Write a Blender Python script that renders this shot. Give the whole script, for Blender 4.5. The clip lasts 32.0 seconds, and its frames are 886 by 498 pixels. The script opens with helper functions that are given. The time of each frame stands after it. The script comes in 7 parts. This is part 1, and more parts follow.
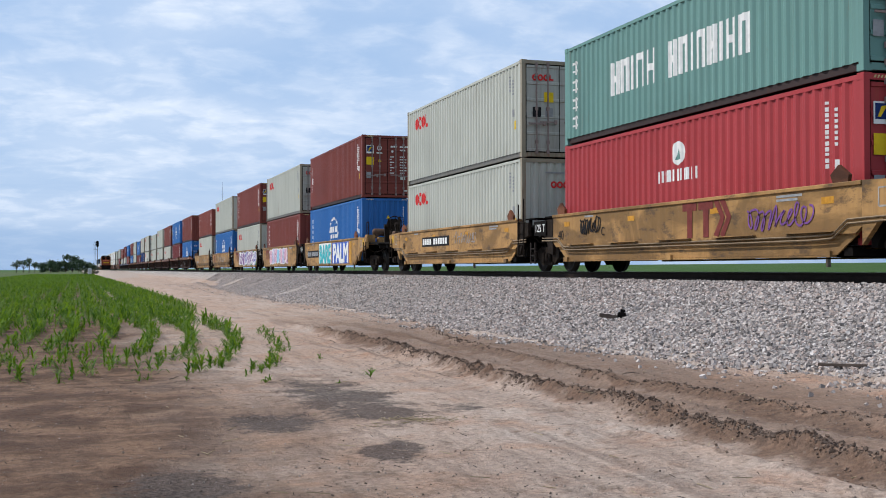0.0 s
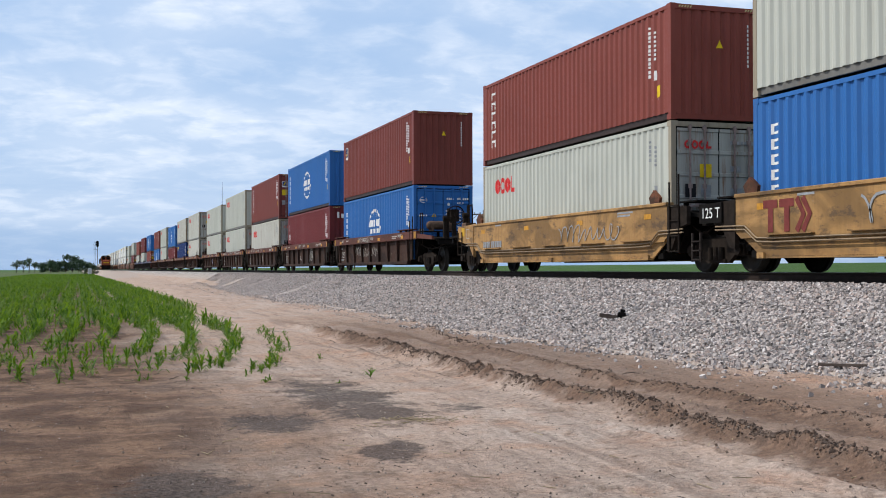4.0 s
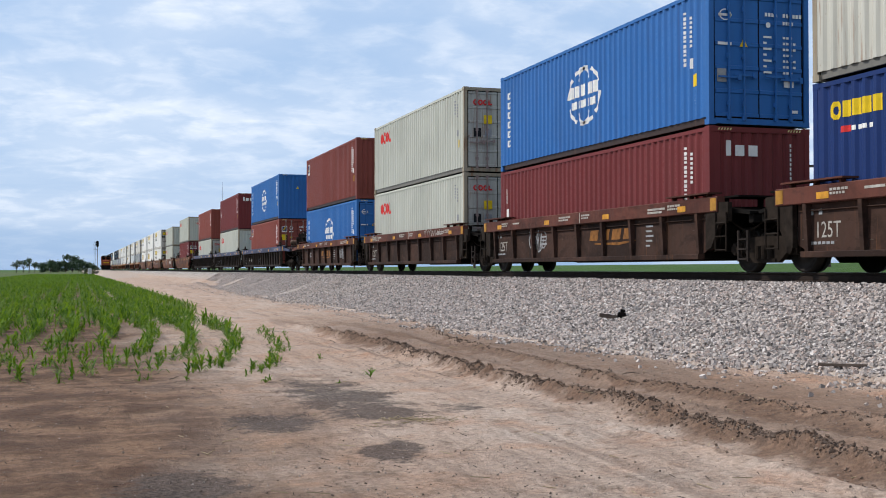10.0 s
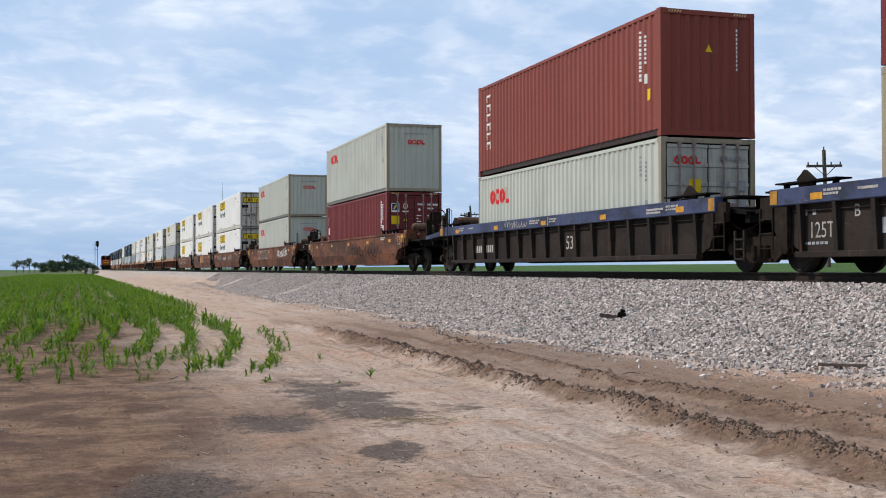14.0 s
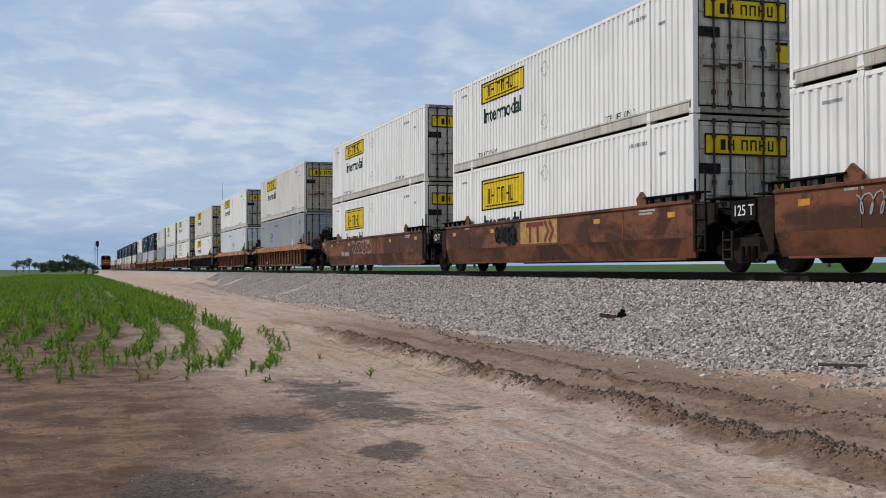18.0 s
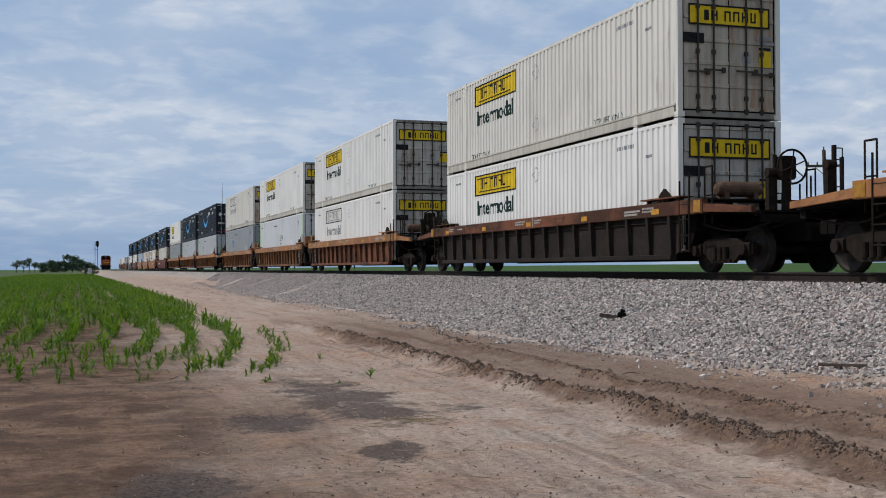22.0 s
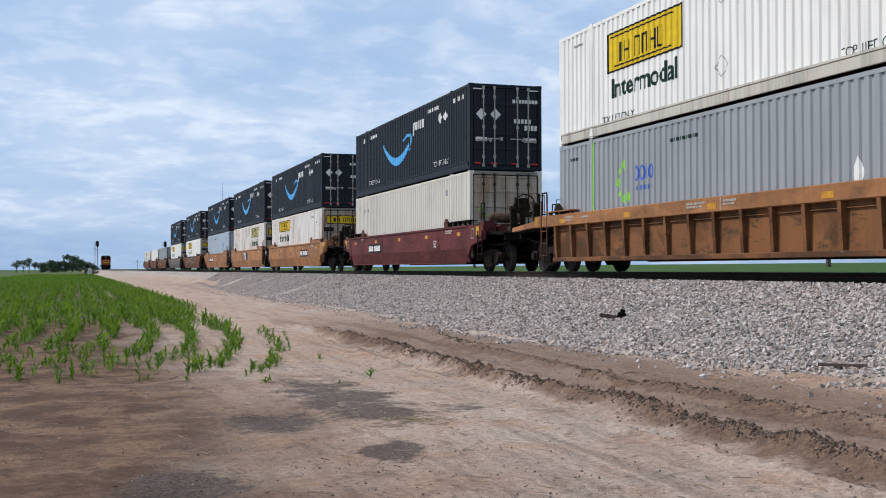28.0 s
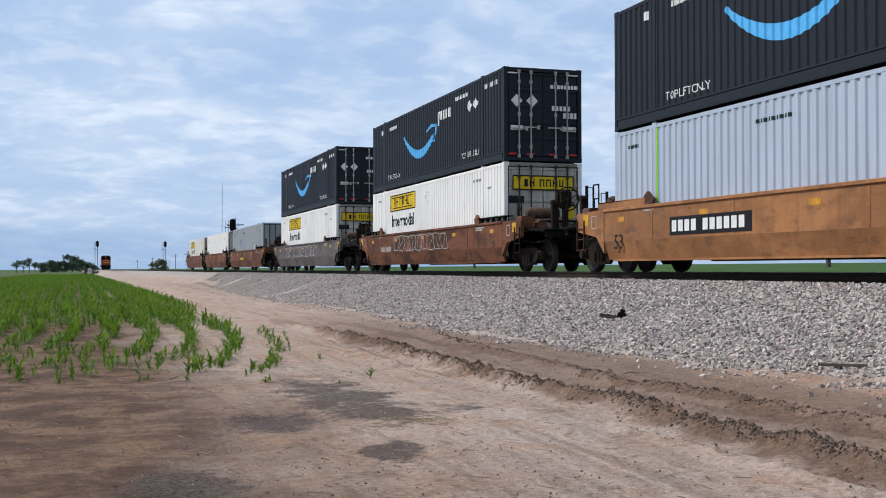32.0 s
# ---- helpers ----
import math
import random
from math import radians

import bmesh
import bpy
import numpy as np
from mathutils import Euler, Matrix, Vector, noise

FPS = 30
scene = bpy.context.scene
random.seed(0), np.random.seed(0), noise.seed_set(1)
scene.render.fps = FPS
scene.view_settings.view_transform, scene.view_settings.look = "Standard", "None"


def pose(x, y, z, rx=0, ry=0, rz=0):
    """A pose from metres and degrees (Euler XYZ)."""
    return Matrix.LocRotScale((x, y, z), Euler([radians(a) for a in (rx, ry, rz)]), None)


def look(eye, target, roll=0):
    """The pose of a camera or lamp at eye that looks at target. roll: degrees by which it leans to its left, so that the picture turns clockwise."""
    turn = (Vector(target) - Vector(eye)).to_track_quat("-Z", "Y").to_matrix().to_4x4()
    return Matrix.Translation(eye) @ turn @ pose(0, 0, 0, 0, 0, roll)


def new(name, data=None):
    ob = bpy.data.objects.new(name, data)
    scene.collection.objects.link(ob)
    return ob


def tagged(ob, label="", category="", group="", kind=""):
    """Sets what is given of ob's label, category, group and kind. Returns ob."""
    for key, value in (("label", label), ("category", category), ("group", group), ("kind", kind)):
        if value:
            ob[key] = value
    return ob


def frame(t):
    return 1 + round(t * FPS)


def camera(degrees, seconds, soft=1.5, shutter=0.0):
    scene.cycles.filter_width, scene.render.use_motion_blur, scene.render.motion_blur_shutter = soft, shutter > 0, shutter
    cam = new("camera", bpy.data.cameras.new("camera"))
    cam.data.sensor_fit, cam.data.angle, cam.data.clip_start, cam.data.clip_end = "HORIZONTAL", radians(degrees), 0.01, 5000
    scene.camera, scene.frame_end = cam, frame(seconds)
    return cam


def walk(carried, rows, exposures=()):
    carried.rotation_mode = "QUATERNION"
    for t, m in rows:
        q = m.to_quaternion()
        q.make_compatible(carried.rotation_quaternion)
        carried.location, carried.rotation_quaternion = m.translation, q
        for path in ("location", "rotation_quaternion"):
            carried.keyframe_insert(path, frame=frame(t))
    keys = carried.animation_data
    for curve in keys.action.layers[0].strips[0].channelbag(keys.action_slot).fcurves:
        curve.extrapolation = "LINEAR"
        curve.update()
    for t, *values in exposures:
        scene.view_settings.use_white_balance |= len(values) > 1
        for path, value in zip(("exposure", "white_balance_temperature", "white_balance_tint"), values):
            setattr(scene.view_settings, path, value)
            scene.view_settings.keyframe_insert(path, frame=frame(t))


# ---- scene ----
PSI, PITCH, ROLL = 0.312, 0.0176, -0.0016
EYE = Vector((0.0, 0.0, 1.40))
aim = Vector((math.sin(PSI) * math.cos(PITCH), math.cos(PSI) * math.cos(PITCH), math.sin(PITCH)))
cam = camera(42.64, 32.0, soft=1.0)
stand = look(EYE, EYE + aim * 20, math.degrees(ROLL))
walk(cam, [(0.0, stand), (32.0, stand)],
     exposures=[(0.0, -0.38, 6230, 10), (5.0, -0.31, 6380, 10), (8.0, -0.35, 6400, 10), (10.0, -0.30, 6440, 10), (14.0, -0.32, 6460, 10), (15.8, -0.40, 6460, 10), (17.0, -0.55, 6450, 10), (18.5, -0.73, 6430, 10),
                (20.0, -0.79, 6400, 10), (23.0, -0.83, 6330, 10), (24.2, -0.78, 6300, 10), (25.2, -0.63, 6270, 10), (27.0, -0.47, 6250, 10), (29.0, -0.43, 6250, 10), (32.0, -0.43, 6250, 10)])

# ---- plan: metres, the track runs along y, the train comes towards smaller y ----
RAIL_Z = 1.32          # rail head
TRACK_X = 13.72        # centre line of the main track
SIDING_X = 9.1
SPEED = 22.47          # metres a second
DURATION = 32.0

# ---- light ----
SUN_EL, SUN_DIR = 47.0, (-0.84, 0.54)
world = bpy.data.worlds.new("sky")
scene.world = world
world.use_nodes = True
wn, wl = world.node_tree.nodes, world.node_tree.links
for n_ in list(wn):
    wn.remove(n_)


def wnode(kind):
    return wn.new(kind)


sky = wnode("ShaderNodeTexSky")
sky.sky_type, sky.sun_disc, sky.sun_elevation = "NISHITA", False, radians(SUN_EL)
sky.sun_rotation = math.atan2(SUN_DIR[0], SUN_DIR[1])
sky.air_density, sky.dust_density, sky.ozone_density = 1.0, 1.6, 1.5
coord = wnode("ShaderNodeTexCoord")
sep = wnode("ShaderNodeSeparateXYZ")
wl.new(coord.outputs["Generated"], sep.inputs[0])


def wmath(op, a, b=None, clamp=False):
    n_ = wnode("ShaderNodeMath")
    n_.operation, n_.use_clamp = op, clamp
    for i_, v_ in enumerate((a, b)):
        if v_ is None:
            continue
        if isinstance(v_, (int, float)):
            n_.inputs[i_].default_value = v_
        else:
            wl.new(v_, n_.inputs[i_])
    return n_.outputs[0]


# clouds on a flat layer overhead, thin and streaky
up = wmath("ADD", wmath("MAXIMUM", sep.outputs[2], 0.0), 0.24)
comb = wnode("ShaderNodeCombineXYZ")
wl.new(wmath("DIVIDE", sep.outputs[0], up), comb.inputs[0])
wl.new(wmath("DIVIDE", sep.outputs[1], up), comb.inputs[1])


def cloud_layer(scale, stretch, turn, detail, low, high, seed, dist):
    m_ = wnode("ShaderNodeMapping")
    m_.inputs["Scale"].default_value = (scale * stretch, scale, 1)
    m_.inputs["Rotation"].default_value = (0, 0, turn)
    m_.inputs["Location"].default_value = (seed, seed * 0.7, seed)
    wl.new(comb.outputs[0], m_.inputs[0])
    t_ = wnode("ShaderNodeTexNoise")
    t_.inputs["Scale"].default_value = 1.0
    t_.inputs["Detail"].default_value = detail
    t_.inputs["Roughness"].default_value = 0.55
    t_.inputs["Distortion"].default_value = dist
    wl.new(m_.outputs[0], t_.inputs["Vector"])
    r_ = wnode("ShaderNodeMapRange")
    r_.interpolation_type = "SMOOTHSTEP"
    r_.inputs[1].default_value, r_.inputs[2].default_value = low, high
    wl.new(t_.outputs[0], r_.inputs[0])
    return r_.outputs[0]


veil = cloud_layer(0.75, 1.0, 0.5, 7, 0.36, 0.66, 3.1, 0.5)
puffs = cloud_layer(8.5, 0.9, 0.4, 14, 0.40, 0.66, 8.4, 0.25)
ripple = cloud_layer(19.0, 0.6, 0.7, 8, 0.40, 0.70, 2.7, 0.8)
cover = wmath("ADD", wmath("ADD", wmath("MULTIPLY", veil, 0.40), 0.17), wmath("MULTIPLY", wmath("MULTIPLY", wmath("ADD", wmath("MULTIPLY", puffs, 0.62), wmath("MULTIPLY", wmath("MULTIPLY", ripple, puffs), 0.4)), wmath("ADD", veil, 0.4)), 0.42), True)
haze = wnode("ShaderNodeMapRange")
haze.inputs[1].default_value, haze.inputs[2].default_value = 0.0, 0.13
haze.inputs[3].default_value, haze.inputs[4].default_value = 0.35, 1.0
wl.new(sep.outputs[2], haze.inputs[0])
cover = wmath("MULTIPLY", cover, haze.outputs[0])
tint = wnode("ShaderNodeMixRGB")
tint.inputs[0].default_value = 0.75
tint.inputs[2].default_value = (4.3, 7.3, 12.0, 1)
wl.new(sky.outputs[0], tint.inputs[1])
mixc = wnode("ShaderNodeMixRGB")
wl.new(cover, mixc.inputs[0])
wl.new(tint.outputs[0], mixc.inputs[1])
mixc.inputs[2].default_value = (12.6, 13.3, 14.3, 1)
# thin cloud scatters light forwards; the sky is dimmed on the unseen side away from the sun, to darken end faces
away = wnode("ShaderNodeVectorMath")
away.operation = "DOT_PRODUCT"
away.inputs[1].default_value = (SUN_DIR[0] * math.cos(radians(SUN_EL)), SUN_DIR[1] * math.cos(radians(SUN_EL)), math.sin(radians(SUN_EL)))
wl.new(coord.outputs["Generated"], away.inputs[0])
dim = wnode("ShaderNodeMapRange")
dim.interpolation_type = "SMOOTHSTEP"
dim.inputs[1].default_value, dim.inputs[2].default_value, dim.inputs[3].default_value, dim.inputs[4].default_value = -0.6, 0.1, 0.4, 1.0
wl.new(away.outputs["Value"], dim.inputs[0])
bg = wnode("ShaderNodeBackground")
wl.new(wmath("MULTIPLY", dim.outputs[0], 0.096), bg.inputs[1])
wl.new(mixc.outputs[0], bg.inputs[0])
wout = wnode("ShaderNodeOutputWorld")
wl.new(bg.outputs[0], wout.inputs[0])

sun = new("sun", bpy.data.lights.new("sun", "SUN"))
sun.data.energy, sun.data.angle, sun.data.color = 5.0, radians(1.5), (1.0, 0.935, 0.85)
sun_vec = Vector((SUN_DIR[0], SUN_DIR[1], math.tan(radians(SUN_EL)) * math.hypot(*SUN_DIR)))
sun.matrix_world = look(sun_vec * 60, (0, 0, 0))


# ---- materials ----
def material(name, rough=0.6, metal=0.0):
    m = bpy.data.materials.new(name)
    m.use_nodes = True
    b = m.node_tree.nodes["Principled BSDF"]
    b.inputs["Roughness"].default_value = rough
    b.inputs["Metallic"].default_value = metal
    return m, m.node_tree.nodes, m.node_tree.links, b


def noise_node(n, l, scale, detail=5, rough=0.55, vec=None, stretch=None, dist=0.0):
    t = n.new("ShaderNodeTexNoise")
    t.inputs["Scale"].default_value = scale
    t.inputs["Detail"].default_value = detail
    t.inputs["Roughness"].default_value = rough
    t.inputs["Distortion"].default_value = dist
    if vec is None:
        c = n.new("ShaderNodeTexCoord")
        vec = c.outputs["Object"]
    if stretch:
        m = n.new("ShaderNodeMapping")
        m.inputs["Scale"].default_value = stretch
        l.new(vec, m.inputs[0])
        vec = m.outputs[0]
    l.new(vec, t.inputs["Vector"])
    return t.outputs[0]


def ramp(n, l, src, low, high, a=0.0, b=1.0):
    r = n.new("ShaderNodeMapRange")
    r.inputs[1].default_value, r.inputs[2].default_value = low, high
    r.inputs[3].default_value, r.inputs[4].default_value = a, b
    l.new(src, r.inputs[0])
    return r.outputs[0]


def mix(n, l, fac, a, b, blend="MIX"):
    m = n.new("ShaderNodeMixRGB")
    m.blend_type = blend
    for i, v in enumerate((fac, a, b)):
        if isinstance(v, (int, float)):
            m.inputs[i].default_value = v
        elif isinstance(v, tuple):
            m.inputs[i].default_value = (*v, 1)
        else:
            l.new(v, m.inputs[i])
    return m.outputs[0]


def calc(n, l, op, a, b=0.0, clamp=False):
    m = n.new("ShaderNodeMath")
    m.operation, m.use_clamp = op, clamp
    for i, v in enumerate((a, b)):
        if isinstance(v, (int, float)):
            m.inputs[i].default_value = v
        else:
            l.new(v, m.inputs[i])
    return m.outputs[0]


def bump(n, l, b, height, strength=0.3, distance=0.02):
    k = n.new("ShaderNodeBump")
    k.inputs["Strength"].default_value = strength
    k.inputs["Distance"].default_value = distance
    l.new(height, k.inputs["Height"])
    l.new(k.outputs[0], b.inputs["Normal"])


def moved_coords(n, l):
    """Object coordinates shifted by the object's own random number, so that repeats differ."""
    c, o = n.new("ShaderNodeTexCoord"), n.new("ShaderNodeObjectInfo")
    add = n.new("ShaderNodeVectorMath")
    mul = n.new("ShaderNodeVectorMath")
    mul.operation = "MULTIPLY"
    mul.inputs[1].default_value = (37.0, 61.0, 23.0)
    cm = n.new("ShaderNodeCombineXYZ")
    for i in range(3):
        l.new(o.outputs["Random"], cm.inputs[i])
    l.new(cm.outputs[0], mul.inputs[0])
    l.new(c.outputs["Object"], add.inputs[0])
    l.new(mul.outputs[0], add.inputs[1])
    return add.outputs[0], o.outputs["Random"]


RUST = (0.20, 0.085, 0.035)
GRIME = (0.07, 0.06, 0.05)


def paint(name, color, rust=0.25, dirt=0.35, rough=0.5, fade=0.12, patch=0.0):
    """Weathered steel paint: faded patches, vertical dirt streaks and running rust stains."""
    m, n, l, b = material(name, rough)
    vec, rnd = moved_coords(n, l)
    big = noise_node(n, l, 0.5, 4, vec=vec)
    streak = noise_node(n, l, 1.0, 6, 0.65, vec=vec, stretch=(4.0, 4.5, 0.3))
    run = noise_node(n, l, 1.0, 5, 0.7, vec=vec, stretch=(9.0, 9.0, 0.55))
    area = noise_node(n, l, 0.45, 3, 0.5, vec=vec, dist=0.4)
    fine = noise_node(n, l, 9.0, 6, 0.7, vec=vec)
    lift = 0.035 * min(1.0, 3.0 * max(color))
    pale = tuple(min(1.0, c * 1.12 + lift) for c in color)
    grime = tuple(c * 0.3 + g * 0.35 for c, g in zip(color, GRIME))
    b.inputs["Specular IOR Level"].default_value = 0.22 * min(1.0, 0.25 + 2.5 * max(color))
    c1 = mix(n, l, ramp(n, l, big, 0.35, 0.75, 0.0, fade * 2), color, pale)
    c1 = mix(n, l, ramp(n, l, rnd, 0.0, 1.0, 0.0, 0.22), c1, tuple(c * 0.72 for c in color))
    c2 = mix(n, l, ramp(n, l, streak, 0.46, 0.78, 0.0, dirt), c1, grime)
    c2 = mix(n, l, ramp(n, l, area, 0.5, 0.75, 0.0, dirt * 0.7), c2, tuple(c * 0.45 for c in color))
    if patch > 0:
        blot = noise_node(n, l, 0.7, 7, 0.62, vec=vec, stretch=(1.0, 0.55, 1.0), dist=0.8)
        c2 = mix(n, l, ramp(n, l, blot, 0.45, 0.56, 0.0, min(1.0, patch * 1.2)), c2, tuple(c * 0.32 + 0.004 for c in color))
        scuff = noise_node(n, l, 2.6, 6, 0.75, vec=vec, stretch=(1.0, 0.5, 1.3))
        c2 = mix(n, l, ramp(n, l, scuff, 0.54, 0.62, 0.0, patch), c2, tuple(min(0.4 * c + 0.004, g) for c, g in zip(color, (0.045, 0.035, 0.03))))
        c2 = mix(n, l, ramp(n, l, scuff, 0.40, 0.30, 0.0, patch * 0.5), c2, pale)
    spots = calc(n, l, "MULTIPLY", ramp(n, l, run, 0.61 - 0.09 * rust, 0.74 - 0.06 * rust, 0.0, 1.0), ramp(n, l, area, 0.44 - 0.05 * rust, 0.62 - 0.05 * rust, 0.0, min(1.0, rust * 1.2)), True)
    flecks = calc(n, l, "MULTIPLY", ramp(n, l, fine, 0.66, 0.72, 0.0, 1.0), min(0.8, rust * 0.7), True)
    c3 = mix(n, l, calc(n, l, "MAXIMUM", spots, flecks), c2, RUST if rust < 1 else (0.34, 0.165, 0.07))
    if patch > 0:
        chips = noise_node(n, l, 5.0, 5, 0.75, vec=vec, stretch=(1.0, 0.45, 1.6))
        c3 = mix(n, l, ramp(n, l, chips, 0.66, 0.71, 0.0, patch * 0.45), c3, (0.30, 0.27, 0.23))
    l.new(c3, b.inputs["Base Color"])
    l.new(ramp(n, l, fine, 0.3, 0.8, rough - 0.1, rough + 0.2), b.inputs["Roughness"])
    bump(n, l, b, fine, 0.12, 0.004)
    return m


def plain(name, color, rough=0.6, metal=0.0, var=0.25, scale=6.0):
    m, n, l, b = material(name, rough, metal)
    b.inputs["Specular IOR Level"].default_value = 0.5 if metal > 0.5 else (0.15 if max(color) > 0.05 else 0.05)
    t = noise_node(n, l, scale, 5, 0.6)
    l.new(mix(n, l, ramp(n, l, t, 0.3, 0.75, 0.0, 1.0), tuple(c * (1 - var) for c in color), tuple(min(1, c * (1 + var)) for c in color)), b.inputs["Base Color"])
    bump(n, l, b, t, 0.15, 0.005)
    return m


P = {
    "cream": paint("cream_paint", (0.455, 0.468, 0.412), 0.3, 0.32),
    "cream_old": paint("old_cream_paint", (0.51, 0.505, 0.445), 0.8, 0.35),
    "cream_frame": paint("stained_cream_paint", (0.30, 0.26, 0.19), 0.95, 0.6),
    "white": paint("white_paint", (0.80, 0.785, 0.75), 0.2, 0.28),
    "white_old": paint("old_white_paint", (0.71, 0.685, 0.625), 0.5, 0.32),
    "white_rusty": paint("rusty_white_paint", (0.74, 0.72, 0.68), 1.6, 0.22),
    # door coats: lower base tone than the side walls, with rust and dirt
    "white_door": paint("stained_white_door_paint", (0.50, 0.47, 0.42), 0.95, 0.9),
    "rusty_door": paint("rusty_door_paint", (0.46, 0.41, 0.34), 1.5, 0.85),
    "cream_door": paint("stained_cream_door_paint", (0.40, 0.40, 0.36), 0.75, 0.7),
    "beige": paint("beige_paint", (0.64, 0.605, 0.535), 0.3, 0.35),
    "maroon": paint("maroon_paint", (0.185, 0.046, 0.036), 0.25, 0.4),
    "wine": paint("wine_paint", (0.155, 0.03, 0.031), 0.2, 0.35),
    "brick_red": paint("brick_red_paint", (0.215, 0.052, 0.038), 0.2, 0.3),
    "red": paint("red_paint", (0.36, 0.04, 0.045), 0.2, 0.3),
    "blue": paint("blue_paint", (0.022, 0.125, 0.375), 0.15, 0.3),
    "navy": paint("navy_paint", (0.011, 0.031, 0.125), 0.2, 0.25),
    "teal": paint("teal_paint", (0.135, 0.265, 0.24), 0.35, 0.3),
    "grey": paint("grey_paint", (0.30, 0.32, 0.34), 0.15, 0.3),
    "silver": paint("silver_paint", (0.46, 0.48, 0.50), 0.15, 0.25),
    "pale": paint("pale_grey_paint", (0.62, 0.64, 0.66), 0.15, 0.25),
    "slate_blue": paint("slate_blue_paint", (0.40, 0.46, 0.55), 0.2, 0.25),
    "ink": paint("ink_paint", (0.022, 0.027, 0.036), 0.06, 0.2),
    "car_yellow": paint("yellow_car_paint", (0.40, 0.225, 0.08), 0.4, 0.6, 0.65, patch=0.6),
    "car_orange": paint("orange_car_paint", (0.365, 0.16, 0.06), 0.4, 0.5, 0.6, patch=0.4),
    "car_ochre": paint("ochre_car_paint", (0.205, 0.086, 0.032), 0.5, 0.65, 0.65, patch=0.75),
    "car_rust": paint("rusty_brown_car_paint", (0.17, 0.062, 0.03), 0.4, 0.7, 0.65, patch=0.85),
    "car_brown": paint("brown_car_paint", (0.12, 0.042, 0.03), 0.3, 0.6, 0.65, patch=0.55),
    "car_dark": paint("dark_brown_car_paint", (0.032, 0.0245, 0.021), 0.35, 0.5, 0.7, patch=0.5),
    "car_cocoa": paint("cocoa_car_paint", (0.058, 0.031, 0.023), 0.4, 0.6, 0.7, patch=0.75),
    "car_wine": paint("wine_car_paint", (0.13, 0.03, 0.029), 0.2, 0.5, 0.6, patch=0.5),
    "car_blue": paint("blue_car_paint", (0.055, 0.07, 0.14), 0.35, 0.5, 0.6, patch=0.6),
    "car_slate": paint("grey_car_paint", (0.13, 0.115, 0.11), 0.3, 0.5, 0.65, patch=0.5),
    "white_rail": paint("dirty_white_rail_paint", (0.50, 0.47, 0.41), 0.7, 0.75),
    "white_frame": paint("grimy_white_frame_paint", (0.26, 0.24, 0.21), 0.8, 0.8),
    # recessed bottom rails: shade of the gap put into the colour, plus dirt
    "cream_rail": paint("shaded_dirty_cream_rail_paint", (0.16, 0.155, 0.14), 0.4, 0.5),
    "dark_rail": paint("shaded_dirty_rail_paint", (0.05, 0.035, 0.033), 0.3, 0.5),
    "engine": paint("orange_engine_paint", (0.24, 0.055, 0.02), 0.1, 0.3),
}
BLACK = plain("black_iron", (0.009, 0.0078, 0.007), 0.75, 0.0, 0.4)
TANK = plain("rusty_tank", (0.10, 0.06, 0.04), 0.7, 0.0, 0.45)
ROD_PALE = plain("worn_painted_rod", (0.25, 0.19, 0.175), 0.6, 0.0, 0.3)
ROD = plain("grimy_rod", (0.055, 0.045, 0.038), 0.6, 0.2, 0.4)
IRON = plain("grimy_iron", (0.022, 0.0165, 0.013), 0.7, 0.0, 0.45)
STEEL = plain("bare_steel", (0.35, 0.34, 0.33), 0.35, 0.9)
PIPE = plain("dull_pipe", (0.22, 0.16, 0.10), 0.6, 0.2, 0.3)
GALV = plain("zinc_rod", (0.12, 0.115, 0.11), 0.5, 0.3)
TREAD = plain("worn_wheel_steel", (0.03, 0.026, 0.023), 0.5, 0.35)
RAILM = plain("rail_steel", (0.035, 0.026, 0.022), 0.65, 0.3)
SHINE = plain("rail_head_steel", (0.30, 0.29, 0.28), 0.3, 0.9)
TIE = plain("tie_timber", (0.07, 0.055, 0.045), 0.9, 0.0, 0.35, 3.0)
WHITE_INK = plain("white_lettering", (0.72, 0.72, 0.70), 0.6, 0.0, 0.12)
BLACK_INK = plain("black_lettering", (0.02, 0.02, 0.022), 0.6)
RED_INK = plain("red_lettering", (0.58, 0.035, 0.035), 0.6, 0.0, 0.15)
PINK_INK = plain("faded_red_lettering", (0.60, 0.17, 0.13), 0.6, 0.0, 0.15)
YELLOW_INK = plain("yellow_sign", (0.68, 0.47, 0.015), 0.55, 0.0, 0.12)
CORNER_INK = plain("dusty_yellow_reflector", (0.34, 0.17, 0.03), 0.6, 0.0, 0.35)
YELLOW_CORNER = plain("yellow_reflector", (0.52, 0.30, 0.025), 0.5, 0.0, 0.25)
ORANGE_INK = plain("orange_reflector", (0.50, 0.24, 0.028), 0.5, 0.0, 0.35)
GREEN_INK = plain("green_stripe", (0.25, 0.62, 0.07), 0.55, 0.0, 0.12)
BLUE_INK = plain("blue_lettering", (0.05, 0.12, 0.5), 0.55)
SKY_INK = plain("light_blue_curve", (0.10, 0.42, 0.78), 0.5, 0.0, 0.1)
MAROON_INK = plain("maroon_lettering", (0.16, 0.035, 0.03), 0.65)
GREY_INK = plain("grey_lettering", (0.28, 0.29, 0.30), 0.6)
PURPLE_INK = plain("purple_spray", (0.17, 0.07, 0.24), 0.6)
VIOLET_INK = plain("violet_spray", (0.16, 0.16, 0.40), 0.6)
DEEP_INK = plain("dark_green_lettering", (0.022, 0.045, 0.04), 0.6)
TURQ_INK = plain("turquoise_spray", (0.06, 0.42, 0.46), 0.6)
PINK_SPRAY = plain("pink_spray", (0.62, 0.36, 0.46), 0.6)
PALE_SIGN = plain("faded_yellow_sign", (0.56, 0.48, 0.22), 0.6, 0.0, 0.2)
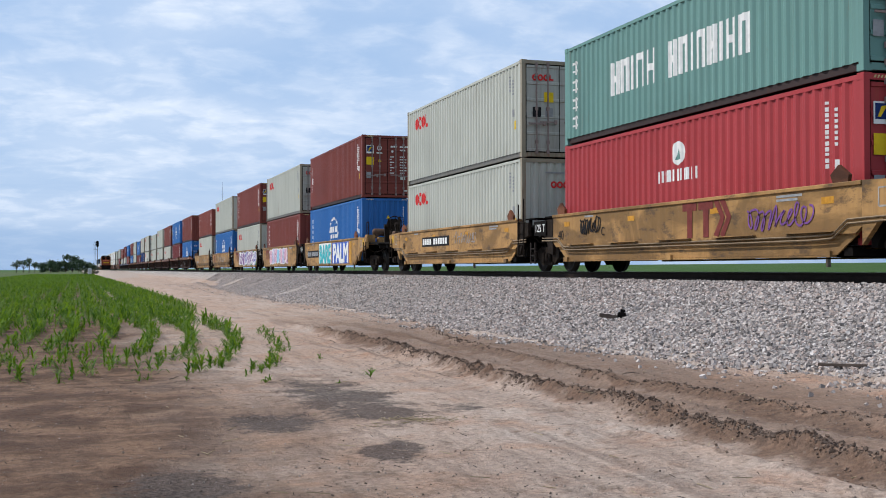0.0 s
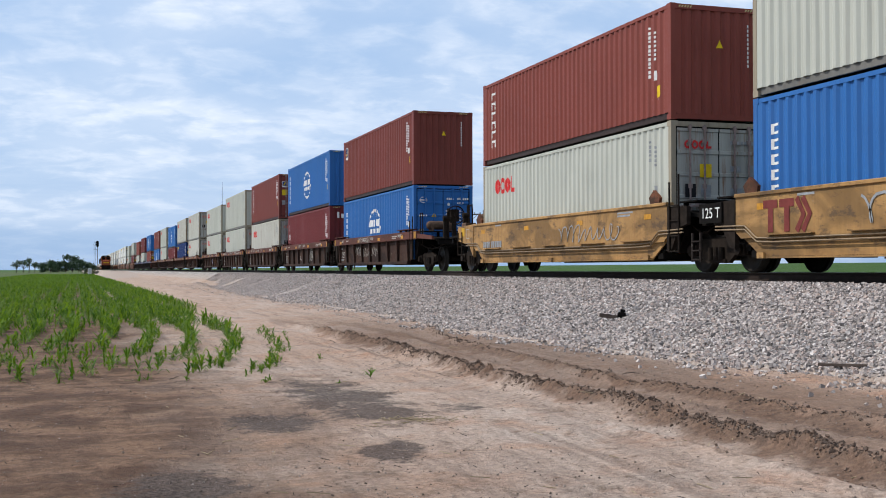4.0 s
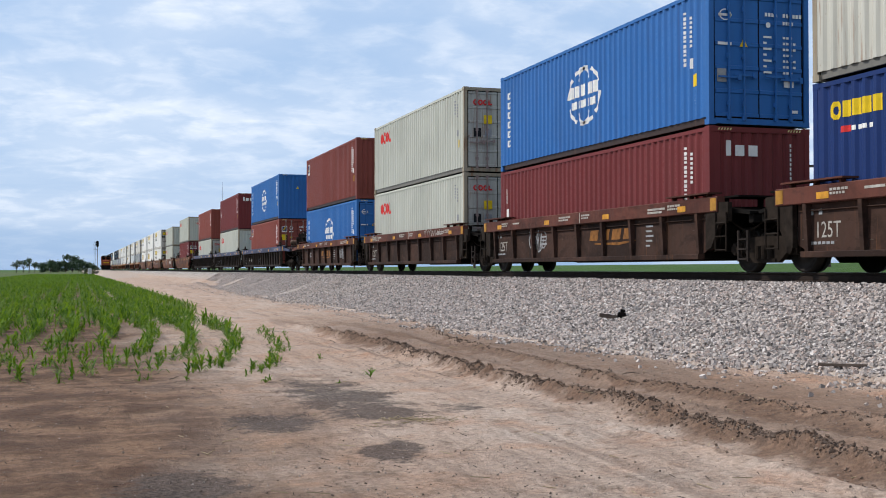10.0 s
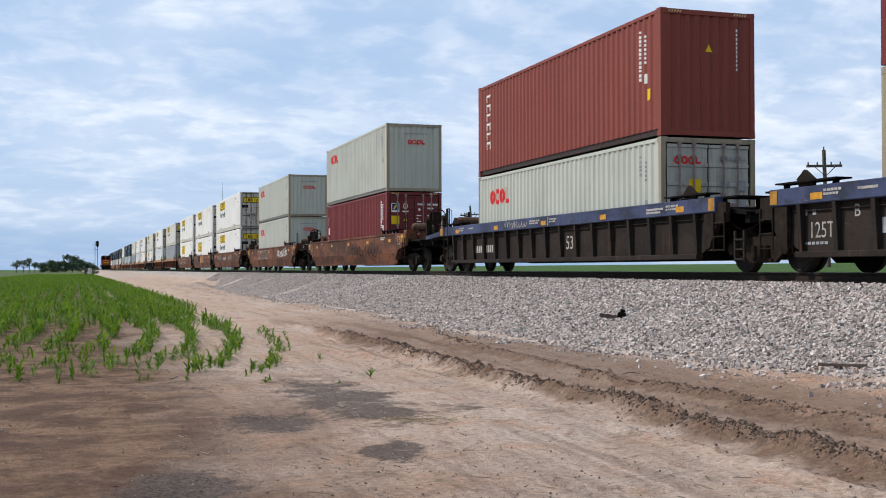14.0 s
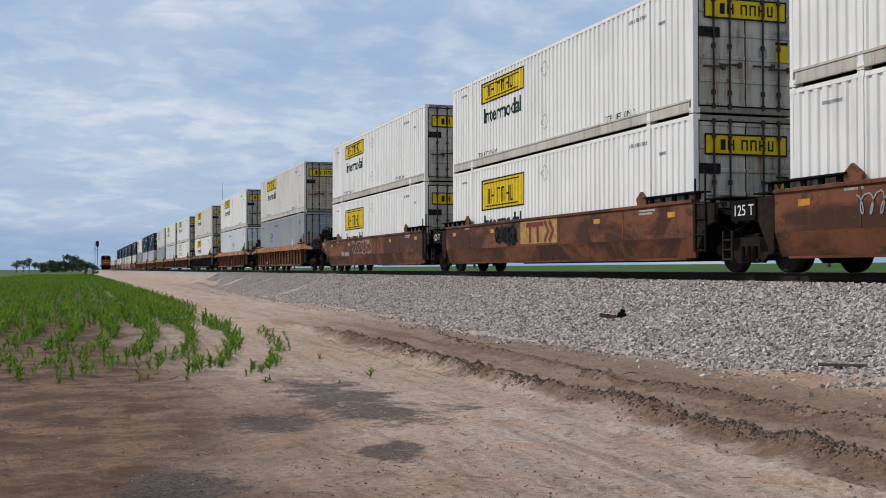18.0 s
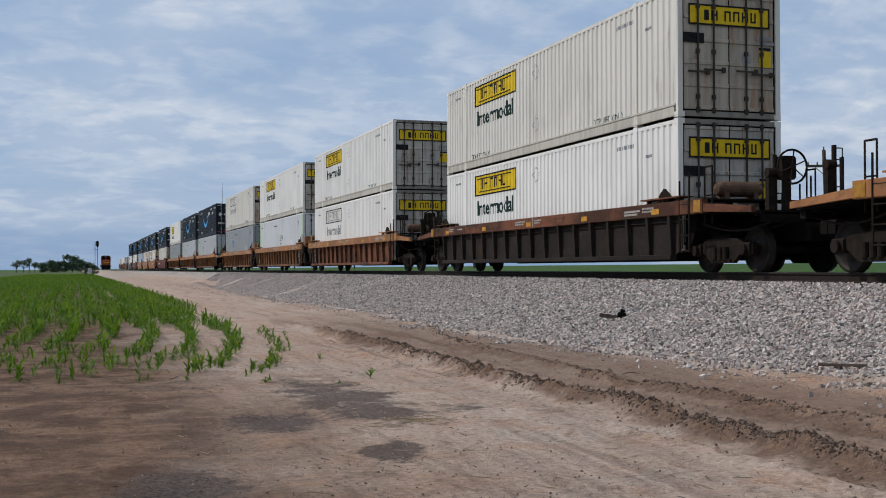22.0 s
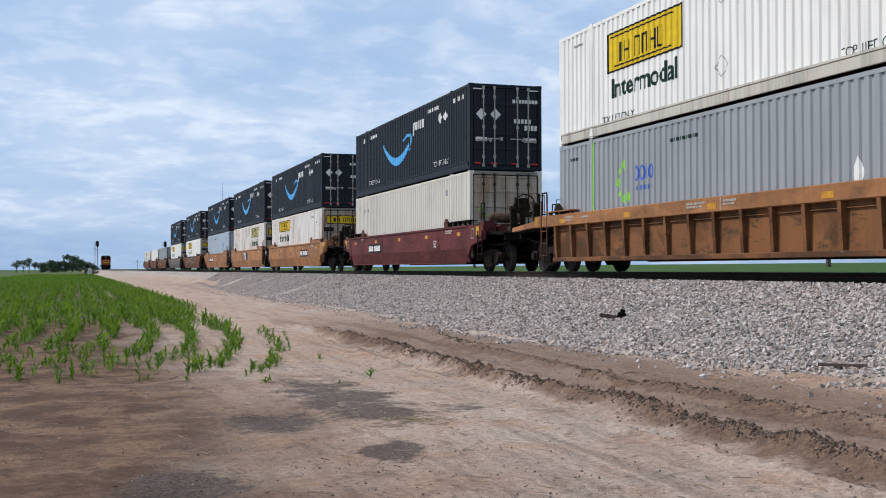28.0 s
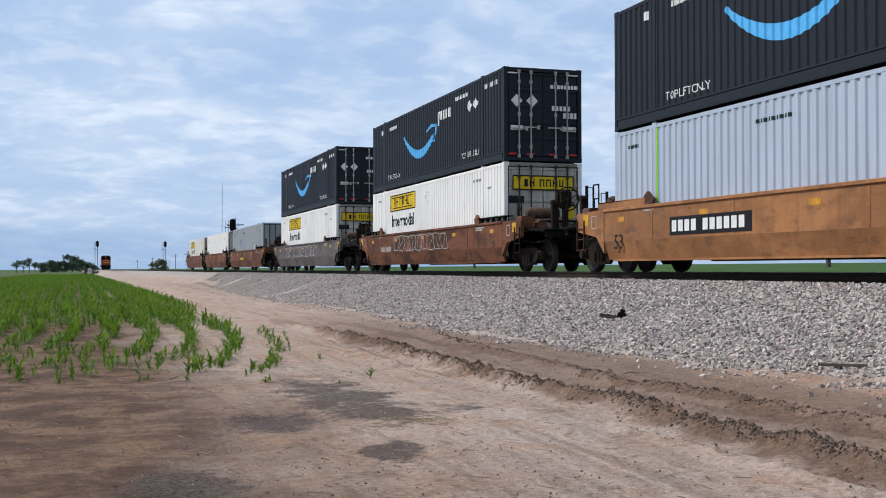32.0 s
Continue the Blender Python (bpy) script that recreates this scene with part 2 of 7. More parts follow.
GALV_INK = plain("thin_white_spray", (0.36, 0.34, 0.31), 0.7, 0.0, 0.4)
TURQ_PALE = plain("pale_turquoise_spray", (0.25, 0.50, 0.66), 0.6)
LILAC_INK = plain("lilac_spray", (0.46, 0.44, 0.62), 0.6)
FOREST_INK = plain("green_spray", (0.03, 0.15, 0.06), 0.6)


# ---- mesh building ----
class Build:
    """Collects boxes, prisms, tubes and sheets into one mesh."""

    def __init__(self):
        self.v, self.f = [], []

    def add(self, verts, faces):
        o = len(self.v)
        self.v.extend(verts)
        self.f.extend(tuple(i + o for i in f) for f in faces)
        return self

    def box(self, x0, x1, y0, y1, z0, z1, c=0.0):
        """A box; c cuts its long edges along y and z by that much."""
        if c <= 0:
            v = [(x, y, z) for x in (x0, x1) for y in (y0, y1) for z in (z0, z1)]
            return self.add(v, [(0, 1, 3, 2), (4, 6, 7, 5), (0, 4, 5, 1), (2, 3, 7, 6), (0, 2, 6, 4), (1, 5, 7, 3)])
        ring = [(x0 + c, z0), (x1 - c, z0), (x1, z0 + c), (x1, z1 - c), (x1 - c, z1), (x0 + c, z1), (x0, z1 - c), (x0, z0 + c)]
        return self.prism([(x, z) for x, z in ring], y0, y1)

    def prism(self, ring, y0, y1):
        """A ring of (x, z) points drawn out along y."""
        k = len(ring)
        v = [(x, y0, z) for x, z in ring] + [(x, y1, z) for x, z in ring]
        f = [tuple(range(k)), tuple(range(2 * k - 1, k - 1, -1))]
        f += [(i, i + k, (i + 1) % k + k, (i + 1) % k) for i in range(k)]
        return self.add(v, f)

    def slab(self, ring, x0, x1):
        """A ring of (y, z) points drawn out along x."""
        k = len(ring)
        v = [(x0, y, z) for y, z in ring] + [(x1, y, z) for y, z in ring]
        f = [tuple(range(k)), tuple(range(2 * k - 1, k - 1, -1))]
        f += [(i, i + k, (i + 1) % k + k, (i + 1) % k) for i in range(k)]
        return self.add(v, f)

    def tube(self, a, b, r, k=8, r2=None):
        a, b = Vector(a), Vector(b)
        d = (b - a).normalized()
        s = d.orthogonal().normalized()
        t = d.cross(s)
        r2 = r if r2 is None else r2
        v = []
        for p, q in ((a, r), (b, r2)):
            v += [tuple(p + (s * math.cos(2 * math.pi * i / k) + t * math.sin(2 * math.pi * i / k)) * q) for i in range(k)]
        f = [tuple(range(k - 1, -1, -1)), tuple(range(k, 2 * k))]
        f += [(i, (i + 1) % k, (i + 1) % k + k, i + k) for i in range(k)]
        return self.add(v, f)

    def lathe_x(self, profile, cx, cy, cz, k=20):
        """A profile of (x, radius) turned round the x axis."""
        o = []
        for x, r in profile:
            o += [(cx + x, cy + r * math.cos(2 * math.pi * i / k), cz + r * math.sin(2 * math.pi * i / k)) for i in range(k)]
        f = []
        for j in range(len(profile) - 1):
            f += [(j * k + i, j * k + (i + 1) % k, (j + 1) * k + (i + 1) % k, (j + 1) * k + i) for i in range(k)]
        f.append(tuple(range(k - 1, -1, -1)))
        f.append(tuple((len(profile) - 1) * k + i for i in range(k)))
        return self.add(o, f)

    def mesh(self, name, smooth=False):
        m = bpy.data.meshes.new(name)
        m.from_pydata(self.v, [], self.f)
        b = bmesh.new()
        b.from_mesh(m)
        bmesh.ops.recalc_face_normals(b, faces=b.faces)
        b.to_mesh(m)
        b.free()
        if smooth:
            for p in m.polygons:
                p.use_smooth = True
        return m


def fast_mesh(name, verts, faces, smooth=False):
    """A mesh from arrays: faces all have the same number of corners."""
    verts, faces = np.asarray(verts, np.float32), np.asarray(faces, np.int32)
    m = bpy.data.meshes.new(name)
    m.vertices.add(len(verts))
    m.vertices.foreach_set("co", verts.ravel())
    k = faces.shape[1]
    m.loops.add(faces.size)
    m.loops.foreach_set("vertex_index", faces.ravel())
    m.polygons.add(len(faces))
    m.polygons.foreach_set("loop_start", np.arange(0, faces.size, k, dtype=np.int32))
    m.polygons.foreach_set("loop_total", np.full(len(faces), k, np.int32))
    m.polygons.foreach_set("use_smooth", np.full(len(faces), smooth, bool))
    m.update(calc_edges=True)
    return m


def part(name, mesh, mat, parent=None, label="", at=(0, 0, 0)):
    """One mesh object under a thing or a part; the mesh may be shared, the material is the object's own."""
    if isinstance(mesh, Build):
        mesh = mesh.mesh(name)
    ob = new(name, mesh)
    if not mesh.materials:
        mesh.materials.append(mat)
    ob.material_slots[0].link = "OBJECT"
    ob.material_slots[0].material = mat
    ob.location = at
    if parent is not None:
        ob.parent = parent
    if label:
        ob["label"] = label
    return ob


# ---- ground ----
def smooth(x, a, b):
    t = np.clip((x - a) / (b - a), 0, 1)
    return t * t * (3 - 2 * t)


def lattice(seed, n=256):
    return np.random.RandomState(seed).rand(n, n)


GRIDS = [lattice(s) for s in range(8)]


def vnoise(x, y, scale, k):
    """Smooth value noise on a plane, 0 to 1."""
    g = GRIDS[k % 8]
    u, v = x / scale + 17.3 * k, y / scale + 5.1 * k
    iu, iv = np.floor(u).astype(int), np.floor(v).astype(int)
    a, b = u - iu, v - iv
    a, b = a * a * (3 - 2 * a), b * b * (3 - 2 * b)
    n = g.shape[0]
    p = lambda i, j: g[(iu + i) % n, (iv + j) % n]
    return (p(0, 0) * (1 - a) + p(1, 0) * a) * (1 - b) + (p(0, 1) * (1 - a) + p(1, 1) * a) * b


def rut_line(y, k):
    """x of the two wheel ruts of the dirt road."""
    if k == 0:
        x = 4.77 + 0.12 * smooth(y, 12, 10) + 0.1 * smooth(y, 9, 7) + 0.14 * smooth(y, 17, 20) - 0.05 * np.maximum(y - 21, 0)
    else:
        x = 5.72 + 0.0105 * (np.minimum(y, 24) - 12.8) ** 2
    return x + 0.12 * (vnoise(y, y * 0 + k, 3.0, 2 + k) - 0.5) + 0.03 * (vnoise(y, y * 0 + k, 0.5, 4 + k) - 0.5)


def ground_z(x, y):
    x, y = np.asarray(x, float), np.asarray(y, float)
    z = 0.17 * smooth(x, 3.0, 8.0) - 0.03 * smooth(-x, 0, 6)
    z = z + 0.35 * smooth(x, 9.0, 11.0) - 0.35 * smooth(x, 16.5, 19.5)
    z = z + 1.62 * smooth(x, 21.0, 52.0)
    near = smooth(-np.abs(y), -60, -30) * smooth(-np.abs(x), -12, -8.5)
    z = z + near * (0.06 * (vnoise(x, y, 1.7, 0) - 0.5) + 0.03 * (vnoise(x, y, 0.45, 1) - 0.5) + 0.02 * (vnoise(x, y, 0.17, 2) - 0.5))
    for k, (deep, wide) in enumerate(((0.055, 0.20), (0.032, 0.18))):
        d = x - rut_line(y, k)
        live = near * smooth(-y, -34, -20)
        z = z - live * deep * np.exp(-((d + 0.06) / wide) ** 2)
        lump = smooth(vnoise(x, y, 0.085, 3 + k), 0.2, 0.8) * (0.5 + vnoise(x, y, 0.045, 1 + k))
        crumb = 0.7 + 0.7 * lump * (0.7 + 0.5 * vnoise(x, y, 0.6, 5 + k)) + 0.5 * (vnoise(x + 0.7 * y, y - 0.7 * x, 0.14, 6 + k) - 0.4)
        z = z + live * deep * 1.3 * np.exp(-(np.abs(d - 0.28) / 0.09) ** 3) * crumb
        z = z + live * deep * 0.5 * np.exp(-((d + 0.36) / 0.10) ** 2) * crumb
        z = z + live * deep * 0.35 * np.exp(-((d - 0.62) / 0.16) ** 2) * (crumb - 0.7)
    return z


def steps(*spans):
    out = []
    for a, b, d in spans:
        out += list(np.arange(a, b, d))
    return np.array(out + [spans[-1][1]])


gx = steps((-4200, -400, 380), (-400, -60, 34), (-60, -12, 4), (-12, -2, 0.5), (-2, 4.2, 0.1), (4.2, 4.9, 0.06), (4.9, 7.1, 0.032), (7.1, 8.4, 0.08), (8.4, 12, 0.2), (12, 20, 0.8), (20, 60, 4), (60, 400, 34), (400, 4200, 380))
gy = steps((-600, -40, 40), (-40, 2, 3), (2, 6, 0.4), (6, 17, 0.045), (17, 26, 0.1), (26, 42, 0.4), (42, 100, 2), (100, 500, 20), (500, 4700, 300))
GX, GY = np.meshgrid(gx, gy)
GZ = ground_z(GX, GY)
nx, ny = len(gx), len(gy)
idx = np.arange(nx * ny).reshape(ny, nx)
quads = np.stack([idx[:-1, :-1], idx[:-1, 1:], idx[1:, 1:], idx[1:, :-1]], -1).reshape(-1, 4)
ground_mesh = fast_mesh("ground", np.stack([GX, GY, GZ], -1).reshape(-1, 3), quads, True)


def ground_material():
    m, n, l, b = material("dirt", 0.95)
    c = n.new("ShaderNodeTexCoord")
    vec = c.outputs["Object"]
    s = n.new("ShaderNodeSeparateXYZ")
    l.new(vec, s.inputs[0])
    X, Y = s.outputs[0], s.outputs[1]
    big = noise_node(n, l, 0.35, 5, 0.6, vec)
    mid = noise_node(n, l, 1.5, 7, 0.65, vec)
    mid2 = noise_node(n, l, 2.4, 7, 0.7, vec, (1.0, 0.8, 1), 0.8)
    fine = noise_node(n, l, 11.0, 6, 0.7, vec)
    grit = noise_node(n, l, 45.0, 4, 0.7, vec)
    lanes = noise_node(n, l, 1.0, 6, 0.6, vec, (3.4, 0.22, 1), 0.5)
    tan = mix(n, l, ramp(n, l, big, 0.38, 0.66), (0.48, 0.36, 0.29), (0.54, 0.455, 0.395))
    tan = mix(n, l, ramp(n, l, mid, 0.50, 0.70, 0, 0.55), tan, (0.47, 0.27, 0.18))
    tan = mix(n, l, ramp(n, l, lanes, 0.50, 0.66, 0, 0.55), tan, (0.215, 0.165, 0.14))
    tan = mix(n, l, ramp(n, l, mid2, 0.56, 0.64, 0, 0.6), tan, (0.17, 0.125, 0.10))
    tan = mix(n, l, ramp(n, l, fine, 0.54, 0.66, 0, 0.6), tan, (0.21, 0.145, 0.11))
    tan = mix(n, l, ramp(n, l, grit, 0.60, 0.70, 0, 0.75), tan, (0.52, 0.46, 0.42))
    tan = mix(n, l, ramp(n, l, grit, 0.28, 0.36, 0.75, 0), tan, (0.08, 0.062, 0.052))
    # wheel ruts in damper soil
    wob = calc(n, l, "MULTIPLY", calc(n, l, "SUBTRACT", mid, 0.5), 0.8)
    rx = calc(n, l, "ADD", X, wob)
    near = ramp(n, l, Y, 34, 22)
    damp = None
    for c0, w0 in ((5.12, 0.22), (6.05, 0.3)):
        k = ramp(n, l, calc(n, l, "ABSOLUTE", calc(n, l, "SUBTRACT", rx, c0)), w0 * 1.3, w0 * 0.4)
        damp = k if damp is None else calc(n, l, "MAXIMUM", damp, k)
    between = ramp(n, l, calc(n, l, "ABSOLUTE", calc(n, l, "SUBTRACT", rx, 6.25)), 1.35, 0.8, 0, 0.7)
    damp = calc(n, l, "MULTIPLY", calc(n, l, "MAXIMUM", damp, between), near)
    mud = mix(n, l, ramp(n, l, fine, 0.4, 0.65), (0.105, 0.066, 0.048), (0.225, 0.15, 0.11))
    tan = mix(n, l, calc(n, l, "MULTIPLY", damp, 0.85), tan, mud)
    # crop soil, browner and darker, towards the field
    edge = calc(n, l, "ADD", X, calc(n, l, "MULTIPLY", big, 3.2))
    soil = mix(n, l, ramp(n, l, mid, 0.43, 0.58), (0.115, 0.071, 0.05), (0.25, 0.166, 0.118))
    soil = mix(n, l, ramp(n, l, mid2, 0.55, 0.64, 0, 0.6), soil, (0.085, 0.056, 0.042))
    soil = mix(n, l, ramp(n, l, fine, 0.54, 0.66, 0, 0.7), soil, (0.085, 0.055, 0.041))
    soil = mix(n, l, ramp(n, l, grit, 0.68, 0.76, 0, 0.5), soil, (0.36, 0.30, 0.25))
    soil = mix(n, l, ramp(n, l, grit, 0.30, 0.40, 0.7, 0), soil, (0.04, 0.027, 0.021))
    col = mix(n, l, ramp(n, l, edge, 2.2, 4.0), soil, tan)
    # damp gravelly patches with their own outlines
    spots = None
    for px_, py_, rx_, ry_ in ((2.75, 12.2, 0.5, 2.0), (2.75, 10.7, 0.5, 0.5), (1.75, 10.5, 0.45, 0.5), (0.62, 7.3, 0.42, 0.85), (2.28, 8.45, 0.16, 0.4), (2.5, 8.75, 0.14, 0.3), (3.65, 10.8, 0.24, 0.3)):
        d = calc(n, l, "ADD",
                 calc(n, l, "POWER", calc(n, l, "ABSOLUTE", calc(n, l, "DIVIDE", calc(n, l, "SUBTRACT", X, px_), rx_)), 2.0),
                 calc(n, l, "POWER", calc(n, l, "ABSOLUTE", calc(n, l, "DIVIDE", calc(n, l, "SUBTRACT", Y, py_), ry_)), 2.0))
        d = calc(n, l, "SUBTRACT", calc(n, l, "ADD", 1.55, calc(n, l, "MULTIPLY", calc(n, l, "SUBTRACT", calc(n, l, "ADD", mid, calc(n, l, "MULTIPLY", calc(n, l, "SUBTRACT", fine, 0.5), 0.5)), 0.5), 7.0)), d)
        spots = d if spots is None else calc(n, l, "MAXIMUM", spots, d)
    speck = noise_node(n, l, 30.0, 4, 0.75, vec)
    wet = mix(n, l, ramp(n, l, speck, 0.40, 0.66), (0.032, 0.027, 0.025), (0.15, 0.125, 0.115))
    col = mix(n, l, ramp(n, l, spots, 0.0, 1.15, 0, 0.82), col, wet)
    # crop cover far off on both sides
    green = mix(n, l, ramp(n, l, big, 0.35, 0.7), (0.046, 0.092, 0.024), (0.06, 0.112, 0.03))
    far = calc(n, l, "MULTIPLY", ramp(n, l, Y, 50, 130), ramp(n, l, X, 4.6, 3.0), True)
    side = ramp(n, l, X, -14, -40)
    right = ramp(n, l, X, 19.0, 22.0)
    cov = calc(n, l, "MAXIMUM", calc(n, l, "MAXIMUM", calc(n, l, "MULTIPLY", far, 0.8), side), right)
    col = mix(n, l, cov, col, green)
    hs = n.new("ShaderNodeHueSaturation")
    hs.inputs["Value"].default_value = 0.76
    hs.inputs["Saturation"].default_value = 1.18
    crumb = noise_node(n, l, 18.0, 9, 0.85, vec)
    shade = n.new("ShaderNodeCombineXYZ")
    for i in range(3):
        l.new(ramp(n, l, crumb, 0.32, 0.68, 0.52, 1.42), shade.inputs[i])
    col = mix(n, l, calc(n, l, "SUBTRACT", 1.0, cov), col, mix(n, l, 1.0, col, shade.outputs[0], "MULTIPLY"))
    l.new(col, hs.inputs["Color"])
    l.new(hs.outputs[0], b.inputs["Base Color"])
    b.inputs["Specular IOR Level"].default_value = 0.25
    h = calc(n, l, "ADD", calc(n, l, "MULTIPLY", fine, 1.0), calc(n, l, "MULTIPLY", grit, 0.5))
    h = calc(n, l, "ADD", h, calc(n, l, "MULTIPLY", mid2, 1.6))
    bump(n, l, b, h, 0.8, 0.05)
    return m


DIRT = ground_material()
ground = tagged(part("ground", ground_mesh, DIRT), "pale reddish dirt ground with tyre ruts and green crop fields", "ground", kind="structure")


def stone_material(name, tones, spread):
    m, n, l, b = material(name, 0.9)
    b.inputs["Specular IOR Level"].default_value = 0.2
    g = n.new("ShaderNodeNewGeometry")
    c = n.new("ShaderNodeValToRGB")
    e = c.color_ramp.elements
    e[0].position, e[0].color = 0.0, (*tones[0], 1)
    e[1].position, e[1].color = 1.0, (*tones[-1], 1)
    for i, t in enumerate(tones[1:-1]):
        k = e.new((i + 1) / (len(tones) - 1))
        k.color = (*t, 1)
    l.new(g.outputs["Random Per Island"], c.inputs[0])
    f = noise_node(n, l, 40, 4, 0.7)
    l.new(mix(n, l, ramp(n, l, f, 0.35, 0.7, 0, spread), c.outputs[0], (0.12, 0.11, 0.10)), b.inputs["Base Color"])
    return m


def bed_material():
    m, n, l, b = material("ballast_bed", 0.95)
    c = n.new("ShaderNodeTexCoord")
    v = n.new("ShaderNodeTexVoronoi")
    v.inputs["Scale"].default_value = 17.0
    l.new(c.outputs["Object"], v.inputs["Vector"])
    hs = n.new("ShaderNodeSeparateColor")
    l.new(v.outputs["Color"], hs.inputs[0])
    big = noise_node(n, l, 0.5, 4, 0.6)
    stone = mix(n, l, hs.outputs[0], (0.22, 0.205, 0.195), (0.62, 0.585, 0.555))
    # shade in the gaps between stones, put into the colour as dark edges
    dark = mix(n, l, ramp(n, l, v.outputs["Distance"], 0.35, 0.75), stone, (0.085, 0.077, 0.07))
    col = mix(n, l, ramp(n, l, big, 0.4, 0.75, 0, 0.35), dark, (0.27, 0.20, 0.16))
    # dirt washed among the rocks at the foot, and farther off over the whole low slope
    s = n.new("ShaderNodeSeparateXYZ")
    l.new(c.outputs["Object"], s.inputs[0])
    rough_edge = calc(n, l, "ADD", s.outputs[2], calc(n, l, "MULTIPLY", calc(n, l, "SUBTRACT", noise_node(n, l, 1.3, 7, 0.75), 0.5), 0.6))
    foot = ramp(n, l, rough_edge, 0.36, 0.20, 0.0, 0.9)
    worn = calc(n, l, "MULTIPLY", ramp(n, l, s.outputs[1], 22, 75), ramp(n, l, rough_edge, 1.0, 0.45, 0.0, 0.9))
    earth = mix(n, l, ramp(n, l, hs.outputs[1], 0.3, 0.8), (0.28, 0.21, 0.165), (0.40, 0.33, 0.28))
    col = mix(n, l, calc(n, l, "MAXIMUM", foot, worn), col, earth)
    l.new(col, b.inputs["Base Color"])
    bump(n, l, b, calc(n, l, "SUBTRACT", 1.0, v.outputs["Distance"]), 0.9, 0.04)
    return m


STONE = stone_material("crushed_rock", [(0.12, 0.107, 0.10), (0.29, 0.26, 0.245), (0.46, 0.415, 0.39), (0.40, 0.315, 0.275), (0.62, 0.572, 0.545)], 0.3)
BED = bed_material()
TOP_Z = RAIL_Z - 0.19


def toe_x(y):
    """x of the foot of the ballast."""
    return 8.45 - 0.9 * smooth(y, 10.3, 13.5) - 0.35 * smooth(y, 15, 19) + 0.6 * smooth(y, 22, 30) + 2.2 * smooth(y, 45, 105) + 0.35 * (vnoise(y, y * 0, 3.1, 6) - 0.5)


def bed_z(x, y):
    """Height of the ballast slope on the camera's side."""
    toe = toe_x(y)
    run = np.clip((x - toe) / (11.95 - toe), 0, 1)
    return 0.19 + (TOP_Z - 0.19) * (0.25 * run + 0.75 * run * run * (3 - 2 * run)) + 0.05 * (vnoise(x, y, 1.3, 4) - 0.5)


bx = np.concatenate([np.linspace(6.6, 11.95, 48), [12.3, 13.7, 15.1, 15.5], np.linspace(16.0, 18.6, 6)])
by = steps((-60, 4, 4), (4, 40, 0.5), (40, 120, 4), (120, 1500, 60))
BX, BY = np.meshgrid(bx, by)
BZ = np.where(BX <= 11.95, bed_z(BX, BY), np.where(BX >= 15.5, bed_z(2 * TRACK_X - BX, BY), TOP_Z))
BZ = np.where(BX < toe_x(BY) - 0.05, 0.02, BZ)
k1 = np.arange(BX.size).reshape(BX.shape)
bq = np.stack([k1[:-1, :-1], k1[:-1, 1:], k1[1:, 1:], k1[1:, :-1]], -1).reshape(-1, 4)
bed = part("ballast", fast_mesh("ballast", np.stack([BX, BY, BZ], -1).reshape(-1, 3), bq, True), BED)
tagged(bed, "grey crushed-rock ballast bank under the railway track", "ballast", kind="structure")


def scatter_stones(name, count, seed, place, size):
    """Many small angular stones as one mesh."""
    rs = np.random.RandomState(seed)
    x, y, z, keep = place(rs, count)
    x, y, z = x[keep], y[keep], z[keep]
    k = len(x)
    cube = np.array([(a, b_, c_) for a in (-1, 1) for b_ in (-1, 1) for c_ in (-1, 1)], float)
    v = cube[None] * (0.55 + 0.45 * rs.rand(k, 8, 1)) * (0.6 + 0.6 * rs.rand(k, 1, 3))
    q = rs.randn(k, 4)
    q /= np.linalg.norm(q, axis=1)[:, None]
    w, a, b_, c_ = q.T
    R = np.stack([np.stack([1 - 2 * (b_ * b_ + c_ * c_), 2 * (a * b_ - c_ * w), 2 * (a * c_ + b_ * w)], -1),
                  np.stack([2 * (a * b_ + c_ * w), 1 - 2 * (a * a + c_ * c_), 2 * (b_ * c_ - a * w)], -1),
                  np.stack([2 * (a * c_ - b_ * w), 2 * (b_ * c_ + a * w), 1 - 2 * (a * a + b_ * b_)], -1)], 1)
    s = size[0] + (size[1] - size[0]) * rs.rand(k) ** 1.6
    v = np.einsum("kij,knj->kni", R, v) * (s * 0.5)[:, None, None]
    v += np.stack([x, y, z + s * 0.12], -1)[:, None, :]
    f = np.array([(0, 1, 3, 2), (4, 6, 7, 5), (0, 4, 5, 1), (2, 3, 7, 6), (0, 2, 6, 4), (1, 5, 7, 3)])
    faces = (f[None] + 8 * np.arange(k)[:, None, None]).reshape(-1, 4)
    return fast_mesh(name, v.reshape(-1, 3), faces)


def bank_place(rs, count):
    y = 5.0 + 95.0 * rs.rand(count) ** 1.75
    x = 6.7 + 5.5 * rs.rand(count)
    toe = toe_x(y)
    keep = rs.rand(count) < (0.02 + 0.98 * smooth(x + 0.9 * (vnoise(x, y, 0.55, 2) - 0.5), toe - 0.55, toe + 0.75))
    z = np.where(x > toe, np.where(x < 11.95, bed_z(x, y), TOP_Z), ground_z(x, y))
    return x, y, z, keep


def rut_place(rs, count):
    y = 5.5 + 19.0 * rs.rand(count) ** 1.3
    k = rs.rand(count) < 0.62
    x = np.where(k, rut_line(y, 0), rut_line(y, 1)) + 0.28 + rs.randn(count) * np.where(rs.rand(count) < 0.9, 0.05, 0.2)
    keep = rs.rand(count) < (0.15 + 1.2 * vnoise(x, y, 0.3, 5) ** 2) * np.where(k, 1.0, 0.4) * smooth(-y, -25, -19)
    return x, y, ground_z(x, y), keep


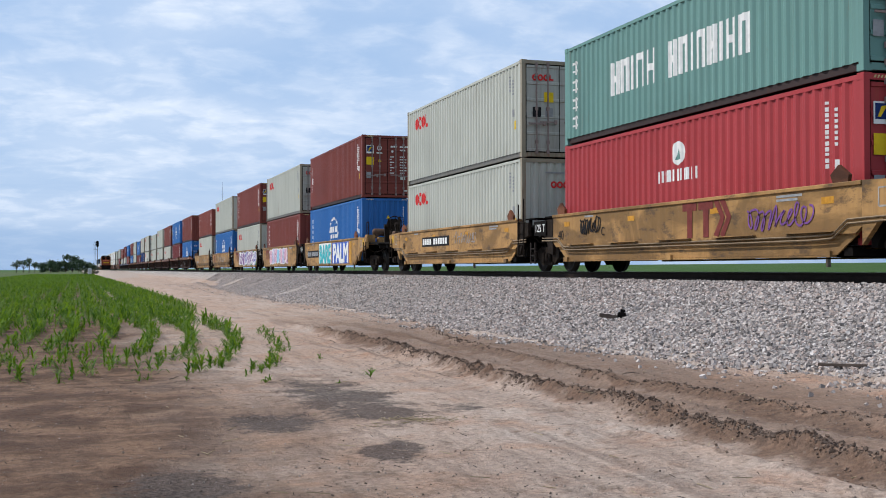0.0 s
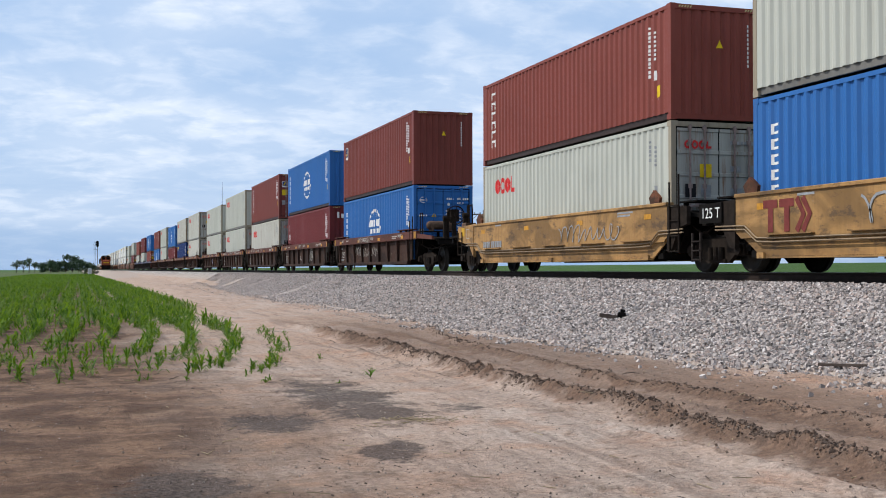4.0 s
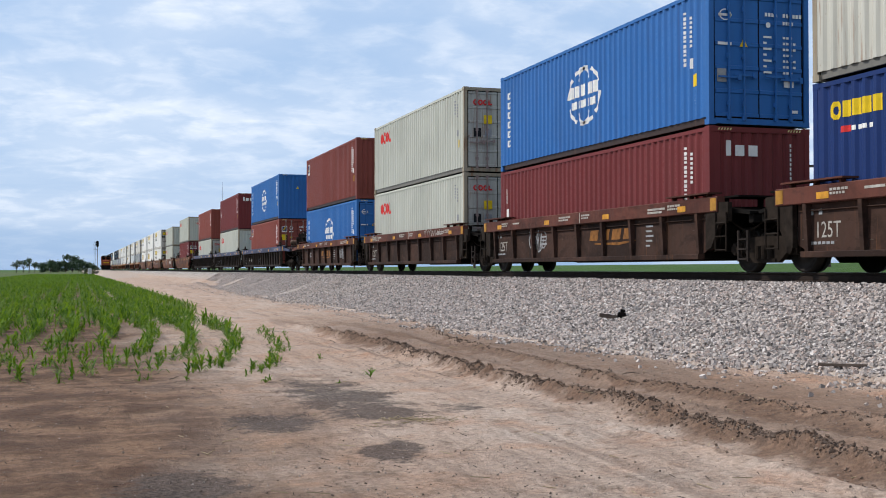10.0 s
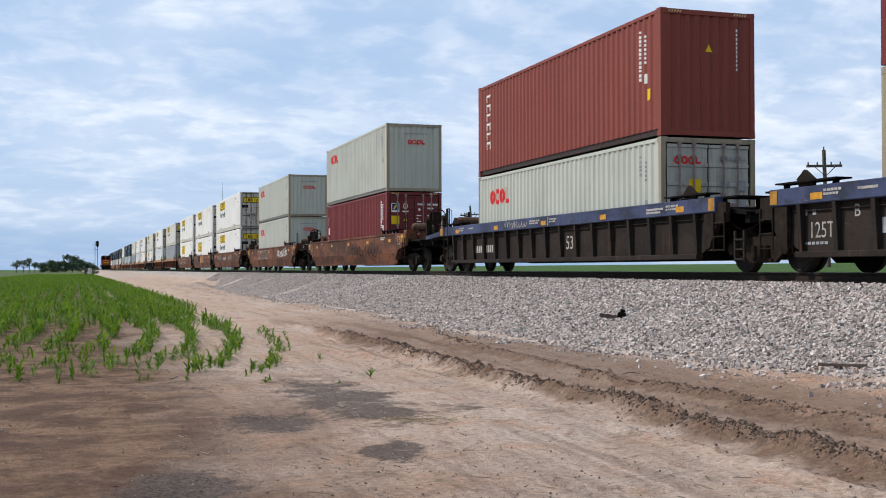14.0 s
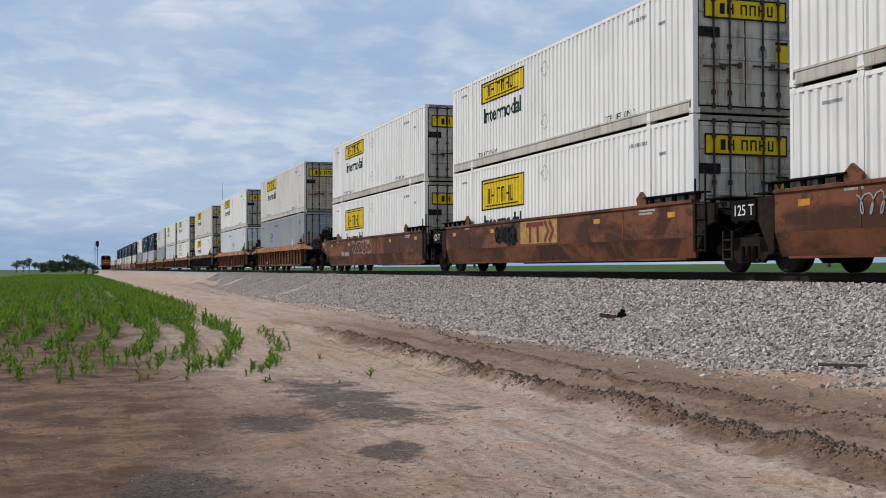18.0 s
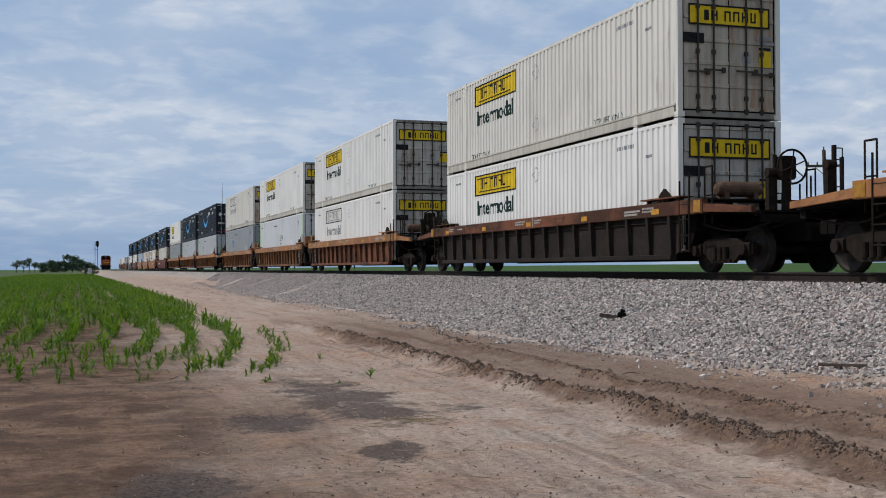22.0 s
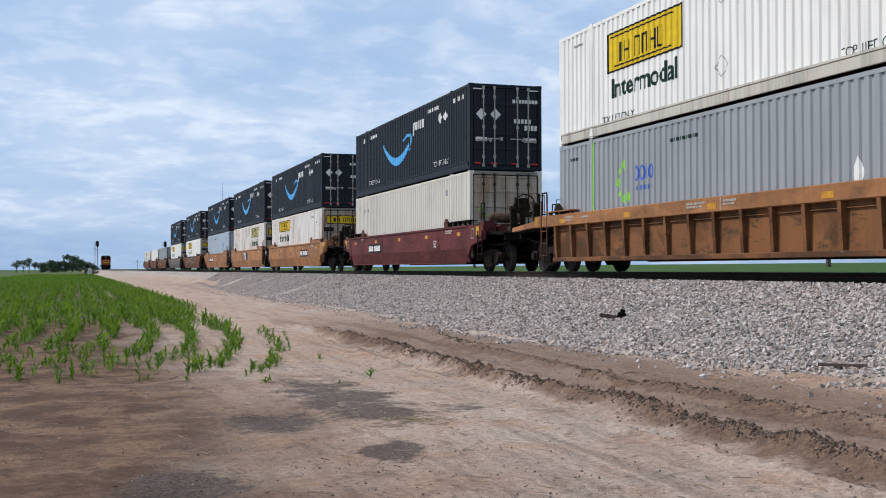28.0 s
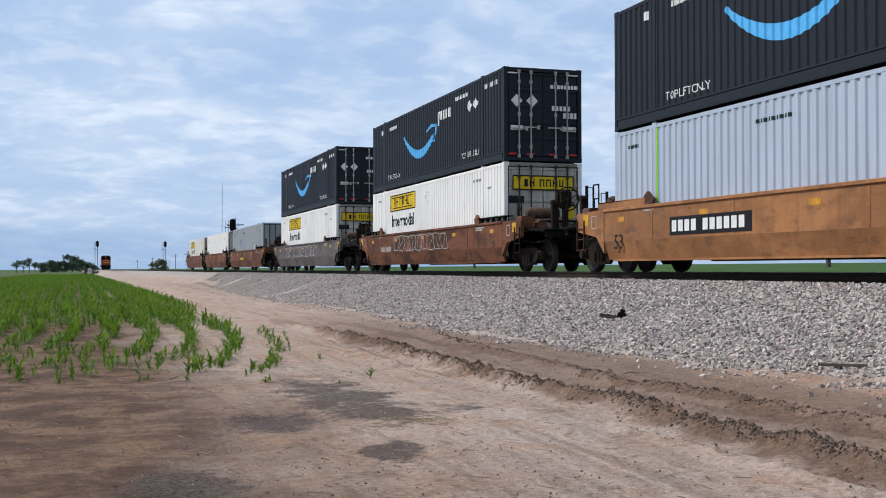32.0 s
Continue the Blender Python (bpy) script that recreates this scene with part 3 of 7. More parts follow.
def pebble_place(rs, count):
    y = 5.5 + 22.0 * rs.rand(count) ** 1.5
    x = -1.0 + 9.4 * rs.rand(count)
    keep = rs.rand(count) < 0.15 + 0.85 * smooth(x, 6.6, 8.4) + 0.5 * (vnoise(x, y, 0.8, 3) > 0.68)
    return x, y, ground_z(x, y), keep


stones = part("ballast_stones", scatter_stones("ballast_stones", 165000, 5, bank_place, (0.028, 0.066)), STONE)
tagged(stones, "loose grey and pinkish crushed rocks on the ballast bank", "gravel", kind="stuff")
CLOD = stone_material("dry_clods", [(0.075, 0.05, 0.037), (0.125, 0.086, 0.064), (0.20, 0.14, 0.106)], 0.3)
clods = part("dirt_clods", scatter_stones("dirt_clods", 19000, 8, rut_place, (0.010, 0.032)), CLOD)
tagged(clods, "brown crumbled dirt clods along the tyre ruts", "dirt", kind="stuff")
GRIT = stone_material("road_pebbles", [(0.05, 0.036, 0.03), (0.20, 0.155, 0.125), (0.33, 0.28, 0.245)], 0.3)
grit = part("road_pebbles", scatter_stones("road_pebbles", 15000, 9, pebble_place, (0.005, 0.019)), GRIT)
tagged(grit, "small pale pebbles strewn on the dirt road", "gravel", kind="stuff")


# ---- track ----
def rail_mesh(y0, y1, length):
    r = Build()
    ring = [(-0.07, 0), (0.07, 0), (0.07, 0.012), (0.012, 0.03), (0.012, 0.125), (0.036, 0.137), (0.036, 0.165), (0.028, 0.17),
            (-0.028, 0.17), (-0.036, 0.165), (-0.036, 0.137), (-0.012, 0.125), (-0.012, 0.03), (-0.07, 0.012)]
    r.prism(ring, y0, y1)
    return r


main_track = new("railway_track")
main_track.location = (TRACK_X, 0, RAIL_Z - 0.17)
tagged(main_track, "straight railway track of dark steel rails on timber ties", "railway track", kind="structure")
rail = rail_mesh(-70, 1500, 0).mesh("rail")
for sx in (-0.755, 0.755):
    part("rail", rail, RAILM, main_track, at=(sx, 0, 0))
head = Build().box(-0.026, 0.026, -70, 1500, 0.1705, 0.1725).mesh("rail_head")
for sx in (-0.755, 0.755):
    part("rail_head", head, SHINE, main_track, "bright worn running surface", at=(sx, 0, 0))
tie = Build().box(-1.3, 1.3, -0.115, 0.115, -0.17, -0.004, 0.0).mesh("tie")
for i in range(150):
    part("tie", tie, TIE, main_track, at=(0.02 * math.sin(i * 2.3), -4.0 + 0.53 * i, 0))
rest = Build()
for i in range(500):
    y = 75.5 + 0.53 * i
    rest.box(-1.3, 1.3, y - 0.115, y + 0.115, -0.17, -0.004)
tagged(part("ties", rest, TIE, main_track), kind="stuff")

siding = new("siding_track")
siding.location = (SIDING_X, 0, RAIL_Z - 0.17)
tagged(siding, "second railway track on which a locomotive stands", "railway track", kind="structure")
rail_far = rail_mesh(262, 1500, 0).mesh("rail")
for sx in (-0.755, 0.755):
    part("rail", rail_far, RAILM, siding, at=(sx, 0, 0))
bank = Build()
for ya, za, yb, zb in ((170, -1.06, 285, -0.03), (285, -0.03, 1500, -0.03)):
    rings = [(x, y, z) for y, top in ((ya, za), (yb, zb)) for x, z in ((-5.6, -1.1), (-2.0, top), (2.0, top), (4.2, -1.1))]
    bank.add(rings, [(0, 1, 5, 4), (1, 2, 6, 5), (2, 3, 7, 6)])
part("ballast_bank", bank, BED, siding, "grey crushed-rock bank")


# ---- crop ----
def leaf_material(name, a, b_, thin=0.0):
    m, n, l, b = material(name, 0.55)
    g = n.new("ShaderNodeNewGeometry")
    tone = mix(n, l, g.outputs["Random Per Island"], a, b_)
    l.new(tone, b.inputs["Base Color"])
    b.inputs["Specular IOR Level"].default_value = 0.12
    if thin > 0:
        # light that shines through a thin blade
        tr, mx = n.new("ShaderNodeBsdfTranslucent"), n.new("ShaderNodeMixShader")
        out = n["Material Output"]
        l.new(mix(n, l, 1.0, tone, (1.6, 1.5, 0.7), "MULTIPLY"), tr.inputs["Color"])
        mx.inputs[0].default_value = thin
        l.new(b.outputs[0], mx.inputs[1])
        l.new(tr.outputs[0], mx.inputs[2])
        l.new(mx.outputs[0], out.inputs["Surface"])
    return m


CORN = leaf_material("young_corn", (0.026, 0.078, 0.008), (0.125, 0.21, 0.022), 0.38)
# far tree leaves: haze of distance put into the colour, paler and bluer
FOLIAGE = leaf_material("tree_leaves", (0.045, 0.078, 0.045), (0.085, 0.125, 0.072))
SHRUB = leaf_material("shrub_leaves", (0.05, 0.065, 0.03), (0.09, 0.10, 0.05))
BARK = plain("bark", (0.06, 0.048, 0.04), 0.9, 0.0, 0.4, 3.0)
WOOD = plain("weathered_wood", (0.11, 0.085, 0.07), 0.9, 0.0, 0.35, 4.0)
DRY = plain("dry_straw", (0.30, 0.24, 0.15), 0.9, 0.0, 0.3, 8.0)


def leaves_mesh(name, px, py, pz, height, rs, per=5):
    """Arched tapering blades round each plant's stem, as arrays of quads."""
    k = len(px)
    t = np.array([0.0, 0.35, 0.7, 1.0])
    wide = np.array([0.5, 1.0, 0.75, 0.06])
    az = (rs.rand(k, 1) * np.pi + np.arange(per)[None] * np.pi + rs.randn(k, per) * 0.35)
    ln = height[:, None] * (0.6 + 0.45 * rs.rand(k, per))
    base = height[:, None] * (0.08 + 0.5 * np.arange(per)[None] / per)
    rise = 0.75 + 0.5 * rs.rand(k, per) + 0.35 * np.arange(per)[None] / per
    droop = 0.45 + 0.85 * rs.rand(k, per)
    out = ln[..., None] * (0.32 + 0.38 * rs.rand(k, per, 1)) * t
    up = base[..., None] + ln[..., None] * (rise[..., None] * t - droop[..., None] * t * t) * 0.75
    dx, dy = np.cos(az)[..., None], np.sin(az)[..., None]
    w = (0.012 + 0.062 * height)[:, None, None] * wide * 0.5
    cx, cy = px[:, None, None] + dx * out, py[:, None, None] + dy * out
    cz = pz[:, None, None] + up
    a = np.stack([cx - dy * w, cy + dx * w, cz + 0 * w], -1)
    b = np.stack([cx + dy * w, cy - dx * w, cz + 0.25 * w], -1)
    v = np.stack([a, b], 3).reshape(-1, 3)
    q = np.array([(0, 1, 3, 2), (2, 3, 5, 4), (4, 5, 7, 6)])
    f = (q[None] + 8 * np.arange(k * per)[:, None, None]).reshape(-1, 4)
    return fast_mesh(name, v, f)


def row_x(c, y):
    return c + 2.0 * (1 - np.exp(-(y - 15.0) / 5.0)) - 0.6 * smooth(y, 23, 38)


def corn_field():
    """Rows parallel to the track that swing towards the camera's left at their near ends."""
    rs = np.random.RandomState(21)
    X, Y, H = [], [], []
    for i in range(-18, 1):
        c = 2.14 + 0.78 * i
        dense = 14.7 if i == -1 else 17.6 + 0.7 * min(3, max(0, -2 - i)) + rs.rand()
        spans = [(14.9 + 0.9 * rs.rand(), 300.0, 0.95)]
        if i == 0:
            spans = [(14.5, 25.0, 0.75), (36.0, 300.0, 0.9)]
            dense = 14.5
        for start, stop, share in spans:
            y = np.arange(start, stop, 0.115)
            y = y + rs.randn(len(y)) * 0.04
            keep = rs.rand(len(y)) < share * np.where(y < dense, 0.85, 1.0)
            keep &= vnoise(y, y * 0 + i, 0.9, 3) > 0.14
            keep &= (y < 70) | (rs.rand(len(y)) < 0.85)
            keep &= (y < 29) | (y > 48) | (rs.rand(len(y)) < 0.5)
            y = y[keep]
            X.append(row_x(c, y) + rs.randn(len(y)) * np.where(y < dense, 0.17, np.where(y > 45, 0.14, 0.07)))
            Y.append(y)
            H.append((0.24 + 0.10 * smooth(y, start + 4, start + 14)) * (0.7 + 0.6 * rs.rand(len(y))) * (0.68 if i == 0 and stop < 30 else 1.0))
    # headland rows across the others
    for k in range(26):
        y0 = 27.6 + 0.8 * k
        x = np.arange(-14.0, 3.0 + 0.9 * float(smooth(np.array(y0), 29, 41)) - 0.4 * float(smooth(np.array(y0), 44, 60)), 0.13)
        x = x[(rs.rand(len(x)) < 0.8) & (vnoise(x, x * 0 + k, 0.9, 2) > 0.15)]
        y = y0 + 0.9 * smooth(x, -3.0, 3.0) + rs.randn(len(x)) * 0.08
        X.append(x)
        Y.append(y)
        H.append(0.32 * (0.7 + 0.6 * rs.rand(len(x))))
    x, y, h = np.concatenate(X), np.concatenate(Y), np.concatenate(H)
    return leaves_mesh("young_corn", x, y, ground_z(x, y) - 0.01, h, rs, 8)


tagged(part("young_corn", corn_field(), CORN), "rows of knee-high bright green young corn on bare soil", "corn", kind="stuff")


def seedling(x, y, h, seed):
    rs = np.random.RandomState(seed)
    thing = new("corn_seedling")
    thing.location = (x, y, float(ground_z(x, y)) - 0.01)
    tagged(thing, "small green corn seedling alone on the bare dirt", "plant", group="lone corn seedlings")
    part("stem", Build().tube((0, 0, 0), (0.01, 0, h * 0.55), 0.008, 6, 0.005), CORN, thing)
    for k in range(5):
        one = leaves_mesh("leaf", np.zeros(1), np.zeros(1), np.zeros(1), np.array([h * (0.8 + 0.1 * k)]), np.random.RandomState(seed * 7 + k), 1)
        part("leaf", one, CORN, thing)


for sx, sy, sh in ((3.62, 14.3, 0.24), (3.70, 14.55, 0.2), (3.62, 17.5, 0.2), (3.05, 13.6, 0.1), (2.2, 13.95, 0.16), (2.28, 14.15, 0.18), (3.35, 19.2, 0.18), (3.9, 22.0, 0.2), (4.1, 23.4, 0.2), (4.2, 24.1, 0.18), (3.45, 20.4, 0.2),
                   (-0.2, 14.6, 0.2), (0.75, 14.7, 0.2), (0.86, 14.9, 0.18), (1.3, 14.4, 0.16)):
    seedling(sx, sy, sh, int(sx * 100 + sy * 10))


# ---- litter on the bank and the road ----
def bent_bar(name, label, category, x, y, z, pts, size, mat, turn=0.0):
    thing = new(name)
    thing.matrix_basis = pose(x, y, z, 0, 0, turn)
    b = Build()
    for p, q in zip(pts, pts[1:]):
        b.tube(p, q, size, 7, size * 0.85)
    part("stick" if category == "stick" else "bar", b, mat, thing)
    tagged(thing, label, category)
    return thing


scrap = new("rail_anchor_scrap")
scrap.matrix_basis = pose(9.08, 18.31, float(bed_z(np.array(9.08), np.array(18.31))) + 0.05, 0, 8, -20)
tagged(scrap, "rusty broken timber and iron scrap lying on the ballast", "scrap")
part("timber", Build().slab([(-0.03, -0.04), (0.04, -0.04), (0.04, 0.025), (-0.03, 0.03)], -0.24, 0.18), WOOD, scrap)
part("plate", Build().box(0.08, 0.22, -0.06, 0.06, -0.02, 0.10, 0.02).box(0.12, 0.20, -0.04, 0.04, 0.10, 0.15, 0.01), BLACK, scrap, "black iron block")
plank = new("plank")
plank.matrix_basis = pose(8.50, 11.19, float(bed_z(np.array(8.50), np.array(11.19))) + 0.05, 0, 5, 50)
tagged(plank, "short weathered plank at the foot of the ballast", "plank")
part("board", Build().box(-0.035, 0.035, -0.27, 0.27, -0.015, 0.02, 0.004), WOOD, plank)
for k, (sx, sy, ln, tn) in enumerate(((2.85, 10.05, 0.26, 20), (2.98, 9.95, 0.22, -15), (2.75, 10.1, 0.2, 40), (1.15, 14.6, 0.4, 70), (4.5, 20.6, 0.5, 85), (6.35, 12.3, 0.4, 30), (6.2, 12.6, 0.3, 75))):
    rs_ = random.Random(k)
    pts = [(-ln / 2 + ln * i / 4, rs_.uniform(-0.03, 0.03), 0.012 + rs_.uniform(0, 0.025)) for i in range(5)]
    bent_bar("twig", "dry brown twig lying on the dirt road", "stick", sx, sy, float(ground_z(sx, sy)), pts, 0.005, DRY if k < 3 else (WOOD if k % 2 else BARK), tn)


def straw():
    rs = np.random.RandomState(4)
    b = Build()
    for i in range(150):
        x, y = (2.95 + 0.22 * rs.randn(), 10.0 + 0.12 * rs.randn()) if i < 45 else (rs.uniform(0.3, 8.5), 6 + 16 * rs.rand() ** 1.4)
        a, ln = rs.rand() * 3.14, rs.uniform(0.04, 0.16)
        z = float(ground_z(x, y)) + 0.008
        b.tube((x, y, z), (x + ln * math.cos(a), y + ln * math.sin(a), z + rs.uniform(0, 0.02)), 0.0035, 3)
    return b


tagged(part("straw_litter", straw(), DRY), "dry straw and stalk bits on the dirt", "straw", kind="stuff")


def stalks():
    rs = np.random.RandomState(14)
    b = Build()
    for i in range(260):
        x, y = rs.uniform(-0.6, 6.0), 5.8 + 15 * rs.rand() ** 1.6
        a, ln = rs.rand() * 3.14, 0.015 + 0.06 * rs.rand() ** 2
        z = float(ground_z(x, y)) + 0.006
        b.tube((x, y, z), (x + ln * math.cos(a), y + ln * math.sin(a), z + rs.uniform(0, 0.02)), rs.uniform(0.0015, 0.0035), 3)
    return b


tagged(part("stalk_litter", stalks(), BARK), "dark rotting stalk bits strewn on the dirt", "litter", kind="stuff")

# ---- poles, signals, mast ----
def utility_pole(x, y, h=8.6, lean=2.5):
    z = min(0.0, float(ground_z(x, y)))
    t = new("utility_pole")
    t.matrix_basis = pose(x, y, z - 0.3, 0, -lean, 0)
    tagged(t, "wooden utility pole with a braced crossarm", "utility pole", group="poles along the railway")
    part("pole", Build().tube((0, 0, 0), (0, 0, h + 0.3), 0.16, 10, 0.11), WOOD, t)
    part("crossarm", Build().box(-1.25, 1.25, -0.06, 0.06, h - 0.75, h - 0.6, 0.01), WOOD, t)
    for s in (-1, 1):
        part("brace", Build().tube((0, -0.09, h - 1.3), (s * 0.75, -0.07, h - 0.72), 0.025, 5), IRON, t)
    for s in (-1.15, -0.5, 0.5, 1.15):
        part("insulator", Build().tube((s, 0, h - 0.6), (s, 0, h - 0.42), 0.05, 7, 0.035), GALV, t)
    part("top_pin", Build().tube((0, 0, h + 0.3), (0, 0, h + 0.5), 0.045, 6), GALV, t)
    return t


utility_pole(43.5, 58.4, 8.6, 2.3)
utility_pole(43.5, 122.7, 8.6, 4.2)
for y in (182.0, 236.0, 296.0, 356.0, 416.0, 476.0, 536.0, 700.0, 880.0):
    utility_pole(43.5, y)
utility_pole(22.9, 171.0, 9.0)


def signal(x, y, h, label):
    z = RAIL_Z - 0.9
    t = new("railway_signal")
    t.location = (x, y, z)
    tagged(t, label, "signal", group="railway signals")
    part("mast", Build().tube((0, 0, 0), (0, 0, h), 0.09, 10, 0.07), GALV, t)
    part("base", Build().box(-0.35, 0.35, -0.35, 0.35, -0.3, 0.35, 0.04), GALV, t, "grey concrete base")
    hd = Build()
    k = 18
    ring = [(0.34 * math.cos(2 * math.pi * i / k), h - 0.75 + (0.34 * math.sin(2 * math.pi * i / k) + (0.40 if math.sin(2 * math.pi * i / k) > 0 else -0.40))) for i in range(k)]
    hd.prism(ring, -0.16, -0.12)
    head_ = part("signal_head", hd, BLACK, t, "black rounded backboard")
    for dz in (-0.4, 0.0, 0.4):
        part("lamp_hood", Build().tube((0, -0.16, h - 0.75 + dz), (0, -0.45, h - 0.78 + dz), 0.12, 10, 0.13), BLACK, head_)
    arm = Build().box(-0.9, 0.1, -0.04, 0.04, h - 1.05, h - 0.97).box(-0.9, 0.1, -0.04, 0.04, h - 2.1, h - 2.02)
    part("bracket", arm, IRON, t)
    part("ladder", Build().tube((-0.75, 0.1, 0.2), (-0.75, 0.1, h - 0.2), 0.025, 5).tube((-0.45, 0.1, 0.2), (-0.45, 0.1, h - 0.2), 0.025, 5), IRON, t)
    return t


signal(4.75, 290.0, 8.0, "tall railway signal with a black backboard beside the siding")
signal(20.9, 290.0, 8.0, "tall railway signal with a black backboard beyond the main track")
signal(17.3, 134.0, 6.9, "railway signal with a black oval backboard close behind the train")
case = new("signal_case")
case.location = (2.9, 282.0, 0.2)
tagged(case, "silver equipment case beside the signal", "cabinet")
part("case", Build().box(-0.4, 0.4, -0.3, 0.3, 0.1, 1.5, 0.04), P["pale"], case)
part("case_door", Build().box(-0.3, 0.3, -0.33, -0.3, 0.25, 1.35, 0.01), P["silver"], case)
part("plinth", Build().box(-0.5, 0.5, -0.4, 0.4, -0.3, 0.1), GALV, case)

mast = new("radio_mast")
mast.location = (99.0, 822.0, 0)
tagged(mast, "thin lattice radio mast far beyond the track", "mast")
lat = Build()
for i in range(3):
    a = 2 * math.pi * i / 3
    lat.tube((0.5 * math.cos(a), 0.5 * math.sin(a), 0), (0.25 * math.cos(a), 0.25 * math.sin(a), 60), 0.07, 5)
part("lattice", lat, IRON, mast)
part("antenna", Build().tube((0, 0, 60), (0, 0, 64), 0.08, 5), IRON, mast)


# ---- trees ----
def tree(name, x, y, h, spread, seed, mat, label, trunk_share=0.35, clumps=420, leaf=0.5):
    rs = random.Random(seed)
    t = new(name)
    t.location = (x, y, float(ground_z(x, y)) - 0.1)
    tagged(t, label, "tree" if name == "tree" else "bush", group="far trees" if name == "tree" else "")
    b = Build()
    b.tube((0, 0, 0), (0.1, 0, h * trunk_share), 0.035 * h, 8, 0.022 * h)
    tips = []
    for i in range(9):
        a, r = rs.uniform(0, 6.28), spread * rs.uniform(0.3, 0.9)
        tip = (r * math.cos(a), r * math.sin(a), h * rs.uniform(trunk_share + 0.1, 0.92))
        b.tube((0.1, 0, h * trunk_share * rs.uniform(0.6, 1.0)), tip, 0.015 * h, 6, 0.004 * h)
        tips.append(tip)
    tips.append((0, 0, h * 0.85))
    part("trunk", b, BARK, t)
    v, f = [], []
    for i in range(clumps):
        c = tips[i % len(tips)]
        d = Vector((rs.gauss(0, 1), rs.gauss(0, 1), rs.gauss(0, 0.8))) * spread * 0.22
        p = Vector(c) + d
        if p.z < h * trunk_share * 0.5:
            p.z = h * trunk_share * 0.5
        n = Vector((rs.gauss(0, 1), rs.gauss(0, 1), rs.gauss(0, 1))).normalized()
        s1 = n.orthogonal().normalized() * leaf * rs.uniform(0.5, 1.1)
        s2 = n.cross(s1).normalized() * leaf * rs.uniform(0.4, 0.9)
        k = len(v)
        v += [tuple(p - s1), tuple(p + s2 * 0.8 + n * 0.1), tuple(p + s1), tuple(p - s2)]
        f.append((k, k + 1, k + 2, k + 3))
    m = bpy.data.meshes.new("crown")
    m.from_pydata(v, [], f)
    part("crown", m, mat, t)
    return t


for x, y, h, sp, sd in ((-28.5, 600, 5.6, 2.6, 1), (-25.5, 604, 6.6, 2.4, 2), (-22.6, 600, 7.4, 2.6, 3), (-20.2, 606, 5.2, 2.0, 4)):
    tree("tree", x, y, h, sp, sd, FOLIAGE, "thin dark green tree on the far field edge", 0.4, 260, 0.42)
for x, y, h, sp, sd in ((-15.8, 600, 4.4, 3.0, 5), (-12.6, 596, 6.0, 3.2, 6), (-9.0, 600, 5.0, 3.4, 7), (-5.4, 602, 8.8, 3.2, 8), (-2.2, 604, 8.6, 3.4, 9), (0.8, 600, 6.4, 3.4, 10), (4.0, 598, 5.2, 3.0, 11), (7.0, 600, 3.6, 2.8, 12)):
    tree("tree", x, y, h, sp, sd, FOLIAGE, "dense dark green tree in a far clump", 0.12, 620, 0.6)
tree("bush", 17.6, 262.0, 3.3, 1.9, 15, SHRUB, "round grey-green bush beside the track", 0.1, 900, 0.22)
tree("bush", 15.9, 258.0, 1.2, 0.9, 16, SHRUB, "low dry bush beside the track", 0.1, 300, 0.2)
tree("bush", 3.6, 300.0, 1.3, 1.8, 17, SHRUB, "low pale scrub at the field edge", 0.1, 300, 0.2)


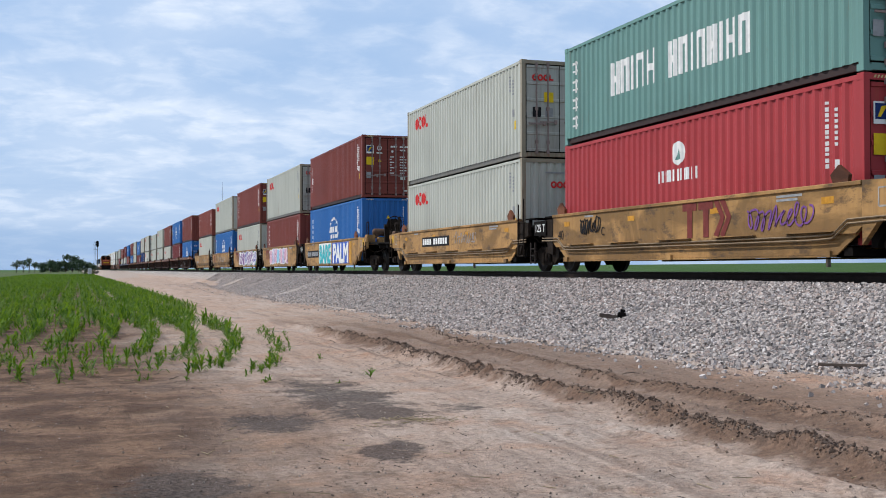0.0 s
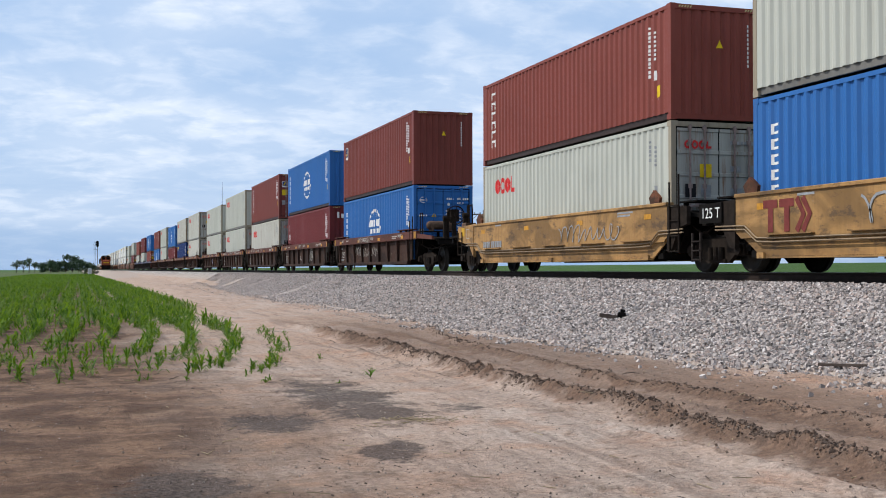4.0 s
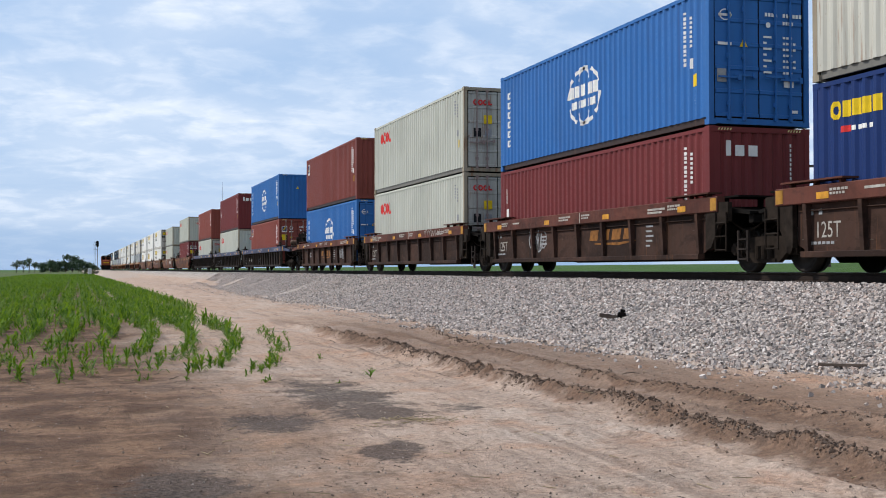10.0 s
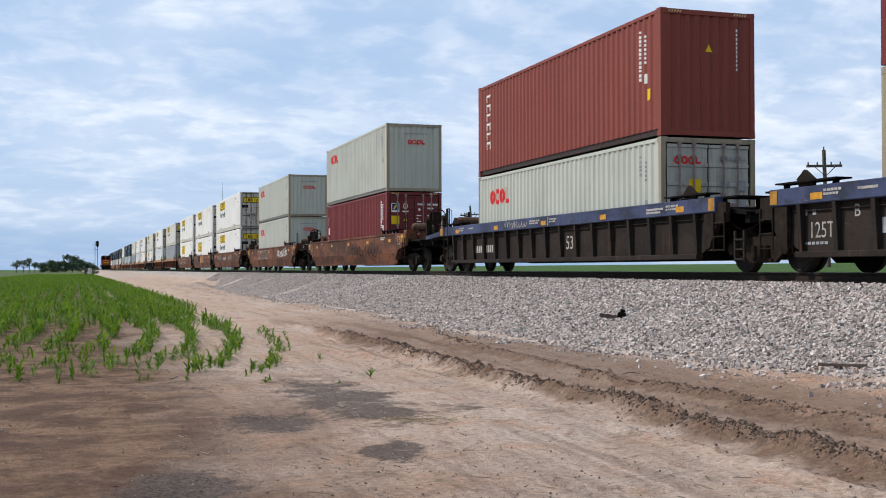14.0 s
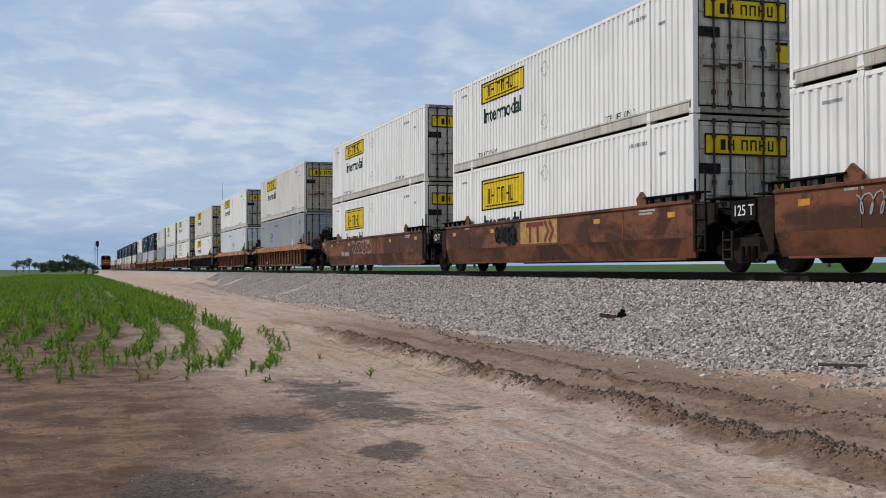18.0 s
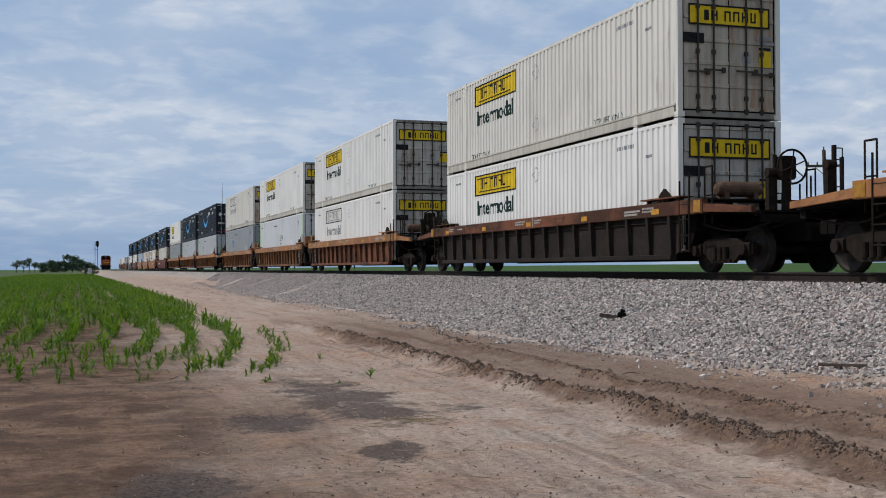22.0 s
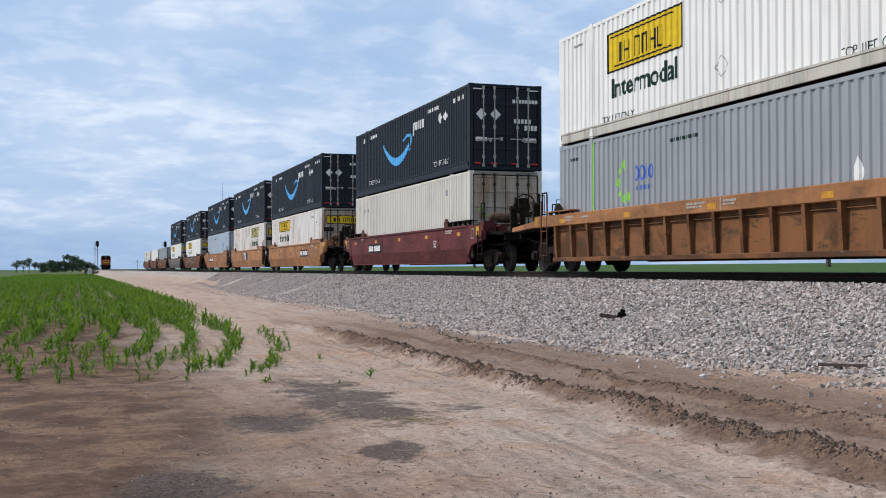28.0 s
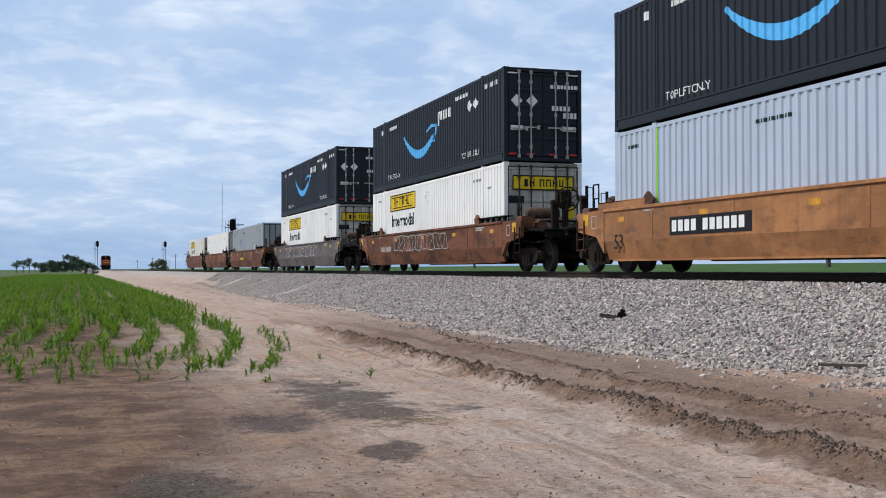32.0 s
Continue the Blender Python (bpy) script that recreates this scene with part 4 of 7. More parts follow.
# ---- locomotive standing on the siding ----
def locomotive(x, y):
    t = new("locomotive")
    t.location = (x, y, RAIL_Z)
    tagged(t, "orange diesel locomotive with a black roof standing on the siding", "locomotive")
    part("frame", Build().box(-1.5, 1.5, 0, 21.5, 1.0, 1.5, 0.05), BLACK, t)
    part("nose", Build().slab([(0.9, 1.5), (0.9, 2.9), (1.2, 3.15), (2.6, 3.2), (2.6, 1.5)], -0.85, 0.85), P["engine"], t)
    part("cab", Build().prism([(-1.52, 1.5), (1.52, 1.5), (1.52, 4.1), (1.1, 4.6), (-1.1, 4.6), (-1.52, 4.1)], 2.6, 5.2), P["engine"], t)
    part("cab_roof", Build().prism([(-1.56, 4.12), (1.56, 4.12), (1.14, 4.68), (-1.14, 4.68)], 2.5, 5.3), BLACK, t)
    for sx in (-1, 1):
        part("windscreen", Build().box(*sorted((sx * 0.15, sx * 1.25)), 2.56, 2.6, 3.35, 4.05, 0.0), BLACK, t, "dark windscreen pane")
        part("headlight", Build().tube((sx * 0.2, 2.55, 4.3), (sx * 0.2, 2.45, 4.3), 0.12, 10), STEEL, t)
        part("handrail", Build().tube((sx * 1.4, 0.2, 1.5), (sx * 1.4, 0.2, 2.7), 0.03, 6).tube((sx * 1.4, 0.2, 2.7), (sx * 1.4, 2.5, 2.7), 0.03, 6), P["pale"], t)
        for yy in (3.6, 16.5):
            tr = part("truck", Build().box(*sorted((sx * 0.95, sx * 1.2)), yy - 1.9, yy + 1.9, 0.35, 0.95, 0.05), BLACK, t)
            for dy in (-1.5, 0, 1.5):
                part("wheel", Build().lathe_x([(-0.07, 0.5), (0.05, 0.51), (0.07, 0.53)], sx * 0.755, yy + dy, 0.52, 18), TREAD, tr)
    part("hood", Build().prism([(-0.95, 1.5), (0.95, 1.5), (0.95, 4.1), (0.7, 4.35), (-0.7, 4.35), (-0.95, 4.1)], 5.2, 21.0), P["engine"], t)
    part("stripe", Build().box(-0.86, 0.86, 0.885, 0.9, 2.2, 2.4), YELLOW_INK, t, "yellow nose stripe")
    part("plough", Build().slab([(-0.15, 0.15), (0.35, 0.15), (0.35, 1.0), (0.05, 1.0)], -1.4, 1.4), BLACK, t)
    part("coupler", Build().box(-0.15, 0.15, -0.6, 0.1, 0.75, 1.05, 0.03), IRON, t)
    return t


locomotive(SIDING_X, 388.0)


# ---- flat shapes for signs and lettering: lists of convex (u, v) polygons ----
def rect(u0, u1, v0, v1):
    return [[(u0, v0), (u1, v0), (u1, v1), (u0, v1)]]


def bars(u0, v0, v1, widths, gap):
    out, u = [], u0
    for w in widths:
        if w > 0:
            out += rect(u, u + w, v0, v1)
        u += abs(w) + gap
    return out


def stroke(pts, width):
    """A ribbon along a line of points; width may be one number or one for each point."""
    ws = width if isinstance(width, (list, tuple)) else [width] * len(pts)
    side = []
    for i, (u, v) in enumerate(pts):
        a, b = pts[max(i - 1, 0)], pts[min(i + 1, len(pts) - 1)]
        d = Vector((b[0] - a[0], b[1] - a[1]))
        d = d.normalized() if d.length > 0 else Vector((1, 0))
        side.append(((u - d.y * ws[i] / 2, v + d.x * ws[i] / 2), (u + d.y * ws[i] / 2, v - d.x * ws[i] / 2)))
    return [[side[i][1], side[i + 1][1], side[i + 1][0], side[i][0]] for i in range(len(pts) - 1)]


def arc(cu, cv, ru, rv, a0, a1, width, k=14):
    return stroke([(cu + ru * math.cos(radians(a0 + (a1 - a0) * i / k)), cv + rv * math.sin(radians(a0 + (a1 - a0) * i / k))) for i in range(k + 1)], width)


def glyphs(u, v0, v1, widths, gap, thick):
    """Lettering that is only hinted at: two uprights and a crossbar for each character."""
    out, h = [], v1 - v0
    for i, w in enumerate(widths):
        if w > 3 * thick:
            out += rect(u, u + thick, v0, v1) + rect(u + w - thick, u + w, v0, v1)
            z = (v1 - thick, v0 + h * 0.45, v0, v1 - thick)[i % 4]
            out += rect(u + thick, u + w - thick, z, z + thick)
        elif w > 0:
            out += rect(u, u + w, v0, v1)
        u += abs(w) + gap
    return out


def disc(cu, cv, r, k=14):
    return [[(cu + r * math.cos(2 * math.pi * i / k), cv + r * math.sin(2 * math.pi * i / k)) for i in range(k)]]


def shift(polys, du, dv, s=1.0):
    return [[(u * s + du, v * s + dv) for u, v in p] for p in polys]


LETTERS = {}


def text(body, size, u=0.0, v=0.0, squeeze=1.0, bold=0.0):
    """The outlines of a word in the built-in font, as triangles."""
    if (body, bold) not in LETTERS:
        c = bpy.data.curves.new("word", "FONT")
        c.body, c.size, c.resolution_u, c.offset = body, 1.0, 3, bold
        o = new("word", c)
        m = bpy.data.meshes.new_from_object(o.evaluated_get(bpy.context.evaluated_depsgraph_get()))
        LETTERS[body, bold] = [[(m.vertices[i].co.x, m.vertices[i].co.y) for i in p.vertices] for p in m.polygons]
        bpy.data.objects.remove(o)
        bpy.data.curves.remove(c)
        bpy.data.meshes.remove(m)
    return [[(a * size * squeeze + u, b * size + v) for a, b in p] for p in LETTERS[body, bold]]


def word_width(body):
    return max(p[0] for q in text(body, 1.0) for p in q)


def clip(poly, u0, u1):
    for lim, keep in ((u0, 1), (u1, -1)):
        out = []
        for i, p in enumerate(poly):
            q = poly[(i + 1) % len(poly)]
            a, b = (p[0] - lim) * keep, (q[0] - lim) * keep
            if a >= 0:
                out.append(p)
            if (a > 0) != (b > 0) and a != b:
                t = a / (a - b)
                out.append((p[0] + (q[0] - p[0]) * t, p[1] + (q[1] - p[1]) * t))
        poly = out
        if len(poly) < 3:
            return []
    return poly


PIECE = {"side_lettering": "letter", "column_lettering": "letter", "door_lettering": "letter", "sign_lettering": "letter", "end_lettering": "letter", "number_mark": "number_bar",
         "placard": "placard", "diamond_placard": "placard", "door_placard": "placard", "edge_stripe": "edge_stripe", "reflector_tape": "reflector_tape", "door_badge": "door_badge", "length_mark": "length_mark"}


def split_shapes(name, polys):
    """Sorts flat shapes into groups that touch, so that each letter or bar is a piece of its own."""
    if name not in PIECE:
        return [(name, polys)]
    boxes = [[min(p[0] for p in q) - 0.004, max(p[0] for p in q) + 0.004, min(p[1] for p in q) - 0.004, max(p[1] for p in q) + 0.004, [q]] for q in polys]
    again = True
    while again:
        again, out = False, []
        for b in boxes:
            for o in out:
                if b[0] < o[1] and o[0] < b[1] and b[2] < o[3] and o[2] < b[3]:
                    o[0], o[1], o[2], o[3] = min(o[0], b[0]), max(o[1], b[1]), min(o[2], b[2]), max(o[3], b[3])
                    o[4] += b[4]
                    again = True
                    break
            else:
                out.append(b)
        boxes = out
    if len(boxes) > 16:
        return [(name, polys)]
    return [(PIECE[name], b[4]) for b in boxes]


class Wave:
    """A corrugated wall's profile along its length: (position, depth) from one end to the other."""

    def __init__(self, length, period, outer, slope, depth, flat=0.0):
        k = max(1, int((length - 2 * flat) / period))
        pad = (length - k * period) / 2
        self.pts = [(0.0, 0.0)]
        inner = period - outer - 2 * slope
        for i in range(k):
            s = pad + i * period + outer / 2
            self.pts += [(s, 0.0), (s + slope, depth), (s + slope + inner, depth), (s + 2 * slope + inner, 0.0)]
        self.pts.append((length, 0.0))

    def drape(self, polys, proud):
        """Lays flat shapes on the wall: (u, v, depth) polygons that follow the folds."""
        out = []
        for poly in polys:
            lo, hi = min(p[0] for p in poly), max(p[0] for p in poly)
            for (a, da), (b, db) in zip(self.pts, self.pts[1:]):
                if b <= lo or a >= hi or b - a < 1e-6:
                    continue
                c = clip(poly, a, b)
                if c:
                    out.append([(u, v, da + (db - da) * (u - a) / (b - a) - proud) for u, v in c])
        return out


W40, W53 = 2.438, 2.59
LEN = {40: 12.192, 53: 16.154}
HC, STD = 2.896, 2.591
SIDE40 = Wave(LEN[40] - 0.26, 0.278, 0.072, 0.068, 0.036)
SIDE53 = Wave(LEN[53] - 0.20, 0.262, 0.120, 0.040, 0.030)
END40 = Wave(W40 - 0.28, 0.25, 0.09, 0.045, 0.036)
MESHES = {}


def cached(key, make):
    if key not in MESHES:
        MESHES[key] = make()
    return MESHES[key]


def wave_sheet(wave, place, z0, z1):
    """A corrugated sheet with thickness. place(u, depth, z) gives the point."""
    b = Build()
    n = len(wave.pts)
    for back in (0.0, 0.004):
        for z in (z0, z1):
            b.v += [place(u, d + back, z) for u, d in wave.pts]
    for i in range(n - 1):
        b.f.append((i, i + 1, n + i + 1, n + i))
        b.f.append((2 * n + i + 1, 2 * n + i, 3 * n + i, 3 * n + i + 1))
        b.f.append((n + i, n + i + 1, 3 * n + i + 1, 3 * n + i))
    return b


def corner_post_mesh(ft, H, sx, sy):
    """A corner post with its two castings."""
    L, W = LEN[ft], (W53 if ft == 53 else W40)
    hx, hy, post = W / 2, L / 2, (0.10 if ft == 53 else 0.13)
    b = Build().box(*sorted((sx * hx, sx * (hx - 0.12))), *sorted((sy * (hy - 0.004), sy * (hy - post))), 0.118, H - 0.118)
    for z in (0.0, H - 0.118):
        b.box(*sorted((sx * (hx + 0.004), sx * (hx - 0.162))), *sorted((sy * hy, sy * (hy - 0.178))), z, z + 0.118)
    return b.mesh("corner_post")


def lifting_post_mesh(H, sx, sy):
    hx, y = W53 / 2, sy * 6.096
    b = Build().box(*sorted((sx * (hx + 0.006), sx * (hx - 0.10))), y - 0.07, y + 0.07, 0.02, H - 0.02)
    b.box(*sorted((sx * (hx + 0.008), sx * (hx - 0.16))), y - 0.09, y + 0.09, H - 0.10, H + 0.012)
    b.box(*sorted((sx * (hx + 0.008), sx * (hx - 0.16))), y - 0.09, y + 0.09, 0.0, 0.12)
    return b.mesh("lifting_post")


def frame_parts(thing, ft, H, mat, end_mat=None):
    L, W = LEN[ft], (W53 if ft == 53 else W40)
    hx, hy = W / 2, L / 2
    for sy in (-1, 1):
        for sx in (-1, 1):
            part("corner_post", cached(("post", ft, H, sx, sy), lambda: corner_post_mesh(ft, H, sx, sy)), mat, thing)
            if ft == 53:
                part("lifting_post", cached(("lift", H, sx, sy), lambda: lifting_post_mesh(H, sx, sy)), mat, thing)
        for name, z0, z1 in (("end_sill", 0.02, 0.14), ("end_header", H - 0.12, H - 0.01)):
            part(name, cached((name, ft, H, sy), lambda: Build().box(-hx + 0.16, hx - 0.16, *sorted((sy * (hy - 0.006), sy * (hy - 0.12))), z0, z1).mesh(name)), end_mat or mat, thing)


# what lies on another flat shape stands a little prouder
LAYER = {"sign_border": 1, "sign_lettering": 2, "badge": 1, "badge_field": 1, "badge_flash": 2, "crest_sail": 1, "door_lettering": 1}


def decal(polys, layer, wave, W, L):
    """Lays a flat shape on the long wall that faces smaller x; u runs from the far end, v up from the base."""
    off = (L - wave.pts[-1][0]) / 2
    out = Build()
    for p in wave.drape([[(u - off, v) for u, v in q] for q in polys], 0.004 + 0.0025 * layer):
        k = len(out.v)
        out.v += [(-W / 2 + 0.006 + d, L / 2 - off - u, v) for u, v, d in p]
        out.f.append(tuple(range(k, k + len(p))))
    m = bpy.data.meshes.new("decal")
    m.from_pydata(out.v, [], out.f)
    return m


def flat_decal(name, polys, y, x0):
    """A flat shape on the end wall that faces smaller y; u from the corner nearest smaller x."""
    m = bpy.data.meshes.new(name)
    v, f = [], []
    for p in polys:
        f.append(tuple(range(len(v), len(v) + len(p))))
        v += [(x0 + u, y, w) for u, w in p]
    m.from_pydata(v, [], f)
    return m


# ---- designs on the containers: (part name, shapes, ink, label) for one long side ----
def code_marks(L, H, ink):
    """The unreadable number block at the near end of a side, as plain bars."""
    out = []
    for i in range(5 if ink is GREY_INK else 12):
        z = H - 0.36 - 0.1 * i
        out += rect(L - 1.05, L - 0.985, z - (0.075 if i % 3 else 0.05), z)
        if i < 7:
            out += rect(L - 0.78, L - 0.725, z - 0.2, z - 0.14)
    out += rect(L - 0.78, L - 0.70, H - 1.62, H - 1.40) + rect(L - 0.64, L - 0.60, 0.5, 0.62)
    return [("code_mark", out, ink, "columns of small number bars"), ("side_notice", rect(L - 0.70, L - 0.50, H - 2.02, H - 1.76), YELLOW_INK, "small yellow notice plate")]


def mark_red_blocks(H, v=None, s=1.0, ink=None):
    v = H - 0.82 if v is None else v
    out = []
    for i in range(3):
        c = 1.28 + 0.42 * i
        out += arc(c, v + 0.21, 0.135, 0.18, 0, 360, 0.13, 16)
    out += rect(2.36, 2.50, v - 0.03, v + 0.45) + rect(2.50, 2.70, v - 0.03, v + 0.10)
    return [("logo", out, ink or RED_INK, "red rounded shipping-line mark")]


def mark_globe(L, H, low):
    cu, cv = L * 0.494, H * 0.515
    r = 0.95
    out = []
    for a0 in (20, 78, 136, 200, 258, 316):
        out += arc(cu, cv, r, r * 0.76, a0, a0 + 44, 0.10, 6)
    out += arc(cu, cv, r * 0.42, r * 0.76, 35, 145, 0.08, 8) + arc(cu, cv, r * 0.42, r * 0.76, 215, 325, 0.08, 8)
    out += bars(cu - 0.9, cv + 0.0, cv + 0.30, [0.27] * 5, 0.10)
    out += bars(cu - 0.72, cv - 0.30, cv - 0.1, [0.12] * 8, 0.065)
    col = []
    for i in range(6):
        z = H - 0.55 - i * 0.29
        col += rect(0.58, 0.64, z - 0.2, z) + rect(0.64, 0.82, z - 0.05, z) + rect(0.64, 0.82, z - 0.2, z - 0.15)
    return [("logo", out, WHITE_INK, "white globe mark"), ("side_lettering", col, WHITE_INK, "column of small white characters drawn as bars")]


def mark_column(L, H, n=6):
    out = []
    for i in range(n):
        z = H - 0.35 - i * 0.3
        out += rect(0.72, 1.12, z - 0.07, z) + rect(0.72, 0.83, z - 0.24, z - 0.07)
        if i % 2:
            out += rect(1.0, 1.12, z - 0.24, z - 0.07)
    return [("side_lettering", out, WHITE_INK, "column of white block marks")]


def mark_short(L, H):
    return [("side_lettering", rect(0.45, 0.54, H - 1.0, H - 0.55) + rect(0.40, 0.62, H - 1.5, H - 1.15) + rect(0.45, 0.54, H - 1.95, H - 1.6), WHITE_INK, "short column of white marks")]


def mark_badge(L, H):
    return [("badge_border", rect(0.50, 0.88, H - 0.90, H - 0.32), WHITE_INK, "white badge border"), ("badge", rect(0.53, 0.85, H - 0.78, H - 0.36), P["navy"], "small navy badge"),
            ("badge_flash", stroke([(0.56, H - 0.68), (0.82, H - 0.5)], 0.07), YELLOW_INK, "yellow flash")]


def mark_letters(L, H):
    out, u = [], 2.75
    for i, w in enumerate((0.42, 0.42, 0.14, 0.42, 0.42, -0.42, 0.36, 0.38, 0.14, 0.36, 0.36, 0.14, 0.36, 0.40)):
        if w > 0:
            h0, h1 = 0.93, 1.74
            if w < 0.2:
                out += rect(u, u + w, h0, h1)
            else:
                out += rect(u, u + 0.14, h0, h1) + rect(u + w - 0.13, u + w, h0, h1) + rect(u + 0.14, u + w - 0.13, h1 - (0.16 if i % 2 else 0.5), h1 - (0.0 if i % 2 else 0.34))
        u += abs(w) + 0.10
    col = []
    for i in range(4):
        z = H - 0.42 - i * 0.48
        col += rect(0.5, 0.82, z - 0.1, z - 0.04) + rect(0.62, 0.69, z - 0.36, z) + rect(0.5, 0.82, z - 0.3, z - 0.25)
    return [("side_lettering", out, WHITE_INK, "large white letters drawn as bars"), ("column_lettering", col, WHITE_INK, "column of white characters drawn as bars")]


def mark_crest(L, H):
    cu = L * 0.492
    return [("crest", disc(cu, H * 0.74, 0.27), WHITE_INK, "white round crest"),
            ("crest_sail", [[(cu - 0.13, H * 0.69), (cu + 0.13, H * 0.69), (cu + 0.04, H * 0.80)]], P["teal"], ""),
            ("side_lettering", bars(cu - 0.92, H * 0.53, H * 0.62, [0.06, -0.02, 0.06, 0.05, 0.12, 0.14, 0.12, 0.05, 0.05, 0.12, 0.05, -0.02, 0.05], 0.065), WHITE_INK, "white lettering drawn as bars")]


def mark_seal(L, H):
    return [("logo", arc(0.62, H - 0.55, 0.1, 0.12, 0, 360, 0.09, 10) + bars(0.82, H - 0.69, H - 0.41, [0.2, 0.2, 0.2, 0.22], 0.05), YELLOW_INK, "yellow lettering drawn as blocks"),
            ("sub_logo", rect(0.75, 1.0, H - 0.95, H - 0.84), RED_INK, ""), ("sub_lettering", bars(1.05, H - 0.94, H - 0.86, [0.1] * 4, 0.04), WHITE_INK, "")]


def mark_truck_sign(L, H, words=True, edge=False, faded=False, u0=2.9):
    """A yellow sign with a black border and bars, and the word below it."""
    u1 = u0 + 3.66
    v0, v1 = (H - 0.92, H - 0.25) if words else (H - 1.42, H - 0.44)
    d = 0.045
    yel = rect(u0, u1, v0, v1)
    brd = rect(u0, u1, v0, v0 + d) + rect(u0, u1, v1 - d, v1) + rect(u0, u0 + d, v0 + d, v1 - d) + rect(u1 - d, u1, v0 + d, v1 - d)
    sc = [[(u0 + 0.4, v0 + 0.11), (u1 - 0.5, v0 + 0.11), (u1 - 0.5, v0 + 0.145), (u0 + 0.4, v0 + 0.145)], [(u0 + 0.2, v1 - 0.14), (u1 - 0.4, v1 - 0.14), (u1 - 0.4, v1 - 0.105), (u0 + 0.2, v1 - 0.105)]]
    hgt = (v1 - v0) * 0.48
    let = glyphs(u0 + 0.62, v0 + 0.2, v0 + 0.2 + hgt, [0.16, 0.26, -0.06, 0.26, 0.26, 0.26, 0.24], 0.11, 0.055)
    out = [("yellow_sign", yel, YELLOW_INK if not faded else P["white_old"], "yellow company sign with black border"), ("sign_border", brd, BLACK_INK, ""), ("sign_lettering", sc + let, BLACK_INK if not faded else GREY_INK, "black bars")]
    out.append(("side_lettering", text("Intermodal", 0.66, u0 + 0.2, v0 - 0.62, 3.2 / 0.66 / word_width("Intermodal"), 0.022), DEEP_INK if not faded else GREY_INK, "black word Intermodal"))
    out.append(("lift_lettering", text("TOP LIFT ONLY", 0.24, 2.6, 0.28) + text("TOP LIFT ONLY", 0.24, L - 4.3, 0.28), DEEP_INK, "small stencilled words"))
    out.append(("diamond_placard", stroke([(7.85, 0.8), (8.1, 1.02), (8.35, 0.8), (8.1, 0.58), (7.85, 0.8)], 0.025) + stroke([(7.85, H - 0.6), (8.1, H - 0.38), (8.35, H - 0.6), (8.1, H - 0.82), (7.85, H - 0.6)], 0.025), GREY_INK, ""))
    out.append(("small_mark", bars(L - 3.0, H - 0.45, H - 0.36, [0.1] * 7, 0.04) + rect(L - 1.5, L - 1.2, H - 0.75, H - 0.68) + rect(0.9, 1.5, H - 0.42, H - 0.36), GREY_INK, ""))
    return out


def mark_leaf(L, H, side="far", stripes=True):
    """Leaf-like green petals with bars beside them, and green edge stripes."""
    cu, cv = {"far": (3.8, H * 0.58), "mid": (7.8, H * 0.5), "near": (11.2, H * 0.56)}[side]
    pet = []
    for i in range(6):
        a = 100 + 40 * i
        x, y = cu + 0.34 * math.cos(radians(a)), cv + 0.42 * math.sin(radians(a))
        pet += [[(x - 0.10, y - 0.02), (x + 0.02, y - 0.12), (x + 0.11, y + 0.02), (x - 0.02, y + 0.13)]]
    out = [("leaf_logo", pet, GREEN_INK, "green petals mark"),
           ("side_lettering", arc(cu + 0.6, cv + 0.16, 0.10, 0.16, 0, 360, 0.05, 12) + arc(cu + 0.88, cv + 0.16, 0.10, 0.16, 0, 360, 0.05, 12) + rect(cu + 1.05, cu + 1.10, cv, cv + 0.34) + arc(cu + 1.3, cv + 0.16, 0.10, 0.16, 0, 360, 0.05, 12) + bars(cu + 0.5, cv - 0.24, cv - 0.13, [0.05] * 8, 0.06), DEEP_INK if side == "mid" else BLUE_INK, "lettering drawn as blocks"),
           ("small_mark", bars(0.7, H - 0.46, H - 0.38, [0.08] * 5, 0.03) + bars(6.0, H - 0.5, H - 0.42, [0.09] * 9, 0.04) + bars(L - 1.62, H - 0.52, H - 0.44, [0.1] * 3, 0.04) + bars(L - 1.55, H - 0.64, H - 0.57, [0.1] * 2, 0.04), DEEP_INK, ""),
           ("length_mark", text("53'", 0.36, L - 1.25, 0.9) + text("53'", 0.36, 0.75, 0.45), BLACK_INK, "black length figure")]
    if stripes:
        out.append(("edge_stripe", rect(1.93, 2.12, 0.14, H - 0.1) + rect(L - 2.12, L - 1.93, 0.14, H - 0.1), GREEN_INK, "bright green upright stripe"))
    out.append(("placard", [[(L - 4.0, H * 0.42), (L - 3.85, H * 0.52), (L - 3.7, H * 0.42), (L - 3.85, H * 0.32)]], WHITE_INK, "white diamond"))
    return out


